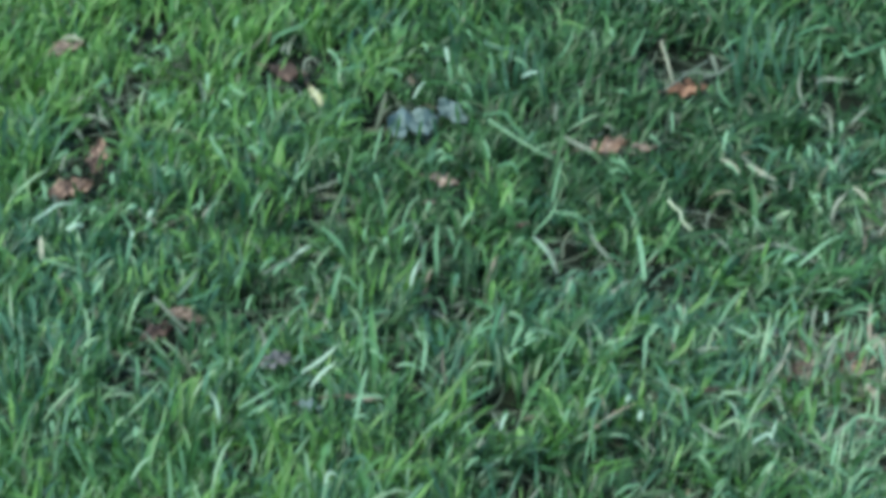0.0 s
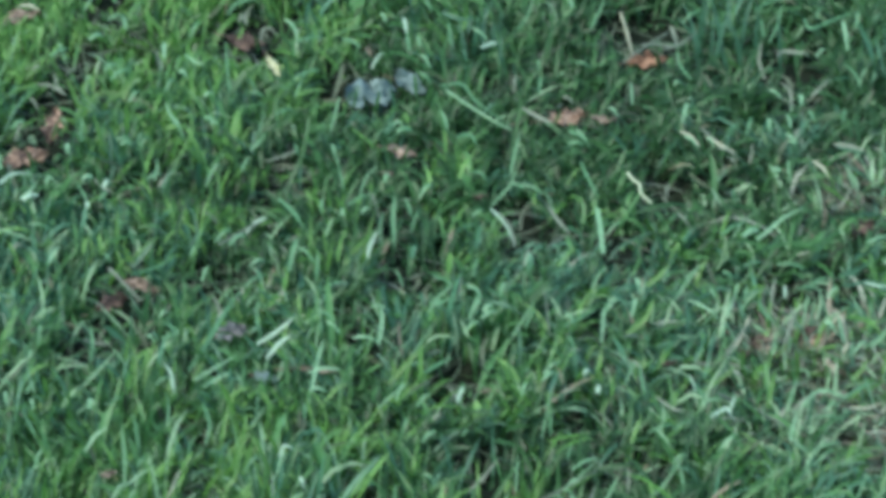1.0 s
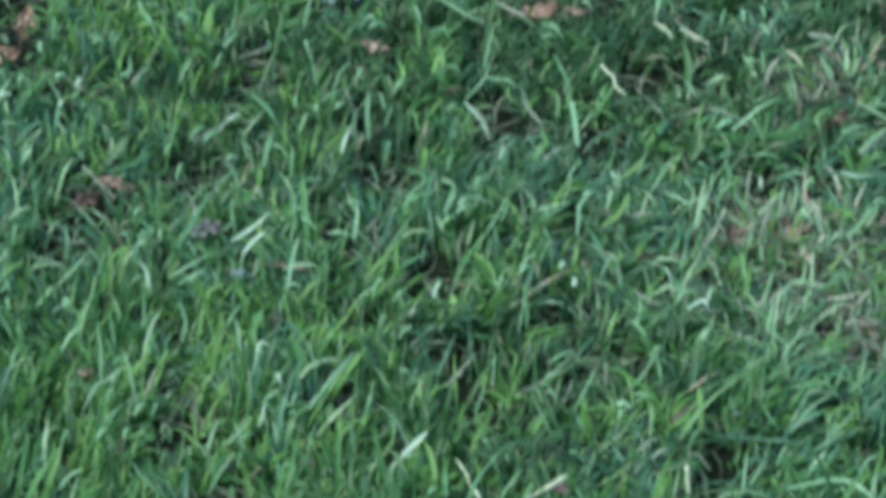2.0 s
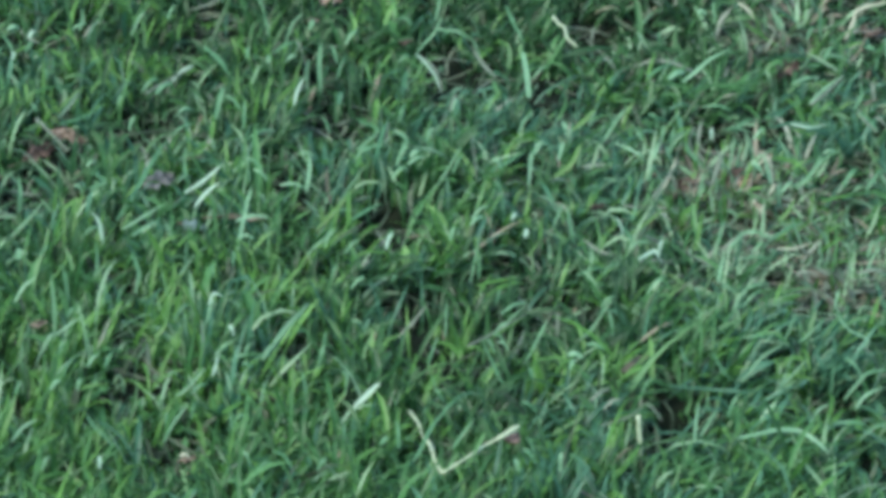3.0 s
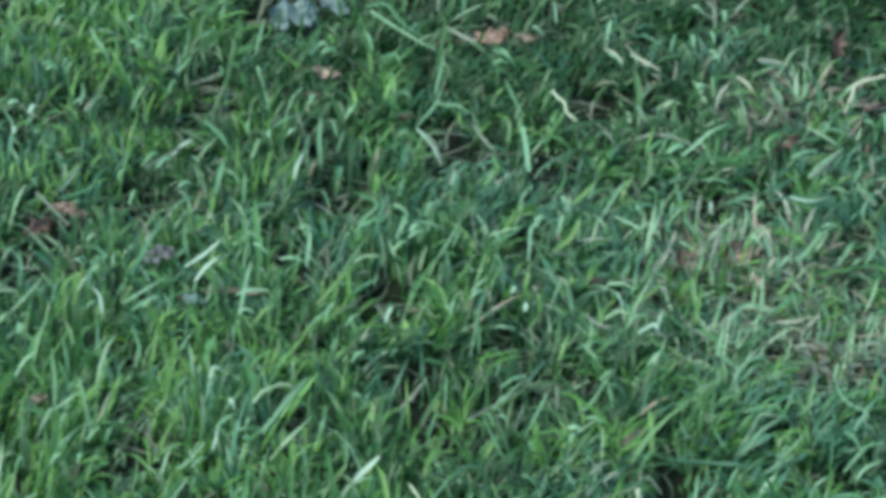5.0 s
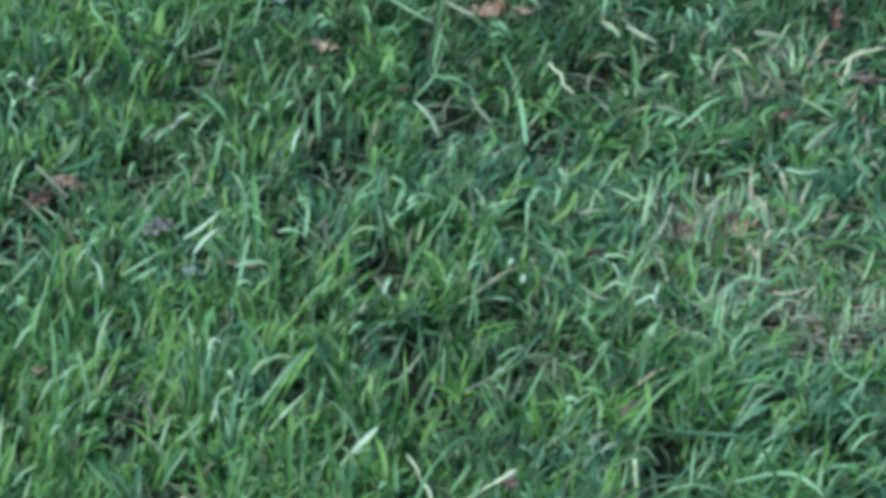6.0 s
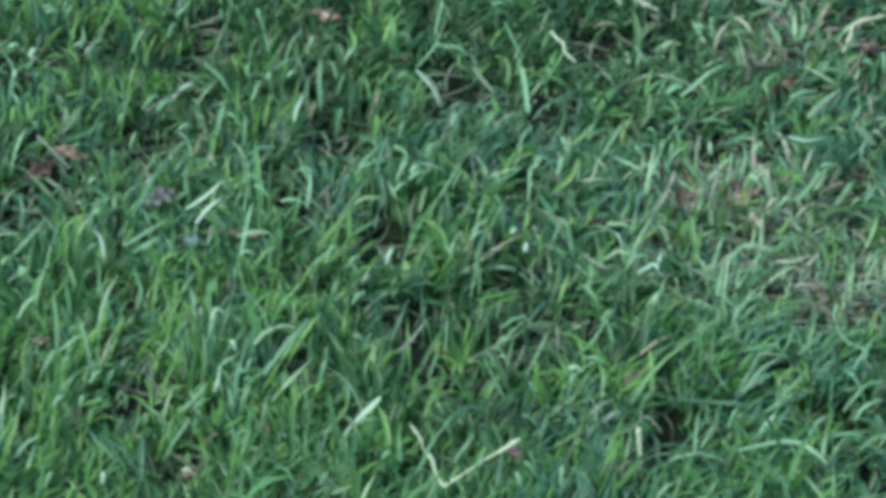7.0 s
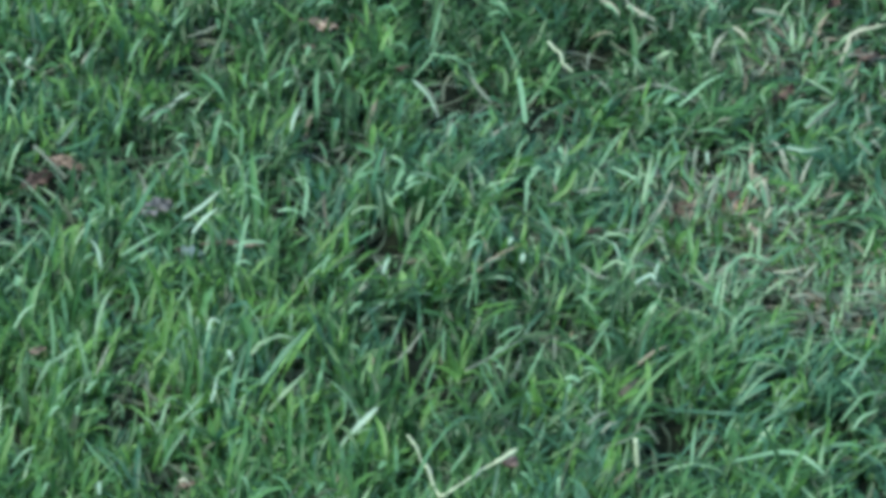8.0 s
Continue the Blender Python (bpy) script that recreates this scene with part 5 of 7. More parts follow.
grass_blade([(-0.248, 2.857, 0.029), (-0.249, 2.860, 0.036)], 0.0025, grass_glint, "very pale green grass blade standing up in the lawn, sky glint in its colour")
grass_blade([(-0.232, 2.846, 0.032), (-0.233, 2.849, 0.037)], 0.0022, grass_glint, "very pale green grass blade standing up in the lawn, sky glint in its colour")
grass_blade([(-0.227, 2.830, 0.017), (-0.233, 2.836, 0.027), (-0.238, 2.841, 0.035)], 0.0019, grass_soft, "pale green grass blade standing up in the lawn")
grass_blade([(-0.246, 2.821, 0.016), (-0.245, 2.826, 0.025), (-0.243, 2.833, 0.036)], 0.0019, grass_soft, "pale green grass blade standing up in the lawn")
grass_blade([(0.051, 3.023, 0.032), (0.054, 3.028, 0.038)], 0.0016, grass_glint, "very pale green grass blade standing up in the lawn, sky glint in its colour")
grass_blade([(0.024, 2.948, 0.037), (0.034, 2.953, 0.039)], 0.0019, grass_glint, "very pale green grass blade lying over the lawn, sky glint in its colour")
grass_blade([(0.099, 2.971, 0.036), (0.107, 2.972, 0.036)], 0.0019, grass_glint, "very pale green grass blade lying over the lawn, sky glint in its colour")
grass_blade([(-0.006, 2.989, 0.025), (-0.001, 2.991, 0.028), (0.006, 2.995, 0.034), (0.002, 2.997, 0.037)], 0.0019, grass_soft, "pale green grass blade bowed over in the lawn")
grass_blade([(0.019, 2.977, 0.026), (0.023, 2.984, 0.035), (0.015, 2.987, 0.039)], 0.0019, grass_glint, "very pale green grass blade standing up in the lawn, sky glint in its colour")
grass_blade([(0.017, 2.967, 0.027), (0.024, 2.976, 0.039)], 0.0019, grass_soft, "pale green grass blade standing up in the lawn")
grass_blade([(0.035, 2.985, 0.033), (0.039, 2.989, 0.039)], 0.0019, grass_glint, "very pale green grass blade standing up in the lawn, sky glint in its colour")
grass_blade([(0.025, 2.962, 0.034), (0.031, 2.964, 0.037)], 0.0029, grass_glint, "very pale green grass blade lying over the lawn, sky glint in its colour")
grass_blade([(0.050, 3.037, 0.026), (0.054, 3.042, 0.033)], 0.0020, grey_straw, "grey-green dry grass blade standing up in the lawn")
grass_blade([(0.041, 2.953, 0.020), (0.048, 2.959, 0.029), (0.055, 2.966, 0.039)], 0.0016, grass_soft, "pale green grass blade standing up in the lawn")
grass_blade([(-0.009, 2.891, 0.032), (-0.001, 2.898, 0.034), (0.008, 2.903, 0.036)], 0.0022, grass_soft, "pale green grass blade bowed over in the lawn")
grass_blade([(0.059, 2.880, 0.034), (0.067, 2.886, 0.036)], 0.0019, grass_glint, "very pale green grass blade lying over the lawn, sky glint in its colour")
grass_blade([(0.060, 2.895, 0.030), (0.070, 2.899, 0.036)], 0.0016, grass_glint, "very pale green grass blade lying over the lawn, sky glint in its colour")
grass_blade([(0.083, 2.886, 0.034), (0.086, 2.887, 0.036)], 0.0022, grass_white_glint, "whitish green grass blade lying over the lawn, sky glint in its colour")
grass_blade([(0.024, 2.778, 0.026), (0.034, 2.784, 0.037)], 0.0013, grey_straw, "grey-green dry grass blade lying over the lawn")
grass_blade([(0.010, 2.858, 0.031), (0.014, 2.863, 0.039)], 0.0022, grass_white_glint, "whitish green grass blade standing up in the lawn, sky glint in its colour")
grass_blade([(0.147, 2.874, 0.031), (0.143, 2.879, 0.039)], 0.0013, grass_white_glint, "whitish green grass blade standing up in the lawn, sky glint in its colour")
grass_blade([(0.204, 2.985, 0.032), (0.204, 2.989, 0.037)], 0.0018, grass_white_glint, "whitish green grass blade standing up in the lawn, sky glint in its colour")
grass_blade([(0.252, 2.997, 0.036), (0.263, 2.994, 0.035), (0.274, 2.996, 0.036)], 0.0015, grass_white_glint, "whitish green grass blade bowed over in the lawn, sky glint in its colour")
grass_blade([(0.253, 2.971, 0.027), (0.251, 2.975, 0.032)], 0.0013, dry_tan, "tan dry grass blade standing up in the lawn")
grass_blade([(0.021, 2.623, 0.030), (0.027, 2.629, 0.035), (0.033, 2.640, 0.043), (0.040, 2.648, 0.048), (0.049, 2.657, 0.054)], 0.0021, grass_soft, "pale green grass blade standing up in the lawn")

# shorter ones, closer in
lawn_blade([(-0.199, 3.170, 0.037), (-0.192, 3.171, 0.037)], 0.0024, grass_soft)
lawn_blade([(-0.188, 3.181, 0.028), (-0.182, 3.186, 0.035)], 0.0024, grass_soft)
lawn_blade([(-0.177, 3.143, 0.026), (-0.175, 3.148, 0.032), (-0.176, 3.152, 0.037)], 0.0027, grass_soft)
lawn_blade([(-0.180, 3.123, 0.037), (-0.171, 3.128, 0.038)], 0.0017, grass_soft)
lawn_blade([(-0.223, 3.117, 0.037), (-0.218, 3.113, 0.031), (-0.216, 3.108, 0.026)], 0.0014, grass_soft)
lawn_blade([(-0.208, 3.101, 0.033), (-0.203, 3.104, 0.038)], 0.0020, grass_soft)
lawn_blade([(-0.165, 3.149, 0.027), (-0.164, 3.154, 0.033), (-0.160, 3.157, 0.037)], 0.0014, grass_mid)
lawn_blade([(-0.123, 3.147, 0.031), (-0.118, 3.152, 0.038)], 0.0017, grass_soft)
lawn_blade([(-0.119, 3.176, 0.031), (-0.114, 3.178, 0.034), (-0.110, 3.183, 0.039)], 0.0017, grass_soft)
lawn_blade([(-0.144, 3.197, 0.038), (-0.138, 3.195, 0.038)], 0.0020, grass_soft)
lawn_blade([(-0.116, 3.124, 0.028), (-0.113, 3.130, 0.037)], 0.0014, grass_yellow)
lawn_blade([(-0.127, 3.040, 0.036), (-0.117, 3.048, 0.039)], 0.0023, grass_soft)
lawn_blade([(-0.136, 3.052, 0.031), (-0.126, 3.057, 0.038)], 0.0020, grass_soft)
lawn_blade([(-0.150, 3.035, 0.031), (-0.146, 3.039, 0.036)], 0.0014, grass_soft)
lawn_blade([(-0.093, 3.001, 0.026), (-0.091, 3.008, 0.036)], 0.0033, grass_yellow)
lawn_blade([(-0.185, 3.055, 0.028), (-0.188, 3.061, 0.037)], 0.0014, grass_soft)
lawn_blade([(-0.182, 3.059, 0.037), (-0.168, 3.059, 0.037)], 0.0016, grass_mid)
lawn_blade([(-0.193, 3.069, 0.031), (-0.195, 3.073, 0.036)], 0.0016, grass_soft)
lawn_blade([(-0.201, 3.022, 0.039), (-0.197, 3.019, 0.034)], 0.0016, grass_soft)
lawn_blade([(-0.215, 3.045, 0.027), (-0.213, 3.051, 0.035)], 0.0023, grass_yellow)
lawn_blade([(-0.205, 3.052, 0.024), (-0.206, 3.059, 0.033)], 0.0020, grass_yellow)
lawn_blade([(-0.142, 3.005, 0.030), (-0.138, 3.010, 0.038)], 0.0020, grass_soft)
lawn_blade([(-0.116, 2.990, 0.035), (-0.102, 2.999, 0.038)], 0.0013, grass_soft)
lawn_blade([(-0.056, 3.090, 0.037), (-0.042, 3.099, 0.040)], 0.0014, grass_soft)
lawn_blade([(-0.073, 3.094, 0.031), (-0.072, 3.098, 0.037)], 0.0020, grass_soft)
lawn_blade([(-0.060, 3.057, 0.029), (-0.056, 3.063, 0.036)], 0.0020, grass_yellow)
lawn_blade([(-0.062, 3.042, 0.024), (-0.059, 3.052, 0.036)], 0.0027, grass_yellow)
lawn_blade([(-0.056, 3.048, 0.023), (-0.051, 3.055, 0.032)], 0.0014, grass_mid)
lawn_blade([(-0.085, 3.039, 0.035), (-0.076, 3.034, 0.028)], 0.0016, grass_soft)
lawn_blade([(-0.018, 3.092, 0.029), (-0.022, 3.099, 0.038)], 0.0017, grass_soft)
lawn_blade([(-0.018, 3.079, 0.025), (-0.013, 3.087, 0.036)], 0.0020, grass_soft)
lawn_blade([(-0.013, 3.108, 0.033), (-0.006, 3.114, 0.040)], 0.0020, grass_soft)
lawn_blade([(0.011, 3.150, 0.025), (0.017, 3.158, 0.035)], 0.0031, grass_yellow)
lawn_blade([(0.020, 3.132, 0.039), (0.028, 3.126, 0.037)], 0.0014, grass_soft)
lawn_blade([(0.041, 3.117, 0.038), (0.051, 3.113, 0.037)], 0.0017, grass_soft)
lawn_blade([(0.019, 3.086, 0.032), (0.027, 3.089, 0.035)], 0.0016, grass_soft)
lawn_blade([(-0.017, 3.036, 0.030), (-0.015, 3.041, 0.036)], 0.0033, grass_blue)
lawn_blade([(-0.022, 3.001, 0.029), (-0.027, 3.007, 0.037)], 0.0013, grass_soft)
lawn_blade([(0.005, 3.032, 0.022), (0.006, 3.039, 0.032)], 0.0033, grass_yellow)
lawn_blade([(0.002, 3.073, 0.024), (-0.001, 3.082, 0.035)], 0.0016, grass_mid)
lawn_blade([(-0.028, 3.190, 0.037), (-0.018, 3.192, 0.037)], 0.0027, grass_soft)
lawn_blade([(-0.035, 3.129, 0.033), (-0.032, 3.132, 0.037)], 0.0031, grass_soft)
lawn_blade([(0.084, 3.193, 0.038), (0.093, 3.185, 0.029)], 0.0017, grass_soft)
lawn_blade([(0.079, 3.176, 0.036), (0.089, 3.175, 0.036)], 0.0017, grass_soft)
lawn_blade([(0.151, 3.180, 0.040), (0.160, 3.175, 0.034)], 0.0020, grass_soft)
lawn_blade([(0.165, 3.183, 0.037), (0.170, 3.179, 0.033)], 0.0017, grass_soft)
lawn_blade([(0.100, 3.068, 0.030), (0.110, 3.072, 0.036)], 0.0014, grass_soft)
lawn_blade([(0.070, 3.030, 0.028), (0.079, 3.036, 0.036)], 0.0016, grass_yellow)
lawn_blade([(0.168, 3.010, 0.036), (0.174, 3.006, 0.032)], 0.0020, grass_soft)
lawn_blade([(0.159, 2.980, 0.039), (0.163, 2.977, 0.035)], 0.0019, grass_soft)
lawn_blade([(0.175, 2.990, 0.028), (0.176, 2.996, 0.035)], 0.0016, grass_soft)
lawn_blade([(0.179, 3.108, 0.033), (0.178, 3.112, 0.038)], 0.0017, grass_soft)
lawn_blade([(0.181, 3.017, 0.036), (0.194, 3.019, 0.037)], 0.0013, grass_blue)
lawn_blade([(0.216, 3.180, 0.037), (0.221, 3.177, 0.034)], 0.0020, grass_soft)
lawn_blade([(0.270, 3.120, 0.028), (0.275, 3.125, 0.035)], 0.0020, grass_soft)
lawn_blade([(0.278, 3.087, 0.032), (0.284, 3.091, 0.038)], 0.0023, grass_soft)
lawn_blade([(0.215, 3.146, 0.026), (0.214, 3.155, 0.037)], 0.0014, grass_soft)
lawn_blade([(0.309, 3.078, 0.029), (0.311, 3.083, 0.035)], 0.0014, grass_soft)
lawn_blade([(0.304, 3.094, 0.036), (0.310, 3.089, 0.035)], 0.0020, grass_soft)
lawn_blade([(0.180, 2.981, 0.032), (0.182, 2.986, 0.040)], 0.0019, grass_soft)
lawn_blade([(-0.164, 2.872, 0.033), (-0.155, 2.875, 0.037)], 0.0016, grass_soft)
lawn_blade([(-0.188, 2.854, 0.030), (-0.182, 2.856, 0.035)], 0.0019, grass_soft)
lawn_blade([(-0.150, 2.805, 0.026), (-0.148, 2.811, 0.037)], 0.0015, grass_soft)
lawn_blade([(-0.142, 2.797, 0.030), (-0.138, 2.802, 0.040)], 0.0015, grass_soft)
lawn_blade([(-0.088, 2.830, 0.029), (-0.089, 2.834, 0.035)], 0.0015, grass_soft)
lawn_blade([(-0.171, 2.929, 0.035), (-0.166, 2.926, 0.031)], 0.0016, grass_soft)
lawn_blade([(-0.051, 2.973, 0.022), (-0.050, 2.981, 0.033)], 0.0016, grass_mid)
lawn_blade([(-0.067, 2.943, 0.037), (-0.058, 2.939, 0.031)], 0.0016, grass_soft)
lawn_blade([(-0.013, 2.850, 0.033), (-0.005, 2.853, 0.040)], 0.0015, grass_soft)
lawn_blade([(-0.007, 2.970, 0.029), (0.001, 2.974, 0.035)], 0.0019, grass_soft)
lawn_blade([(-0.045, 2.833, 0.025), (-0.036, 2.838, 0.032)], 0.0019, grass_yellow)
lawn_blade([(-0.022, 2.825, 0.027), (-0.018, 2.831, 0.036)], 0.0015, grass_soft)
lawn_blade([(-0.077, 2.843, 0.029), (-0.077, 2.848, 0.036)], 0.0019, grass_soft)
lawn_blade([(0.074, 2.955, 0.037), (0.079, 2.951, 0.031)], 0.0019, grass_soft)
lawn_blade([(0.074, 2.929, 0.036), (0.079, 2.924, 0.029)], 0.0019, grass_soft)
lawn_blade([(0.149, 2.847, 0.037), (0.161, 2.851, 0.038)], 0.0013, grass_soft)
lawn_blade([(0.164, 2.933, 0.033), (0.168, 2.938, 0.040)], 0.0016, grass_soft)
lawn_blade([(0.153, 2.889, 0.030), (0.156, 2.894, 0.039)], 0.0016, grass_soft)
lawn_blade([(0.099, 2.880, 0.021), (0.100, 2.888, 0.033)], 0.0019, grass_yellow)
lawn_blade([(0.115, 2.836, 0.029), (0.124, 2.840, 0.036)], 0.0015, grass_mid)
lawn_blade([(0.133, 2.822, 0.034), (0.142, 2.825, 0.039)], 0.0015, grass_soft)
lawn_blade([(0.072, 2.797, 0.029), (0.075, 2.801, 0.037)], 0.0013, grass_soft)
lawn_blade([(0.158, 2.810, 0.028), (0.167, 2.814, 0.036)], 0.0019, grass_soft)
lawn_blade([(0.131, 2.790, 0.031), (0.139, 2.793, 0.036)], 0.0015, grass_soft)
lawn_blade([(0.278, 2.931, 0.029), (0.286, 2.937, 0.038)], 0.0026, grass_soft)
lawn_blade([(0.290, 2.922, 0.029), (0.298, 2.928, 0.038)], 0.0022, grass_soft)
lawn_blade([(0.219, 2.843, 0.036), (0.228, 2.848, 0.038)], 0.0015, grass_soft)
lawn_blade([(0.201, 2.866, 0.027), (0.205, 2.872, 0.038)], 0.0019, grass_soft)
lawn_blade([(0.199, 2.804, 0.035), (0.208, 2.800, 0.034)], 0.0015, grass_soft)
lawn_blade([(0.286, 2.849, 0.028), (0.290, 2.854, 0.037)], 0.0019, grass_soft)
lawn_blade([(-0.169, 2.778, 0.034), (-0.164, 2.780, 0.038)], 0.0018, grass_soft)
lawn_blade([(-0.145, 2.786, 0.026), (-0.138, 2.792, 0.036)], 0.0022, grass_yellow)
lawn_blade([(-0.153, 2.749, 0.027), (-0.151, 2.753, 0.035)], 0.0018, grass_yellow)
lawn_blade([(-0.146, 2.727, 0.031), (-0.142, 2.731, 0.038)], 0.0021, grass_soft)
lawn_blade([(-0.169, 2.723, 0.028), (-0.164, 2.727, 0.036)], 0.0015, grass_soft)
lawn_blade([(-0.195, 2.701, 0.027), (-0.191, 2.705, 0.036)], 0.0024, grass_soft)
lawn_blade([(-0.160, 2.697, 0.035), (-0.158, 2.699, 0.040)], 0.0021, grass_soft)
lawn_blade([(-0.109, 2.783, 0.029), (-0.101, 2.787, 0.037)], 0.0018, grass_soft)
lawn_blade([(-0.098, 2.696, 0.032), (-0.088, 2.699, 0.037)], 0.0018, grass_soft)
lawn_blade([(-0.111, 2.713, 0.035), (-0.103, 2.710, 0.034)], 0.0012, grass_soft)
lawn_blade([(-0.176, 2.621, 0.030), (-0.172, 2.624, 0.037)], 0.0021, grass_soft)
lawn_blade([(-0.097, 2.672, 0.031), (-0.095, 2.676, 0.038)], 0.0015, grass_soft)
lawn_blade([(-0.111, 2.669, 0.029), (-0.110, 2.672, 0.035)], 0.0018, grass_soft)
lawn_blade([(-0.161, 2.663, 0.026), (-0.162, 2.667, 0.036)], 0.0015, grass_mid)
lawn_blade([(-0.190, 2.750, 0.022), (-0.190, 2.757, 0.034)], 0.0015, grass_mid)
lawn_blade([(-0.172, 2.741, 0.030), (-0.169, 2.746, 0.039)], 0.0015, grass_soft)
lawn_blade([(-0.165, 2.754, 0.023), (-0.162, 2.760, 0.035)], 0.0015, grass_mid)
lawn_blade([(-0.069, 2.739, 0.032), (-0.065, 2.742, 0.037)], 0.0015, grass_soft)
lawn_blade([(-0.070, 2.719, 0.037), (-0.065, 2.717, 0.036)], 0.0018, grass_soft)
lawn_blade([(-0.003, 2.771, 0.027), (0.002, 2.775, 0.034)], 0.0018, grass_blue)
lawn_blade([(-0.009, 2.768, 0.036), (-0.002, 2.765, 0.031)], 0.0015, grass_soft)
lawn_blade([(-0.028, 2.734, 0.025), (-0.025, 2.740, 0.037)], 0.0015, grass_soft)
lawn_blade([(-0.080, 2.674, 0.033), (-0.076, 2.677, 0.034), (-0.068, 2.682, 0.036)], 0.0021, grass_yellow)
lawn_blade([(-0.074, 2.663, 0.026), (-0.076, 2.668, 0.036)], 0.0015, grass_soft)
lawn_blade([(-0.073, 2.661, 0.035), (-0.068, 2.662, 0.039)], 0.0015, grass_soft)
lawn_blade([(0.036, 2.692, 0.036), (0.041, 2.688, 0.030)], 0.0015, grass_soft)
lawn_blade([(-0.028, 2.617, 0.031), (-0.023, 2.620, 0.037)], 0.0018, grass_soft)
lawn_blade([(-0.013, 2.651, 0.024), (-0.014, 2.657, 0.036)], 0.0018, grass_soft)
lawn_blade([(0.006, 2.640, 0.033), (0.011, 2.641, 0.036)], 0.0027, grass_soft)
lawn_blade([(-0.052, 2.654, 0.027), (-0.046, 2.657, 0.034)], 0.0015, grass_yellow)
lawn_blade([(-0.045, 2.648, 0.025), (-0.037, 2.652, 0.034)], 0.0018, grass_mid)
lawn_blade([(-0.064, 2.623, 0.031), (-0.068, 2.626, 0.038)], 0.0015, grass_soft)
lawn_blade([(-0.060, 2.613, 0.034), (-0.053, 2.614, 0.038)], 0.0015, grass_soft)
lawn_blade([(0.137, 2.771, 0.023), (0.135, 2.778, 0.035)], 0.0015, grass_soft)
lawn_blade([(0.121, 2.740, 0.036), (0.131, 2.735, 0.035)], 0.0018, grass_soft)
lawn_blade([(0.083, 2.679, 0.036), (0.092, 2.676, 0.030)], 0.0018, grass_soft)
lawn_blade([(0.065, 2.675, 0.023), (0.068, 2.679, 0.032)], 0.0015, grass_mid)
lawn_blade([(0.111, 2.651, 0.022), (0.113, 2.657, 0.034)], 0.0030, grass_yellow)
lawn_blade([(0.090, 2.638, 0.025), (0.085, 2.643, 0.036)], 0.0015, grass_soft)
lawn_blade([(0.149, 2.696, 0.027), (0.155, 2.701, 0.038)], 0.0012, grass_soft)
lawn_blade([(0.072, 2.742, 0.037), (0.078, 2.740, 0.032)], 0.0015, grass_soft)
lawn_blade([(0.090, 2.713, 0.031), (0.088, 2.716, 0.035)], 0.0024, grass_soft)
lawn_blade([(0.263, 2.716, 0.040), (0.272, 2.712, 0.031)], 0.0015, grass_soft)
lawn_blade([(0.196, 2.677, 0.027), (0.202, 2.682, 0.038)], 0.0021, grass_soft)
lawn_blade([(0.184, 2.771, 0.034), (0.192, 2.775, 0.036)], 0.0015, grass_soft)
lawn_blade([(-0.287, 3.353, 0.024), (-0.284, 3.361, 0.033)], 0.0018, grass_yellow)
lawn_blade([(-0.279, 3.309, 0.024), (-0.278, 3.319, 0.035)], 0.0021, grass_yellow)
lawn_blade([(-0.233, 3.370, 0.033), (-0.226, 3.377, 0.040)], 0.0018, grass_soft)
lawn_blade([(-0.214, 3.386, 0.031), (-0.212, 3.391, 0.036)], 0.0021, grass_soft)
lawn_blade([(-0.205, 3.349, 0.030), (-0.207, 3.355, 0.036)], 0.0025, grass_soft)
lawn_blade([(-0.216, 3.348, 0.037), (-0.205, 3.352, 0.038)], 0.0021, grass_soft)
lawn_blade([(-0.227, 3.322, 0.035), (-0.218, 3.327, 0.036)], 0.0025, grass_soft)
lawn_blade([(-0.251, 3.299, 0.034), (-0.239, 3.307, 0.036)], 0.0021, grass_soft)
lawn_blade([(-0.246, 3.311, 0.039), (-0.240, 3.300, 0.027)], 0.0017, grass_soft)
lawn_blade([(-0.215, 3.279, 0.035), (-0.206, 3.284, 0.036)], 0.0021, grass_soft)
lawn_blade([(-0.210, 3.263, 0.036), (-0.198, 3.272, 0.039)], 0.0024, grass_soft)
lawn_blade([(-0.175, 3.261, 0.029), (-0.170, 3.267, 0.035)], 0.0024, grass_soft)
lawn_blade([(-0.164, 3.296, 0.038), (-0.157, 3.288, 0.036), (-0.151, 3.286, 0.036)], 0.0017, grass_soft)
lawn_blade([(-0.197, 3.236, 0.034), (-0.190, 3.241, 0.039)], 0.0021, grass_soft)
lawn_blade([(-0.150, 3.243, 0.034), (-0.144, 3.246, 0.035)], 0.0021, grass_soft)
lawn_blade([(-0.148, 3.201, 0.040), (-0.142, 3.197, 0.039)], 0.0024, grass_soft)
lawn_blade([(-0.201, 3.175, 0.038), (-0.193, 3.175, 0.038)], 0.0017, grass_soft)
lawn_blade([(-0.189, 3.177, 0.034), (-0.185, 3.181, 0.040)], 0.0024, grass_soft)
lawn_blade([(-0.268, 3.195, 0.035), (-0.260, 3.198, 0.039)], 0.0017, grass_soft)
lawn_blade([(-0.163, 3.341, 0.028), (-0.157, 3.349, 0.036)], 0.0021, grass_soft)
lawn_blade([(-0.164, 3.392, 0.033), (-0.161, 3.398, 0.038)], 0.0029, grass_soft)
lawn_blade([(-0.225, 3.192, 0.028), (-0.224, 3.202, 0.040)], 0.0017, grass_soft)
lawn_blade([(-0.143, 3.389, 0.030), (-0.137, 3.391, 0.032)], 0.0015, grass_yellow)
lawn_blade([(-0.093, 3.327, 0.033), (-0.096, 3.333, 0.039)], 0.0017, grass_soft)
lawn_blade([(-0.121, 3.242, 0.037), (-0.112, 3.239, 0.036)], 0.0017, grass_soft)
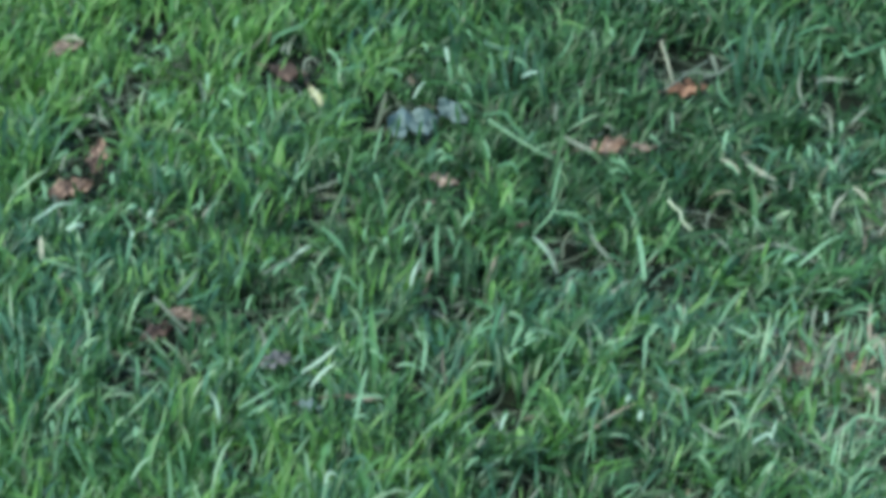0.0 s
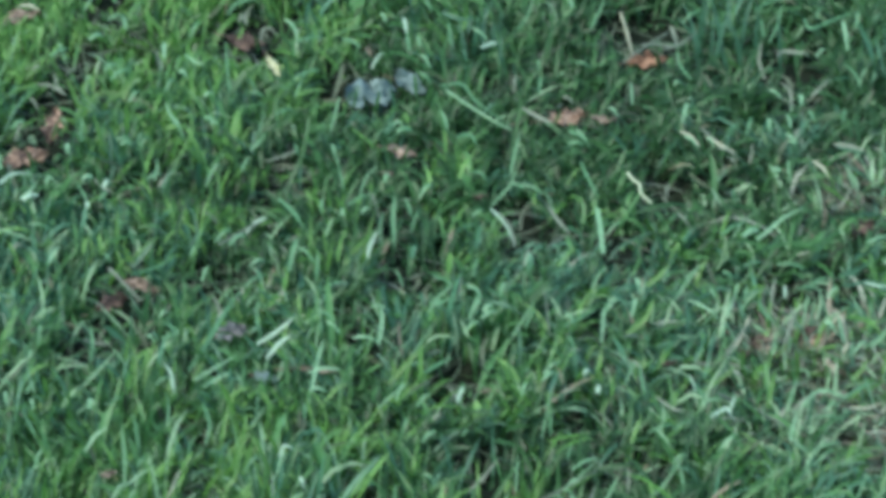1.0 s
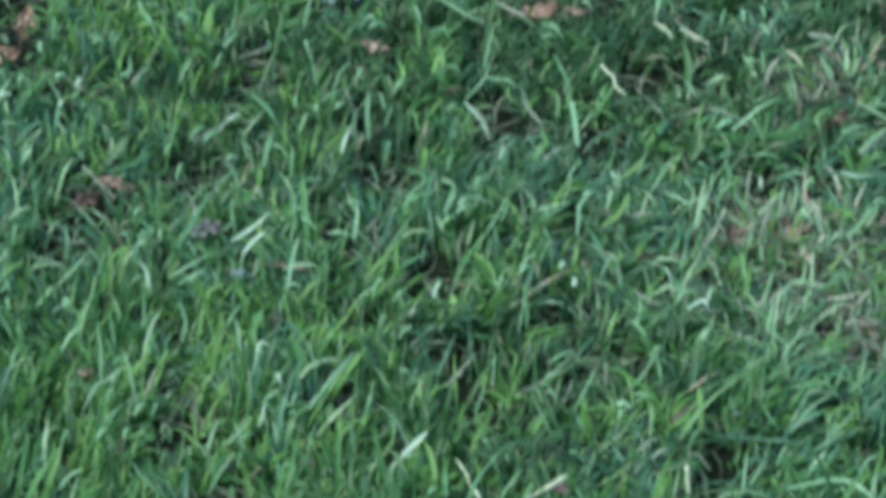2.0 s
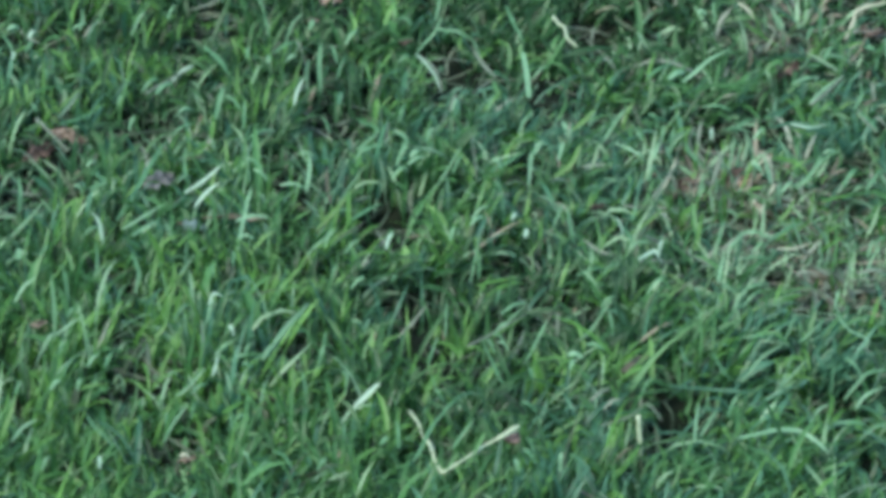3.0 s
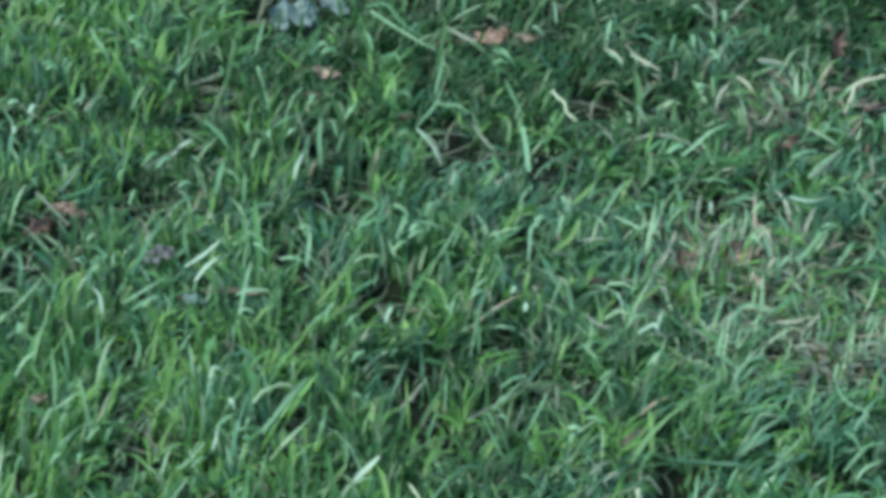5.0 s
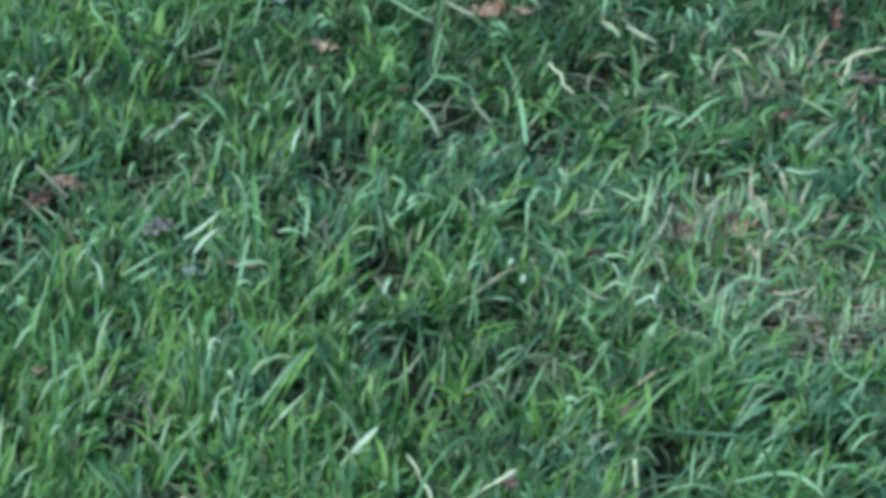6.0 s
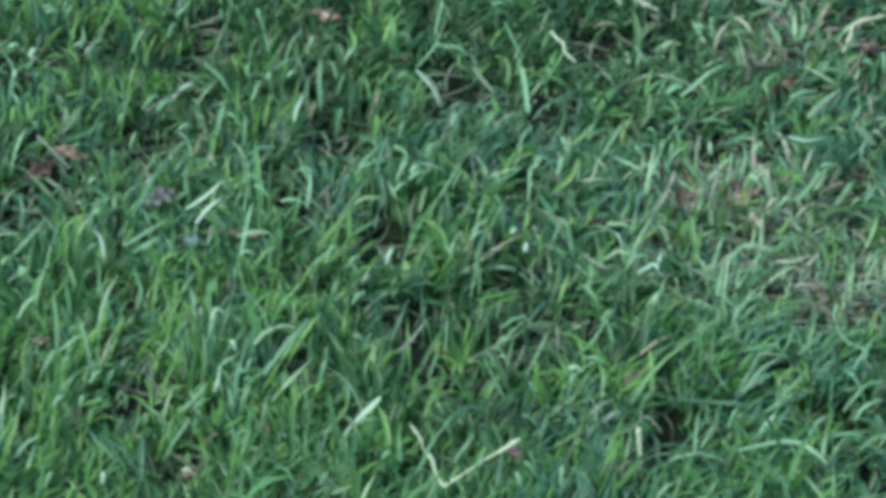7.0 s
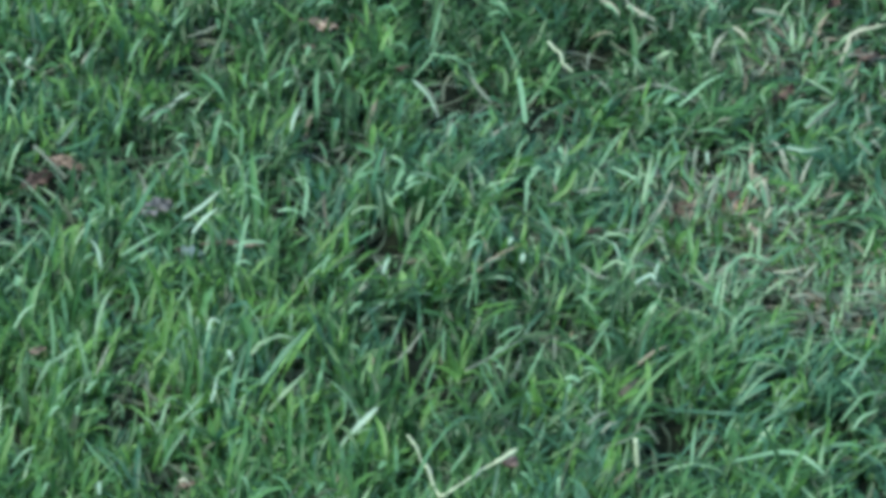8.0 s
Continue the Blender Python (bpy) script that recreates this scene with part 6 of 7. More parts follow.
lawn_blade([(-0.093, 3.253, 0.029), (-0.087, 3.262, 0.039)], 0.0017, grass_soft)
lawn_blade([(-0.077, 3.354, 0.028), (-0.075, 3.361, 0.036)], 0.0025, grass_yellow)
lawn_blade([(-0.021, 3.319, 0.030), (-0.023, 3.328, 0.039)], 0.0025, grass_soft)
lawn_blade([(-0.064, 3.319, 0.038), (-0.052, 3.311, 0.036)], 0.0021, grass_soft)
lawn_blade([(-0.013, 3.295, 0.039), (-0.007, 3.289, 0.032)], 0.0017, grass_soft)
lawn_blade([(-0.011, 3.384, 0.035), (-0.007, 3.378, 0.029)], 0.0018, grass_soft)
lawn_blade([(-0.014, 3.319, 0.033), (-0.016, 3.324, 0.038)], 0.0017, grass_soft)
lawn_blade([(-0.104, 3.212, 0.037), (-0.093, 3.217, 0.038)], 0.0021, grass_soft)
lawn_blade([(-0.089, 3.164, 0.034), (-0.091, 3.168, 0.039)], 0.0020, grass_soft)
lawn_blade([(-0.021, 3.219, 0.028), (-0.023, 3.224, 0.033)], 0.0017, grass_yellow)
lawn_blade([(-0.014, 3.268, 0.039), (-0.006, 3.264, 0.033)], 0.0017, grass_soft)
lawn_blade([(-0.061, 3.382, 0.039), (-0.053, 3.381, 0.039)], 0.0018, grass_soft)
lawn_blade([(-0.040, 3.353, 0.040), (-0.036, 3.349, 0.036)], 0.0021, grass_soft)
lawn_blade([(0.017, 3.350, 0.028), (0.019, 3.359, 0.037)], 0.0025, grass_blue)
lawn_blade([(0.006, 3.342, 0.023), (0.004, 3.354, 0.035)], 0.0021, grass_soft)
lawn_blade([(0.020, 3.337, 0.037), (0.030, 3.332, 0.031)], 0.0018, grass_soft)
lawn_blade([(0.052, 3.401, 0.033), (0.067, 3.392, 0.031)], 0.0015, grass_yellow)
lawn_blade([(0.062, 3.264, 0.026), (0.063, 3.272, 0.035)], 0.0021, grass_soft)
lawn_blade([(0.062, 3.283, 0.035), (0.061, 3.287, 0.040)], 0.0017, grass_soft)
lawn_blade([(0.079, 3.190, 0.038), (0.092, 3.179, 0.035)], 0.0020, grass_soft)
lawn_blade([(0.004, 3.213, 0.027), (0.000, 3.221, 0.036)], 0.0024, grass_soft)
lawn_blade([(0.003, 3.192, 0.022), (0.002, 3.201, 0.033)], 0.0024, grass_yellow)
lawn_blade([(0.086, 3.286, 0.038), (0.094, 3.283, 0.037)], 0.0017, grass_soft)
lawn_blade([(0.016, 3.303, 0.031), (0.013, 3.307, 0.036)], 0.0017, grass_blue)
lawn_blade([(0.192, 3.386, 0.025), (0.198, 3.397, 0.036)], 0.0025, grass_blue)
lawn_blade([(0.156, 3.359, 0.032), (0.168, 3.365, 0.038)], 0.0021, grass_soft)
lawn_blade([(0.208, 3.347, 0.028), (0.207, 3.356, 0.037)], 0.0021, grass_soft)
lawn_blade([(0.269, 3.359, 0.028), (0.271, 3.368, 0.037)], 0.0018, grass_soft)
lawn_blade([(0.243, 3.362, 0.034), (0.247, 3.367, 0.040)], 0.0018, grass_soft)
lawn_blade([(0.207, 3.248, 0.039), (0.215, 3.244, 0.034)], 0.0021, grass_soft)
lawn_blade([(0.191, 3.207, 0.027), (0.195, 3.215, 0.036)], 0.0021, grass_soft)
lawn_blade([(0.252, 3.220, 0.031), (0.254, 3.225, 0.037)], 0.0024, grass_soft)
lawn_blade([(0.230, 3.218, 0.039), (0.234, 3.214, 0.034)], 0.0017, grass_soft)
lawn_blade([(0.147, 3.256, 0.038), (0.152, 3.258, 0.038)], 0.0021, grass_soft)
lawn_blade([(-0.249, 3.064, 0.036), (-0.236, 3.061, 0.035)], 0.0020, grass_soft)
lawn_blade([(-0.242, 3.118, 0.036), (-0.238, 3.120, 0.040)], 0.0020, grass_soft)
lawn_blade([(-0.235, 2.930, 0.025), (-0.233, 2.938, 0.037)], 0.0016, grass_soft)
lawn_blade([(-0.239, 2.906, 0.029), (-0.236, 2.910, 0.036)], 0.0019, grass_soft)
lawn_blade([(-0.237, 2.860, 0.035), (-0.232, 2.862, 0.038)], 0.0022, grass_soft)
lawn_blade([(-0.252, 2.868, 0.039), (-0.244, 2.865, 0.034)], 0.0016, grass_soft)
lawn_blade([(-0.228, 2.788, 0.026), (-0.223, 2.794, 0.037)], 0.0022, grass_soft)
lawn_blade([(-0.249, 2.830, 0.029), (-0.253, 2.834, 0.036)], 0.0025, grass_blue)
lawn_blade([(0.055, 3.033, 0.035), (0.059, 3.036, 0.036)], 0.0016, grass_soft)
lawn_blade([(0.019, 3.015, 0.029), (0.022, 3.022, 0.038)], 0.0013, grass_soft)
lawn_blade([(0.016, 2.983, 0.040), (0.025, 2.979, 0.034)], 0.0016, grass_soft)
lawn_blade([(0.035, 2.981, 0.034), (0.038, 2.984, 0.039)], 0.0019, grass_soft)
lawn_blade([(0.017, 2.959, 0.031), (0.024, 2.965, 0.040)], 0.0019, grass_soft)
lawn_blade([(0.072, 3.034, 0.026), (0.081, 3.040, 0.035)], 0.0016, grass_yellow)
lawn_blade([(0.097, 2.961, 0.033), (0.100, 2.965, 0.039)], 0.0016, grass_soft)
lawn_blade([(0.041, 3.012, 0.027), (0.038, 3.016, 0.033)], 0.0026, grass_blue)
lawn_blade([(-0.003, 2.969, 0.034), (0.011, 2.974, 0.035)], 0.0016, grass_soft)
lawn_blade([(0.021, 3.017, 0.027), (0.023, 3.024, 0.037)], 0.0016, grass_soft)
lawn_blade([(0.014, 2.941, 0.031), (0.023, 2.945, 0.037)], 0.0016, grass_soft)
lawn_blade([(0.050, 2.951, 0.029), (0.056, 2.957, 0.038)], 0.0016, grass_soft)
lawn_blade([(0.072, 3.025, 0.031), (0.077, 3.031, 0.039)], 0.0016, grass_soft)
lawn_blade([(-0.025, 2.862, 0.030), (-0.020, 2.868, 0.039)], 0.0016, grass_soft)
lawn_blade([(0.047, 2.865, 0.032), (0.050, 2.869, 0.039)], 0.0019, grass_soft)
lawn_blade([(0.063, 2.837, 0.022), (0.064, 2.845, 0.036)], 0.0015, grass_soft)
lawn_blade([(0.061, 2.815, 0.031), (0.074, 2.819, 0.032), (0.086, 2.821, 0.033)], 0.0015, grass_yellow)
lawn_blade([(0.074, 2.776, 0.035), (0.089, 2.784, 0.038)], 0.0015, grass_soft)
lawn_blade([(-0.072, 2.905, 0.028), (-0.069, 2.912, 0.039)], 0.0013, grass_soft)
lawn_blade([(-0.025, 2.747, 0.027), (-0.024, 2.753, 0.038)], 0.0013, grass_soft)
lawn_blade([(0.070, 2.739, 0.032), (0.065, 2.742, 0.039)], 0.0013, grass_soft)
lawn_blade([(0.076, 2.746, 0.033), (0.069, 2.749, 0.038)], 0.0013, grass_soft)
lawn_blade([(0.043, 2.775, 0.021), (0.044, 2.785, 0.040)], 0.0013, grass_soft)
lawn_blade([(0.061, 2.781, 0.026), (0.060, 2.784, 0.032)], 0.0013, grass_mid)
lawn_blade([(0.078, 2.907, 0.029), (0.078, 2.913, 0.039)], 0.0013, grass_soft)
lawn_blade([(-0.041, 2.961, 0.037), (-0.031, 2.959, 0.037)], 0.0013, grass_soft)
lawn_blade([(-0.061, 2.950, 0.033), (-0.073, 2.954, 0.039)], 0.0013, grass_soft)
lawn_blade([(-0.056, 2.836, 0.027), (-0.054, 2.841, 0.035)], 0.0013, grass_yellow)
lawn_blade([(-0.038, 2.873, 0.023), (-0.035, 2.878, 0.032)], 0.0013, grass_mid)
lawn_blade([(0.019, 2.857, 0.028), (0.022, 2.860, 0.032)], 0.0013, grass_yellow)
lawn_blade([(-0.007, 2.843, 0.035), (0.008, 2.846, 0.035)], 0.0013, grass_yellow)
lawn_blade([(0.026, 2.845, 0.032), (0.033, 2.842, 0.026)], 0.0013, grass_yellow)
lawn_blade([(-0.010, 2.809, 0.033), (-0.002, 2.812, 0.039)], 0.0019, grass_soft)
lawn_blade([(0.013, 2.814, 0.034), (0.017, 2.816, 0.037)], 0.0015, grass_soft)
lawn_blade([(0.058, 2.844, 0.014), (0.061, 2.852, 0.026), (0.064, 2.861, 0.038)], 0.0016, grass_soft)
lawn_blade([(0.072, 2.774, 0.023), (0.079, 2.778, 0.030), (0.088, 2.782, 0.037)], 0.0015, grass_soft)
lawn_blade([(0.041, 2.704, 0.022), (0.039, 2.705, 0.024), (0.034, 2.711, 0.035)], 0.0012, grass_soft)
lawn_blade([(0.092, 2.871, 0.018), (0.099, 2.876, 0.026), (0.100, 2.880, 0.034)], 0.0015, grass_yellow)
lawn_blade([(0.123, 2.779, 0.017), (0.133, 2.787, 0.031), (0.138, 2.790, 0.036)], 0.0013, grass_soft)
lawn_blade([(0.070, 2.755, 0.035), (0.078, 2.758, 0.040)], 0.0013, grass_soft)
lawn_blade([(0.118, 2.815, 0.037), (0.136, 2.820, 0.039)], 0.0013, grass_soft)
lawn_blade([(-0.013, 2.707, 0.024), (-0.012, 2.712, 0.033), (-0.015, 2.713, 0.036)], 0.0012, grass_soft)
lawn_blade([(0.177, 2.967, 0.031), (0.182, 2.971, 0.037)], 0.0013, grass_soft)
lawn_blade([(0.189, 2.992, 0.019), (0.190, 2.998, 0.029), (0.193, 3.001, 0.033)], 0.0015, grass_yellow)
lawn_blade([(0.211, 2.992, 0.035), (0.220, 2.993, 0.035), (0.229, 2.989, 0.034)], 0.0013, grass_soft)
lawn_blade([(0.264, 2.951, 0.031), (0.268, 2.954, 0.035), (0.276, 2.957, 0.039)], 0.0020, grass_soft)
lawn_blade([(0.247, 2.930, 0.029), (0.256, 2.933, 0.033), (0.262, 2.935, 0.037)], 0.0013, grass_soft)
lawn_blade([(0.293, 2.931, 0.030), (0.302, 2.936, 0.038)], 0.0013, grass_soft)
lawn_blade([(0.210, 2.862, 0.030), (0.217, 2.866, 0.036)], 0.0013, grass_soft)
lawn_blade([(0.230, 2.860, 0.035), (0.217, 2.866, 0.037)], 0.0013, grass_soft)
lawn_blade([(0.264, 2.910, 0.031), (0.275, 2.914, 0.032), (0.282, 2.915, 0.033)], 0.0013, grass_yellow)
lawn_blade([(0.285, 2.842, 0.020), (0.288, 2.847, 0.028), (0.294, 2.851, 0.036)], 0.0013, grass_soft)
lawn_blade([(0.290, 2.854, 0.031), (0.296, 2.858, 0.037)], 0.0013, grass_soft)
lawn_blade([(0.283, 2.917, 0.034), (0.290, 2.921, 0.035)], 0.0013, grass_soft)
lawn_blade([(0.265, 2.930, 0.032), (0.270, 2.932, 0.036)], 0.0013, grass_yellow)
lawn_blade([(0.056, 2.620, 0.039), (0.059, 2.622, 0.044), (0.062, 2.625, 0.050)], 0.0021, grass_mid)
lawn_blade([(0.045, 2.626, 0.039), (0.049, 2.628, 0.045), (0.056, 2.632, 0.053)], 0.0018, grass_soft)
lawn_blade([(0.041, 2.598, 0.042), (0.044, 2.600, 0.047), (0.047, 2.602, 0.051)], 0.0017, grass_mid)
lawn_blade([(0.089, 2.613, 0.037), (0.082, 2.617, 0.044)], 0.0018, grass_soft)
lawn_blade([(0.016, 2.639, 0.031), (0.015, 2.646, 0.045)], 0.0018, grass_soft)
joined_blades()

lone_blade(-0.056, 3.269, 0.014, 0.016, 2, 79, 0.0024, grass_mid, "green grass blade standing over a fallen leaf")
lone_blade(-0.042, 3.264, 0.014, 0.016, -27, 78, 0.0024, grass_mid, "green grass blade standing over a fallen leaf")
lone_blade(-0.030, 3.269, 0.014, 0.016, 178, 80, 0.0024, grass_blue, "green grass blade standing over a fallen leaf")
lone_blade(-0.016, 3.284, 0.014, 0.016, 112, 77, 0.0024, grass_mid, "green grass blade standing over a fallen leaf")
lone_blade(-0.009, 3.281, 0.014, 0.016, -54, 77, 0.0024, grass_mid, "green grass blade standing over a fallen leaf")
lone_blade(-0.047, 3.261, 0.014, 0.017, -110, 67, 0.0024, grass_deep, "green grass blade standing over a fallen leaf")
lone_blade(0.140, 3.328, 0.014, 0.018, -114, 62, 0.0024, grass_mid, "green grass blade standing over a fallen leaf")
lone_blade(0.072, 3.248, 0.014, 0.018, -75, 63, 0.0024, grass_mid, "green grass blade standing over a fallen leaf")
lone_blade(0.092, 3.249, 0.014, 0.020, -105, 52, 0.0024, grass_deep, "green grass blade standing over a fallen leaf")
lone_blade(-0.245, 3.222, 0.014, 0.017, -46, 70, 0.0024, grass_mid, "green grass blade standing over a fallen leaf")
lone_blade(-0.255, 3.179, 0.014, 0.017, -115, 74, 0.0024, grass_mid, "green grass blade standing over a fallen leaf")
lone_blade(-0.119, 3.347, 0.014, 0.017, -116, 70, 0.0024, grass_mid, "green grass blade standing over a fallen leaf")
lone_blade(-0.023, 3.194, 0.014, 0.018, -75, 62, 0.0024, grass_mid, "green grass blade standing over a fallen leaf")


def forked_stem():
    """A pale forked weed stem lying in the grass, with a brown bud at its end."""
    thing = tagged(new("forked_stem"), "pale dry forked weed stem with a brown bud, lying in grass", "stem")
    keep_in_view(FORK_A, 0.07)
    keep_in_view(FORK_B, 0.07)
    long = smooth_line(FORK_A, 7)
    part("stem", strip(long, 0.0025, 0.0024, lambda s: (0.55 + 0.5 * s) * (0.78 + 0.34 * math.sin(13 * s)), 6, 0.28, 3), pale_stem, thing)
    branch = smooth_line(FORK_B, 7)
    part("side_stem", strip(branch, 0.0030, 0.0026, lambda s: (0.85 + 0.1 * s) * (0.78 + 0.34 * math.sin(15 * s + 1)), 6, 0.28, 4), pale_stem, thing)
    bm = bmesh.new()
    bmesh.ops.create_icosphere(bm, subdivisions=2, radius=0.0042)
    for v in bm.verts:
        v.co = Vector((v.co.x * 1.2, v.co.y * 1.3, v.co.z * 0.45)) + Vector(FORK_B[-1]) + Vector((-0.003, 0.0, -0.007)) + v.co * 0.6 * noise.noise(v.co * 420)
    part("bud", bm, leaf_brown, thing, "small dull brown withered bud")
    return thing


FORK_A = [(0.022, 2.680, 0.030), (0.027, 2.661, 0.033), (0.029, 2.655, 0.029), (0.033, 2.639, 0.033), (0.035, 2.626, 0.032), (0.039, 2.618, 0.028)]
FORK_B = [(0.039, 2.618, 0.028), (0.047, 2.621, 0.032), (0.057, 2.630, 0.034), (0.062, 2.641, 0.031), (0.072, 2.643, 0.036), (0.081, 2.650, 0.038)]
forked_stem()

grass_clump(-0.063, 3.051, 12, 0.058, 0.012, 60, 14, grass_yellow, "tuft of bright yellow-green grass blades")
grass_clump(-0.111, 2.816, 14, 0.062, 0.012, 50, 16, grass_yellow, "tuft of bright yellow-green grass blades")
grass_clump(-0.076, 2.688, 9, 0.045, 0.012, 30, 28, grass_yellow, "tuft of bright yellow-green grass blades")
grass_clump(0.204, 2.780, 12, 0.045, 0.012, 20, 38, grass_yellow, "tuft of bright yellow-green grass blades")
grass_clump(0.143, 2.744, 10, 0.046, 0.012, 35, 35, grass_yellow, "tuft of bright yellow-green grass blades")
grass_clump(0.136, 2.930, 9, 0.040, 0.012, 40, 30, grass_yellow, "tuft of bright yellow-green grass blades")
grass_clump(-0.174, 2.910, 9, 0.050, 0.012, 90, 14, grass_yellow, "tuft of bright yellow-green grass blades")
grass_clump(-0.017, 2.920, 9, 0.048, 0.012, 50, 22, grass_yellow, "tuft of bright yellow-green grass blades")
grass_clump(-0.202, 3.066, 8, 0.050, 0.012, 80, 14, grass_yellow, "tuft of bright yellow-green grass blades")
grass_clump(-0.001, 2.788, 12, 0.055, 0.012, 70, 18, grass_mid, "tuft of upright green grass blades")
grass_clump(-0.168, 2.652, 12, 0.060, 0.012, 60, 16, grass_yellow, "tuft of bright yellow-green grass blades")
grass_clump(0.059, 2.646, 10, 0.055, 0.012, 60, 16, grass_mid, "tuft of upright green grass blades")
grass_clump(-0.055, 2.679, 10, 0.055, 0.012, 45, 20, grass_mid, "tuft of upright green grass blades")
grass_clump(-0.211, 3.286, 10, 0.050, 0.012, 60, 25, grass_yellow, "tuft of bright yellow-green grass blades")
grass_clump(-0.079, 3.360, 10, 0.050, 0.012, 150, 28, grass_yellow, "tuft of bright yellow-green grass blades")
grass_clump(-0.167, 3.377, 10, 0.050, 0.012, 80, 20, grass_yellow, "tuft of bright yellow-green grass blades")
grass_clump(-0.201, 3.202, 10, 0.050, 0.012, 20, 25, grass_yellow, "tuft of bright yellow-green grass blades")
grass_clump(-0.278, 3.318, 9, 0.050, 0.012, 60, 25, grass_yellow, "tuft of bright yellow-green grass blades")
grass_clump(0.024, 3.360, 10, 0.060, 0.012, 80, 12, grass_blue, "tuft of upright blue-green grass blades")
grass_clump(0.186, 3.368, 12, 0.065, 0.012, 85, 10, grass_blue, "tuft of upright blue-green grass blades")
grass_clump(-0.241, 2.963, 9, 0.045, 0.012, 60, 30, grass_pale, "tuft of pale grass blades")
grass_clump(-0.005, 3.183, 9, 0.045, 0.012, 40, 30, grass_yellow, "tuft of bright yellow-green grass blades")
grass_clump(0.239, 2.782, 12, 0.050, 0.012, 25, 36, grass_mid, "tuft of leaning green grass blades")
grass_clump(0.267, 2.899, 12, 0.050, 0.012, 20, 42, grass_yellow, "tuft of bright yellow-green grass blades")
grass_clump(0.145, 2.836, 12, 0.045, 0.012, 10, 45, grass_pale, "tuft of flattened pale grass blades")
grass_clump(0.177, 2.822, 12, 0.045, 0.012, 0, 48, grass_pale, "tuft of flattened pale grass blades")
grass_clump(0.107, 2.958, 10, 0.045, 0.012, 40, 25, grass_mid, "tuft of green grass blades")


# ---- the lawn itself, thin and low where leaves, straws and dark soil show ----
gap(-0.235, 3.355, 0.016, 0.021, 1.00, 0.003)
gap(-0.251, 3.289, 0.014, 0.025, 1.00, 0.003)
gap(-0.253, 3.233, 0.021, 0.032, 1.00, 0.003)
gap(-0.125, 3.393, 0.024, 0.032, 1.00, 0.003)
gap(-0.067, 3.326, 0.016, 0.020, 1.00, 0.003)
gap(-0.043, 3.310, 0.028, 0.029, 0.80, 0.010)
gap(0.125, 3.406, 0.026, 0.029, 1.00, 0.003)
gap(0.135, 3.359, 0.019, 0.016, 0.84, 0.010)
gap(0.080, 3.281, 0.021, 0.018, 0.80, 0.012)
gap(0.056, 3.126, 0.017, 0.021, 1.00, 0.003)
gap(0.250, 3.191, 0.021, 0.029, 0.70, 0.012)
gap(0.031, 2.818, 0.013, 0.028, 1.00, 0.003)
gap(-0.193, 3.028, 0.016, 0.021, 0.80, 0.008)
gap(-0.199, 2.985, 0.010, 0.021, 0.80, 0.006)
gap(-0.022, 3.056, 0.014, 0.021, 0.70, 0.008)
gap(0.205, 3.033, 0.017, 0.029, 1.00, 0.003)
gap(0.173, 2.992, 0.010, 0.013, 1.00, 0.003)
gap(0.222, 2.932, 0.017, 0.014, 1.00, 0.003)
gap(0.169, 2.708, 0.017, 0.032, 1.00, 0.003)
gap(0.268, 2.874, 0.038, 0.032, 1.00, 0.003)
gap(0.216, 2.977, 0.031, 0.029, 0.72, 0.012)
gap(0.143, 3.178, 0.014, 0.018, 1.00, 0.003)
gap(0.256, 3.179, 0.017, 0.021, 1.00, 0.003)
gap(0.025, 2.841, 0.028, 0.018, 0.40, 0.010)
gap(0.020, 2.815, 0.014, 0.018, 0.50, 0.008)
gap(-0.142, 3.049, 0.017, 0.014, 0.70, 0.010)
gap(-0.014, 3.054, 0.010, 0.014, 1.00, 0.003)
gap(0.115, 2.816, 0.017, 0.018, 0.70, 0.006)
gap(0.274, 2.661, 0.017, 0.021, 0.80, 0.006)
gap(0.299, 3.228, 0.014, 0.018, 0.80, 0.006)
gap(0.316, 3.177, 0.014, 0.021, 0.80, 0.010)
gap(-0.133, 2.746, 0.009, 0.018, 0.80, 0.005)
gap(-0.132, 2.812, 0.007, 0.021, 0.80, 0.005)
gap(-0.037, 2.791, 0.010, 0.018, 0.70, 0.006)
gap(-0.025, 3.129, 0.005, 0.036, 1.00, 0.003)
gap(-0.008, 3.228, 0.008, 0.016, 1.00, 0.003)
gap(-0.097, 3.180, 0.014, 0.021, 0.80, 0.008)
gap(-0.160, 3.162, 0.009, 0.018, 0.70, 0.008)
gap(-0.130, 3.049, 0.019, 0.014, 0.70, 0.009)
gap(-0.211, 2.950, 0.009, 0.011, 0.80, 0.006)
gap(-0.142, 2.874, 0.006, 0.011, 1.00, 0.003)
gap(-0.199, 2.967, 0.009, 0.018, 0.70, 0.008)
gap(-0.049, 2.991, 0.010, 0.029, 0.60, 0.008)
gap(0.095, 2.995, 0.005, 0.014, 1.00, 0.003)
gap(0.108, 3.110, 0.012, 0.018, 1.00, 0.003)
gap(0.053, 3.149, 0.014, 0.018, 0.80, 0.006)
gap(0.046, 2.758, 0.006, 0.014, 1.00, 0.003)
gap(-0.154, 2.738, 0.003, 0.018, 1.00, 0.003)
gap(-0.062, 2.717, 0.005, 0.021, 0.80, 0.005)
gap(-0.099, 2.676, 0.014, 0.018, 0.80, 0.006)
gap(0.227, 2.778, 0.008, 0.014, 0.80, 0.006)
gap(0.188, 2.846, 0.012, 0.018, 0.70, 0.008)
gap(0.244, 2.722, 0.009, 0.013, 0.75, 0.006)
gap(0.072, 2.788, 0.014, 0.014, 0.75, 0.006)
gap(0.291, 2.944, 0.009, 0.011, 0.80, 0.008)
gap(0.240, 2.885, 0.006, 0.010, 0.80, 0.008)
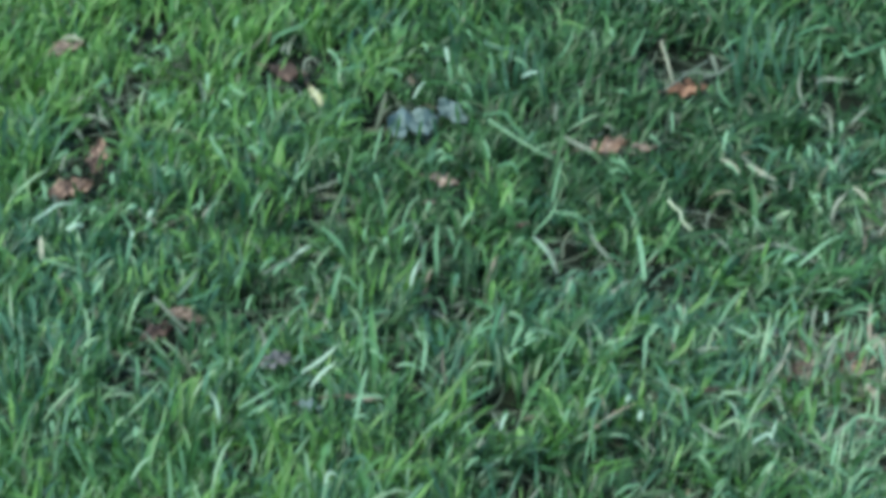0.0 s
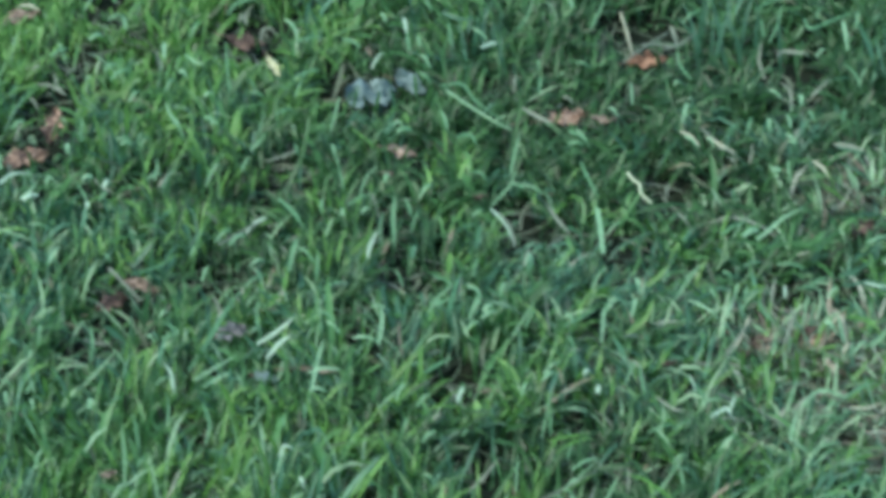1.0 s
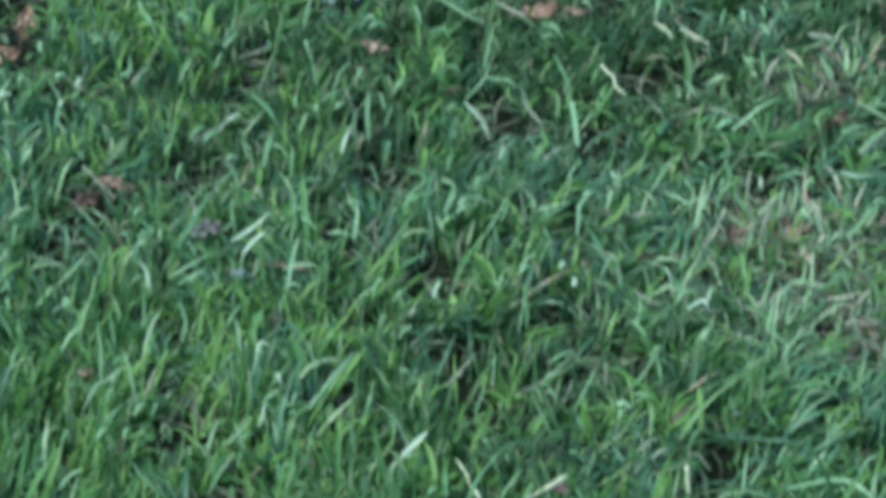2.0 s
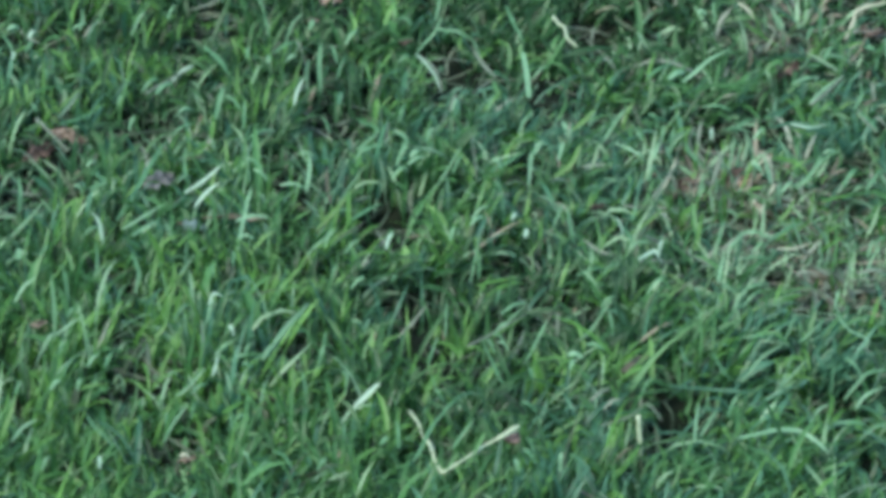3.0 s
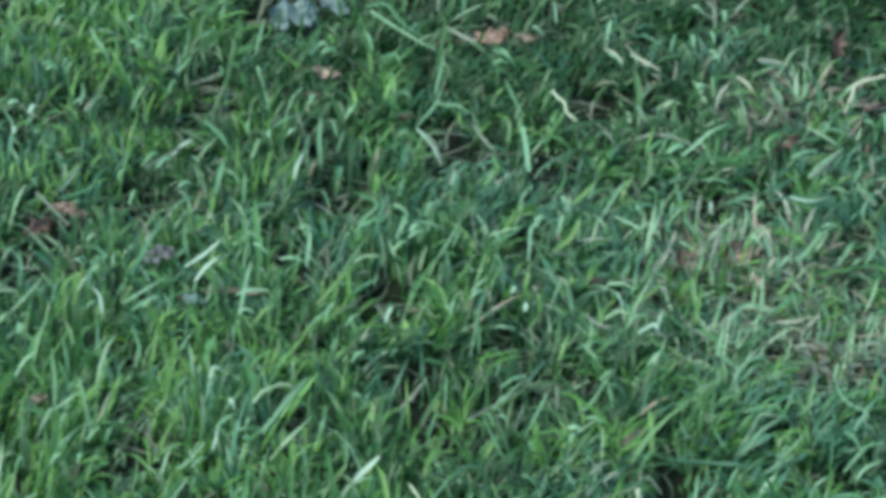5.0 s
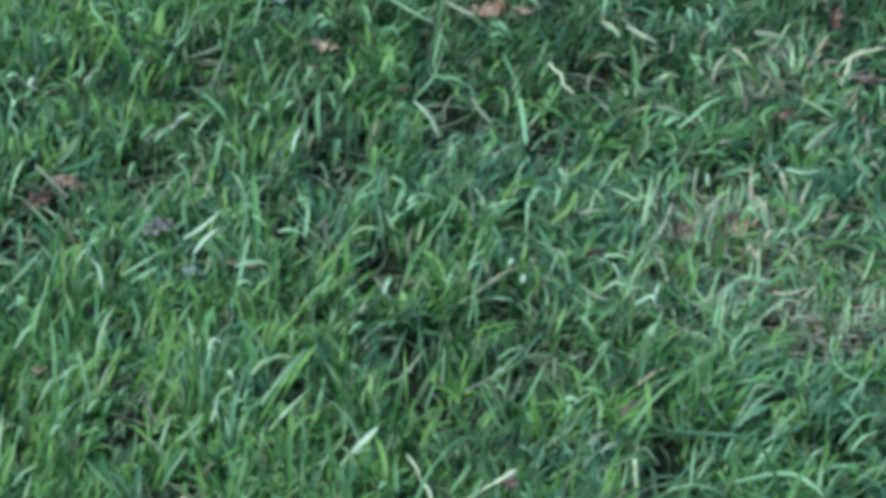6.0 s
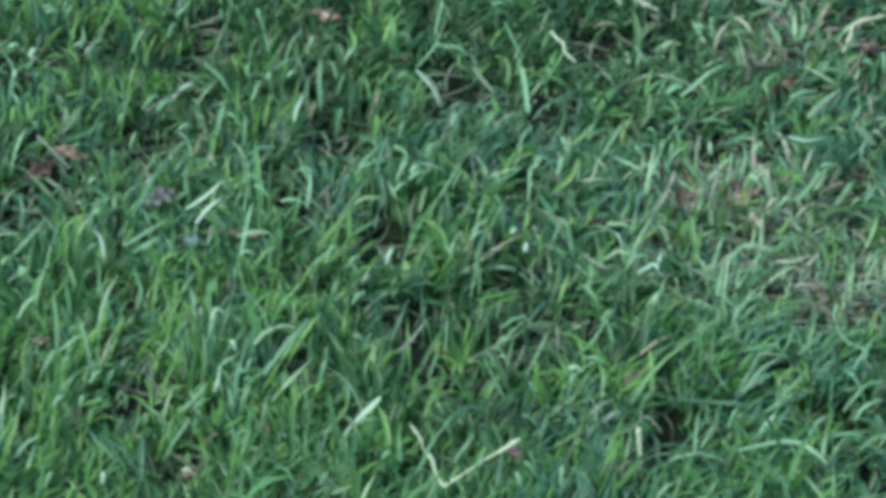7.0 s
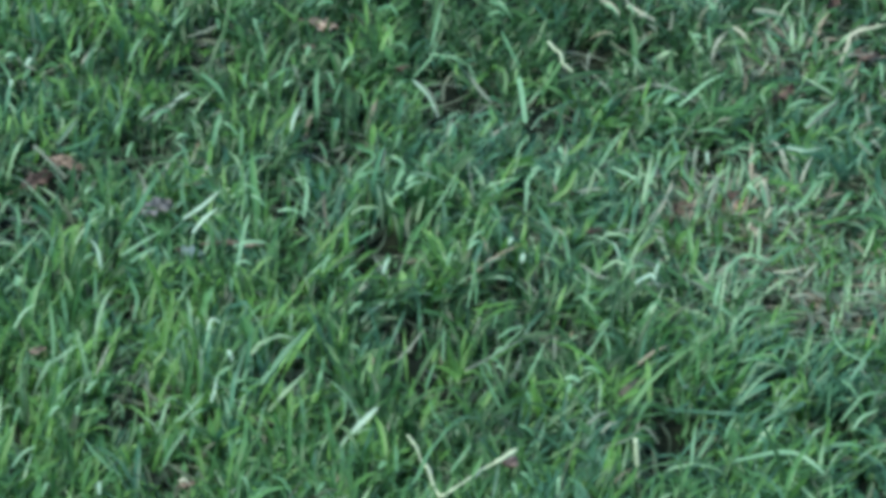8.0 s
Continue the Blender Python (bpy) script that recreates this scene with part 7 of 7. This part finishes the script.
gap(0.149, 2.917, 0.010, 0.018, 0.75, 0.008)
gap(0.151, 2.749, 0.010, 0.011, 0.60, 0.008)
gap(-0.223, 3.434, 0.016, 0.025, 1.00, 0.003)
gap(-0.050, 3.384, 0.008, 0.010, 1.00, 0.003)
gap(-0.197, 3.374, 0.004, 0.018, 0.80, 0.006)
gap(-0.208, 3.362, 0.006, 0.010, 0.80, 0.006)
gap(-0.157, 3.383, 0.009, 0.025, 0.70, 0.008)
gap(-0.106, 3.405, 0.010, 0.014, 0.80, 0.006)
gap(0.228, 3.347, 0.019, 0.025, 1.00, 0.003)
gap(0.153, 3.406, 0.016, 0.018, 1.00, 0.003)
gap(0.247, 3.402, 0.010, 0.011, 0.80, 0.008)
gap(-0.194, 3.345, 0.004, 0.018, 0.80, 0.006)
gap(0.011, 2.942, 0.019, 0.029, 1.00, 0.003)
gap(0.093, 2.991, 0.006, 0.018, 0.80, 0.006)
gap(0.099, 2.943, 0.008, 0.011, 0.80, 0.006)
gap(0.110, 3.062, 0.012, 0.014, 0.70, 0.008)
gap(-0.250, 3.333, 0.006, 0.009, 1.00, 0.003)
gap(-0.132, 3.422, 0.005, 0.009, 1.00, 0.003)
gap(0.108, 3.412, 0.009, 0.011, 1.00, 0.003)
gap(0.216, 3.407, 0.003, 0.011, 1.00, 0.003)
gap(0.222, 3.332, 0.008, 0.009, 1.00, 0.003)
gap(0.029, 3.322, 0.003, 0.009, 1.00, 0.003)
gap(0.174, 3.343, 0.003, 0.009, 1.00, 0.003)
gap(0.109, 3.281, 0.004, 0.009, 1.00, 0.003)
gap(0.246, 3.306, 0.005, 0.009, 1.00, 0.003)
gap(-0.218, 3.173, 0.004, 0.009, 1.00, 0.003)
gap(-0.201, 3.165, 0.003, 0.009, 1.00, 0.003)
gap(-0.188, 3.168, 0.003, 0.009, 1.00, 0.003)
gap(-0.110, 3.163, 0.003, 0.009, 1.00, 0.003)
gap(-0.141, 3.033, 0.005, 0.010, 1.00, 0.003)
gap(-0.202, 3.057, 0.004, 0.016, 1.00, 0.003)
gap(-0.171, 2.961, 0.003, 0.009, 1.00, 0.003)
gap(-0.036, 3.057, 0.005, 0.009, 1.00, 0.003)
gap(0.072, 3.120, 0.006, 0.009, 1.00, 0.003)
gap(0.115, 3.097, 0.006, 0.009, 1.00, 0.003)
gap(0.248, 3.216, 0.004, 0.009, 1.00, 0.003)
gap(0.292, 3.170, 0.004, 0.009, 1.00, 0.003)
gap(0.226, 3.065, 0.004, 0.009, 1.00, 0.003)
gap(0.232, 3.047, 0.005, 0.009, 1.00, 0.003)
gap(0.289, 2.992, 0.005, 0.009, 1.00, 0.003)
gap(0.205, 2.935, 0.004, 0.009, 1.00, 0.003)
gap(0.257, 2.923, 0.004, 0.009, 1.00, 0.003)
gap(-0.039, 2.961, 0.008, 0.009, 1.00, 0.003)
gap(-0.020, 2.780, 0.003, 0.009, 1.00, 0.003)
gap(-0.108, 2.759, 0.007, 0.009, 1.00, 0.003)
gap(0.021, 2.785, 0.009, 0.009, 1.00, 0.003)
gap(0.091, 2.805, 0.007, 0.009, 1.00, 0.003)
gap(0.217, 2.746, 0.003, 0.009, 1.00, 0.003)
gap(0.229, 2.712, 0.005, 0.009, 1.00, 0.003)
gap(0.266, 2.702, 0.005, 0.009, 1.00, 0.003)
gap(0.074, 2.864, 0.011, 0.009, 1.00, 0.003)
gap(0.207, 3.036, 0.007, 0.012, 1.00, 0.003)
gap(0.243, 3.036, 0.010, 0.008, 1.00, 0.003)
gap(0.225, 2.932, 0.010, 0.008, 1.00, 0.003)
gap(0.206, 2.941, 0.006, 0.008, 1.00, 0.003)
gap(0.231, 3.047, 0.004, 0.008, 1.00, 0.003)
gap(0.295, 2.987, 0.005, 0.008, 1.00, 0.003)
gap(0.168, 2.929, 0.004, 0.008, 1.00, 0.003)


def waves(x, y, seed, size):
    """Smooth noise between about -1 and 1, made of a few sine waves."""
    r = np.random.default_rng(seed)
    total = 0
    for _ in range(7):
        a, p, f = r.uniform(0, 6.283), r.uniform(0, 6.283), r.uniform(0.6, 1.6) * 6.283 / size
        total = total + np.sin(f * (np.cos(a) * x + np.sin(a) * y) + p)
    return total / 3.2


# stretches darkened or brightened through grass colour, clump light and shade included: x, y, strength
TONE_DARK = [(0.082, 3.150, 0.22), (0.151, 3.149, 0.22), (0.219, 3.148, 0.39), (-0.122, 3.045, 0.22), (-0.055, 3.044, 0.33), (-0.185, 2.942, 0.33),
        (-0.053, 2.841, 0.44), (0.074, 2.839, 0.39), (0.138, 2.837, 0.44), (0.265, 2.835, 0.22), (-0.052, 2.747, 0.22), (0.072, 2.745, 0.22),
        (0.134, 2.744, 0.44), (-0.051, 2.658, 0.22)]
TONE_BRIGHT = [(0.201, 2.836, 0.24), (-0.114, 2.748, 0.24), (0.196, 2.742, 0.24), (0.130, 2.655, 0.16)]


def sward(x0, x1, y0, y1, spacing, per, size, segs, seed, name, label, reach, edge, inner=None):
    """A stretch of lawn: tufts on a shaken grid, each with blades that share its lean, kind of grass and height."""
    r = np.random.default_rng(seed)
    tx, ty = np.meshgrid(np.arange(x0, x1, spacing), np.arange(y0, y1, spacing))
    tx, ty = tx.ravel() + r.normal(0, spacing * 0.45, tx.size), ty.ravel() + r.normal(0, spacing * 0.45, ty.size)
    chance = 1 / (1 + np.exp((np.hypot(tx, ty - 3.05) - reach) / edge))
    if inner:
        chance = chance * (1 - 1 / (1 + np.exp((np.hypot(tx, ty - 3.05) - inner[0]) / inner[1])))
    keep = r.uniform(0, 1, tx.size) < chance
    tx, ty = tx[keep], ty[keep]
    dense = np.ones(tx.size)
    for x, y, rx, ry, bare in GAPS:
        dense *= 1 - 0.93 * bare * np.exp(-(((tx - x) / rx) ** 2 + ((ty - y) / ry) ** 2) ** 2)
    count = r.poisson(per * dense * (1 + 0.3 * waves(tx, ty, 11, 0.12)).clip(0.3))
    n = count.sum()
    bump = lambda x, y, rx, ry: np.exp(-(((tx - x) / rx) ** 2 + ((ty - y) / ry) ** 2))
    # trodden and bent over to the right of the leaves, upright nearer by
    flat = (0.34 + 0.28 * waves(tx, ty, 21, 0.12) + 0.35 / (1 + np.exp(-(tx - 0.09) / 0.04)) - 0.22 * bump(-0.16, 2.76, 0.2, 0.16)).clip(0, 1)
    heading_t = radians(72) - radians(34) / (1 + np.exp(-(tx - 0.07) / 0.05)) + 1.1 * waves(tx, ty, 31, 0.08) + r.normal(0, 0.9, tx.size)
    tall = 0.88 + 0.4 / (1 + np.exp((ty - 2.95) / 0.06)) + 0.15 * waves(tx, ty, 41, 0.09) + r.normal(0, 0.12, tx.size)
    # the colour shares below also carry lit and shaded areas of the lawn
    yellow = (0.13 + 0.13 * waves(tx, ty, 51, 0.09) + 0.8 * bump(-0.26, 3.42, 0.19, 0.16) + 0.28 * bump(-0.16, 2.74, 0.2, 0.12) - 0.3 * bump(0.17, 3.32, 0.24, 0.18) + sum(k * bump(x, y, 0.035, 0.05) for x, y, k in TONE_BRIGHT)).clip(0, 0.85)
    blue = (0.48 + 0.3 * waves(tx, ty, 61, 0.13) - 0.33 / (1 + np.exp((ty - 2.86) / 0.04)) * (tx < 0.08) - 0.3 / (1 + np.exp(-(ty - 3.2) / 0.04))).clip(0.05, 0.9)
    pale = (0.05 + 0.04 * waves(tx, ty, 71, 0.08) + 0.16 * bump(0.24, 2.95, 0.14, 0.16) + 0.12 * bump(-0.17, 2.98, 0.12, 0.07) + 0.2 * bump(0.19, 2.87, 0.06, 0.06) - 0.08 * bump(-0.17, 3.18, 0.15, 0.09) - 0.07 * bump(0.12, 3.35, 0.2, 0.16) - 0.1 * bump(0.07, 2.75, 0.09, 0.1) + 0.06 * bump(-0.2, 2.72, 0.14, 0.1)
            + 0.22 * bump(0.2, 2.86, 0.04, 0.04) + 0.16 * bump(-0.255, 3.14, 0.05, 0.05) + 0.12 * bump(-0.255, 3.25, 0.05, 0.05) + 0.07 * bump(-0.15, 2.77, 0.08, 0.05) + sum(0.5 * k * bump(x, y, 0.035, 0.05) for x, y, k in TONE_BRIGHT)).clip(0.015, 0.4)
    pick_t = r.uniform(0, 1, tx.size)
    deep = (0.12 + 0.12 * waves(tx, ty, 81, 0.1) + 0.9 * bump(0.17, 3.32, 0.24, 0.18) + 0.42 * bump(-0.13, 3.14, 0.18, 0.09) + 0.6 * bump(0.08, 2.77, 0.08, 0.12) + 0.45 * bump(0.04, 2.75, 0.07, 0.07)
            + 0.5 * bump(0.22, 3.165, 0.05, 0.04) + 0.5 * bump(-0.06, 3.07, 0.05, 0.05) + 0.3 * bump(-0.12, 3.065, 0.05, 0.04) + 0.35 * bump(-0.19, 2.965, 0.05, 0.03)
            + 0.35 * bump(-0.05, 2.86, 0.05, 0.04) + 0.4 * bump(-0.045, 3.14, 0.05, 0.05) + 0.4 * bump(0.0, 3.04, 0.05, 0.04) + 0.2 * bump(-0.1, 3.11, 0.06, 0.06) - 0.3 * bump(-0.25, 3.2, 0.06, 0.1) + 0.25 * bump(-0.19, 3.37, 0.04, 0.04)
            + sum(k * bump(x, y, 0.035, 0.05) for x, y, k in TONE_DARK) - sum(k * bump(x, y, 0.035, 0.05) for x, y, k in TONE_BRIGHT)).clip(0, 0.92)
    kind_t = np.where(pick_t < yellow, 2, np.where(pick_t < yellow + (1 - yellow) * blue, 0, 1))
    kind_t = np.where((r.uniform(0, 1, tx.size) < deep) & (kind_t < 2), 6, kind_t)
    own = lambda a: np.repeat(a, count)
    px, py = own(tx) + r.normal(0, spacing * 0.5, n), own(ty) + r.normal(0, spacing * 0.5, n)
    root = np.stack([px, py, ground_z(px, py) - 0.001], -1)
    length = size * own(tall) * r.lognormal(-0.03, 0.25, n).clip(0.4, 1.5)
    lean = np.abs(r.normal(0.12, 0.16, n)) + own(flat) * r.uniform(0.1, 0.9, n)
    bend = r.uniform(0.1, 1.4, n) + own(flat) * r.uniform(0.0, 1.1, n)
    heading = own(heading_t) + r.normal(0, 0.7, n)
    # most blades that would hide a bare pocket from the camera are dropped
    slope = lean + 0.45 * bend
    clear = np.ones(n, dtype=bool)
    for part_way in (0.55, 0.95):
        tipx, tipz = px + part_way * length * np.sin(slope) * np.cos(heading), part_way * length * np.cos(slope)
        tipy = py + part_way * length * np.sin(slope) * np.sin(heading) + 1.7 * tipz
        for x, y, rx, ry, bare in GAPS:
            if bare >= 0.75:
                clear &= ((tipx - x) / rx) ** 2 + ((tipy - y) / ry) ** 2 > 0.45
    clear |= r.uniform(0, 1, n) < 0.2
    kind = own(kind_t)
    odd = r.uniform(0, 1, n)
    dry = own(0.01 + 0.16 * bump(0.23, 2.94, 0.10, 0.09) + 0.08 * bump(0.25, 3.13, 0.10, 0.09) + 0.04 * bump(-0.14, 3.0, 0.1, 0.06))
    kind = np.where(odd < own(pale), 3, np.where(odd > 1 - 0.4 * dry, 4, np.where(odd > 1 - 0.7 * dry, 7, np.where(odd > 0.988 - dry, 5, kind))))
    width = size * 0.080 * r.lognormal(0, 0.25, n) * np.where(kind == 3, 0.85, 1.0)
    # cut short on the camera's side of leaves, straws and fallen blades, to keep them in view
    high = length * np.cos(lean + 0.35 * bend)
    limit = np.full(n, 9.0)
    for x, y, half, z, front_run in LOWS:
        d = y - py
        near_it = (np.abs(px - x) < half + 0.006) & (d > -0.006) & (d < front_run)
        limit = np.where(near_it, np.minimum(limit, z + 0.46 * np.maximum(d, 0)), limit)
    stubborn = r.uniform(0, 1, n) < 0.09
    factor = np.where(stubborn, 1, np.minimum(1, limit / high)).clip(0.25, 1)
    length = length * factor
    twist, sway = r.normal(0, 0.8, n), r.normal(0, 1.0, n)
    kink, knee = np.where(r.uniform(0, 1, n) < 0.2, r.uniform(0.4, 1.7, n), 0), r.uniform(0.3, 0.8, n)
    root, length, width, lean, bend, heading, twist, sway, kind, kink, knee = [v[clear] for v in (root, length, width, lean, bend, heading, twist, sway, kind, kink, knee)]
    mesh = blade_mesh(name, root, length, width, lean, bend, heading, twist, sway, kind, segs, kink=kink, knee=knee)
    return tagged(new(name, mesh), label, "grass", kind="stuff")


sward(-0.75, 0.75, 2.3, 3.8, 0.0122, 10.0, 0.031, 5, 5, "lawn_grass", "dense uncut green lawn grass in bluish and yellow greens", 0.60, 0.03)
sward(-1.9, 1.9, 1.2, 5.0, 0.023, 7.0, 0.044, 3, 6, "lawn_grass_around", "green lawn grass round the leafy spot", 1.35, 0.12, (0.60, 0.03))
sward(-4.8, 4.8, -1.7, 7.9, 0.058, 7.0, 0.065, 3, 7, "lawn_grass_beyond", "green lawn grass stretching away from the leafy spot", 3.3, 0.4, (1.35, 0.12))


def litter(seed):
    """Old clippings and dead blades lying on the soil."""
    r = np.random.default_rng(seed)
    n = 9500
    x, y = r.normal(0, 0.33, n), r.normal(3.05, 0.38, n)
    keep = np.ones(n)
    for gx, gy, rx, ry, bare in GAPS:
        if bare >= 0.8:
            keep *= 1 - (0.8 if bare > 0.99 else 0.35) * np.exp(-((x - gx) / rx) ** 2 - ((y - gy) / ry) ** 2)
    keep = r.uniform(0, 1, n) < keep
    x, y = x[keep], y[keep]
    n = len(x)
    root = np.stack([x, y, ground_z(x, y) + r.uniform(0.001, 0.006, n)], -1)
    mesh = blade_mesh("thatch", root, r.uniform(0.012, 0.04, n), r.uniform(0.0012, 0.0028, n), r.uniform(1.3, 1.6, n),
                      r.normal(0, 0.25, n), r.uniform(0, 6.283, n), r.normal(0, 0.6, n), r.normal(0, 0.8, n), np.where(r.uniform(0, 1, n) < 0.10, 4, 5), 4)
    return tagged(new("thatch", mesh), "matted dead grass clippings on the soil, coloured dark green like the shaded gaps", "thatch", kind="stuff")


litter(8)


def dry_patch(x, y, rx, ry, count, seed, mix):
    """Bleached dead grass matted over thin soil, with short green blades coming through."""
    r = np.random.default_rng(seed)
    px, py = r.normal(x, rx * 0.6, count), r.normal(y, ry * 0.6, count)
    root = np.stack([px, py, ground_z(px, py) + r.uniform(0.001, 0.012, count)], -1)
    kind = r.choice([4, 5, 7, 3, 2], count, p=mix)
    green = (kind == 2) | (kind == 3)
    mesh = blade_mesh("dry_grass", root, r.uniform(0.012, 0.034, count), r.uniform(0.0015, 0.003, count), np.where(green, r.uniform(0.3, 1.2, count), r.uniform(1.1, 1.6, count)),
                      r.normal(0.1, 0.4, count), r.uniform(0, 6.283, count), r.normal(0, 0.6, count), r.normal(0, 1.0, count), kind, 4)
    return tagged(new("dry_grass", mesh), "patch of matted bleached dead grass over bare soil", "dry grass", kind="stuff")


dry_patch(0.272, 2.872, 0.054, 0.044, 760, 3, (0.26, 0.25, 0.26, 0.16, 0.07))
dry_patch(0.216, 2.962, 0.040, 0.034, 520, 4, (0.16, 0.18, 0.36, 0.18, 0.12))
dry_patch(0.260, 3.155, 0.034, 0.034, 260, 5, (0.14, 0.38, 0.30, 0.13, 0.05))
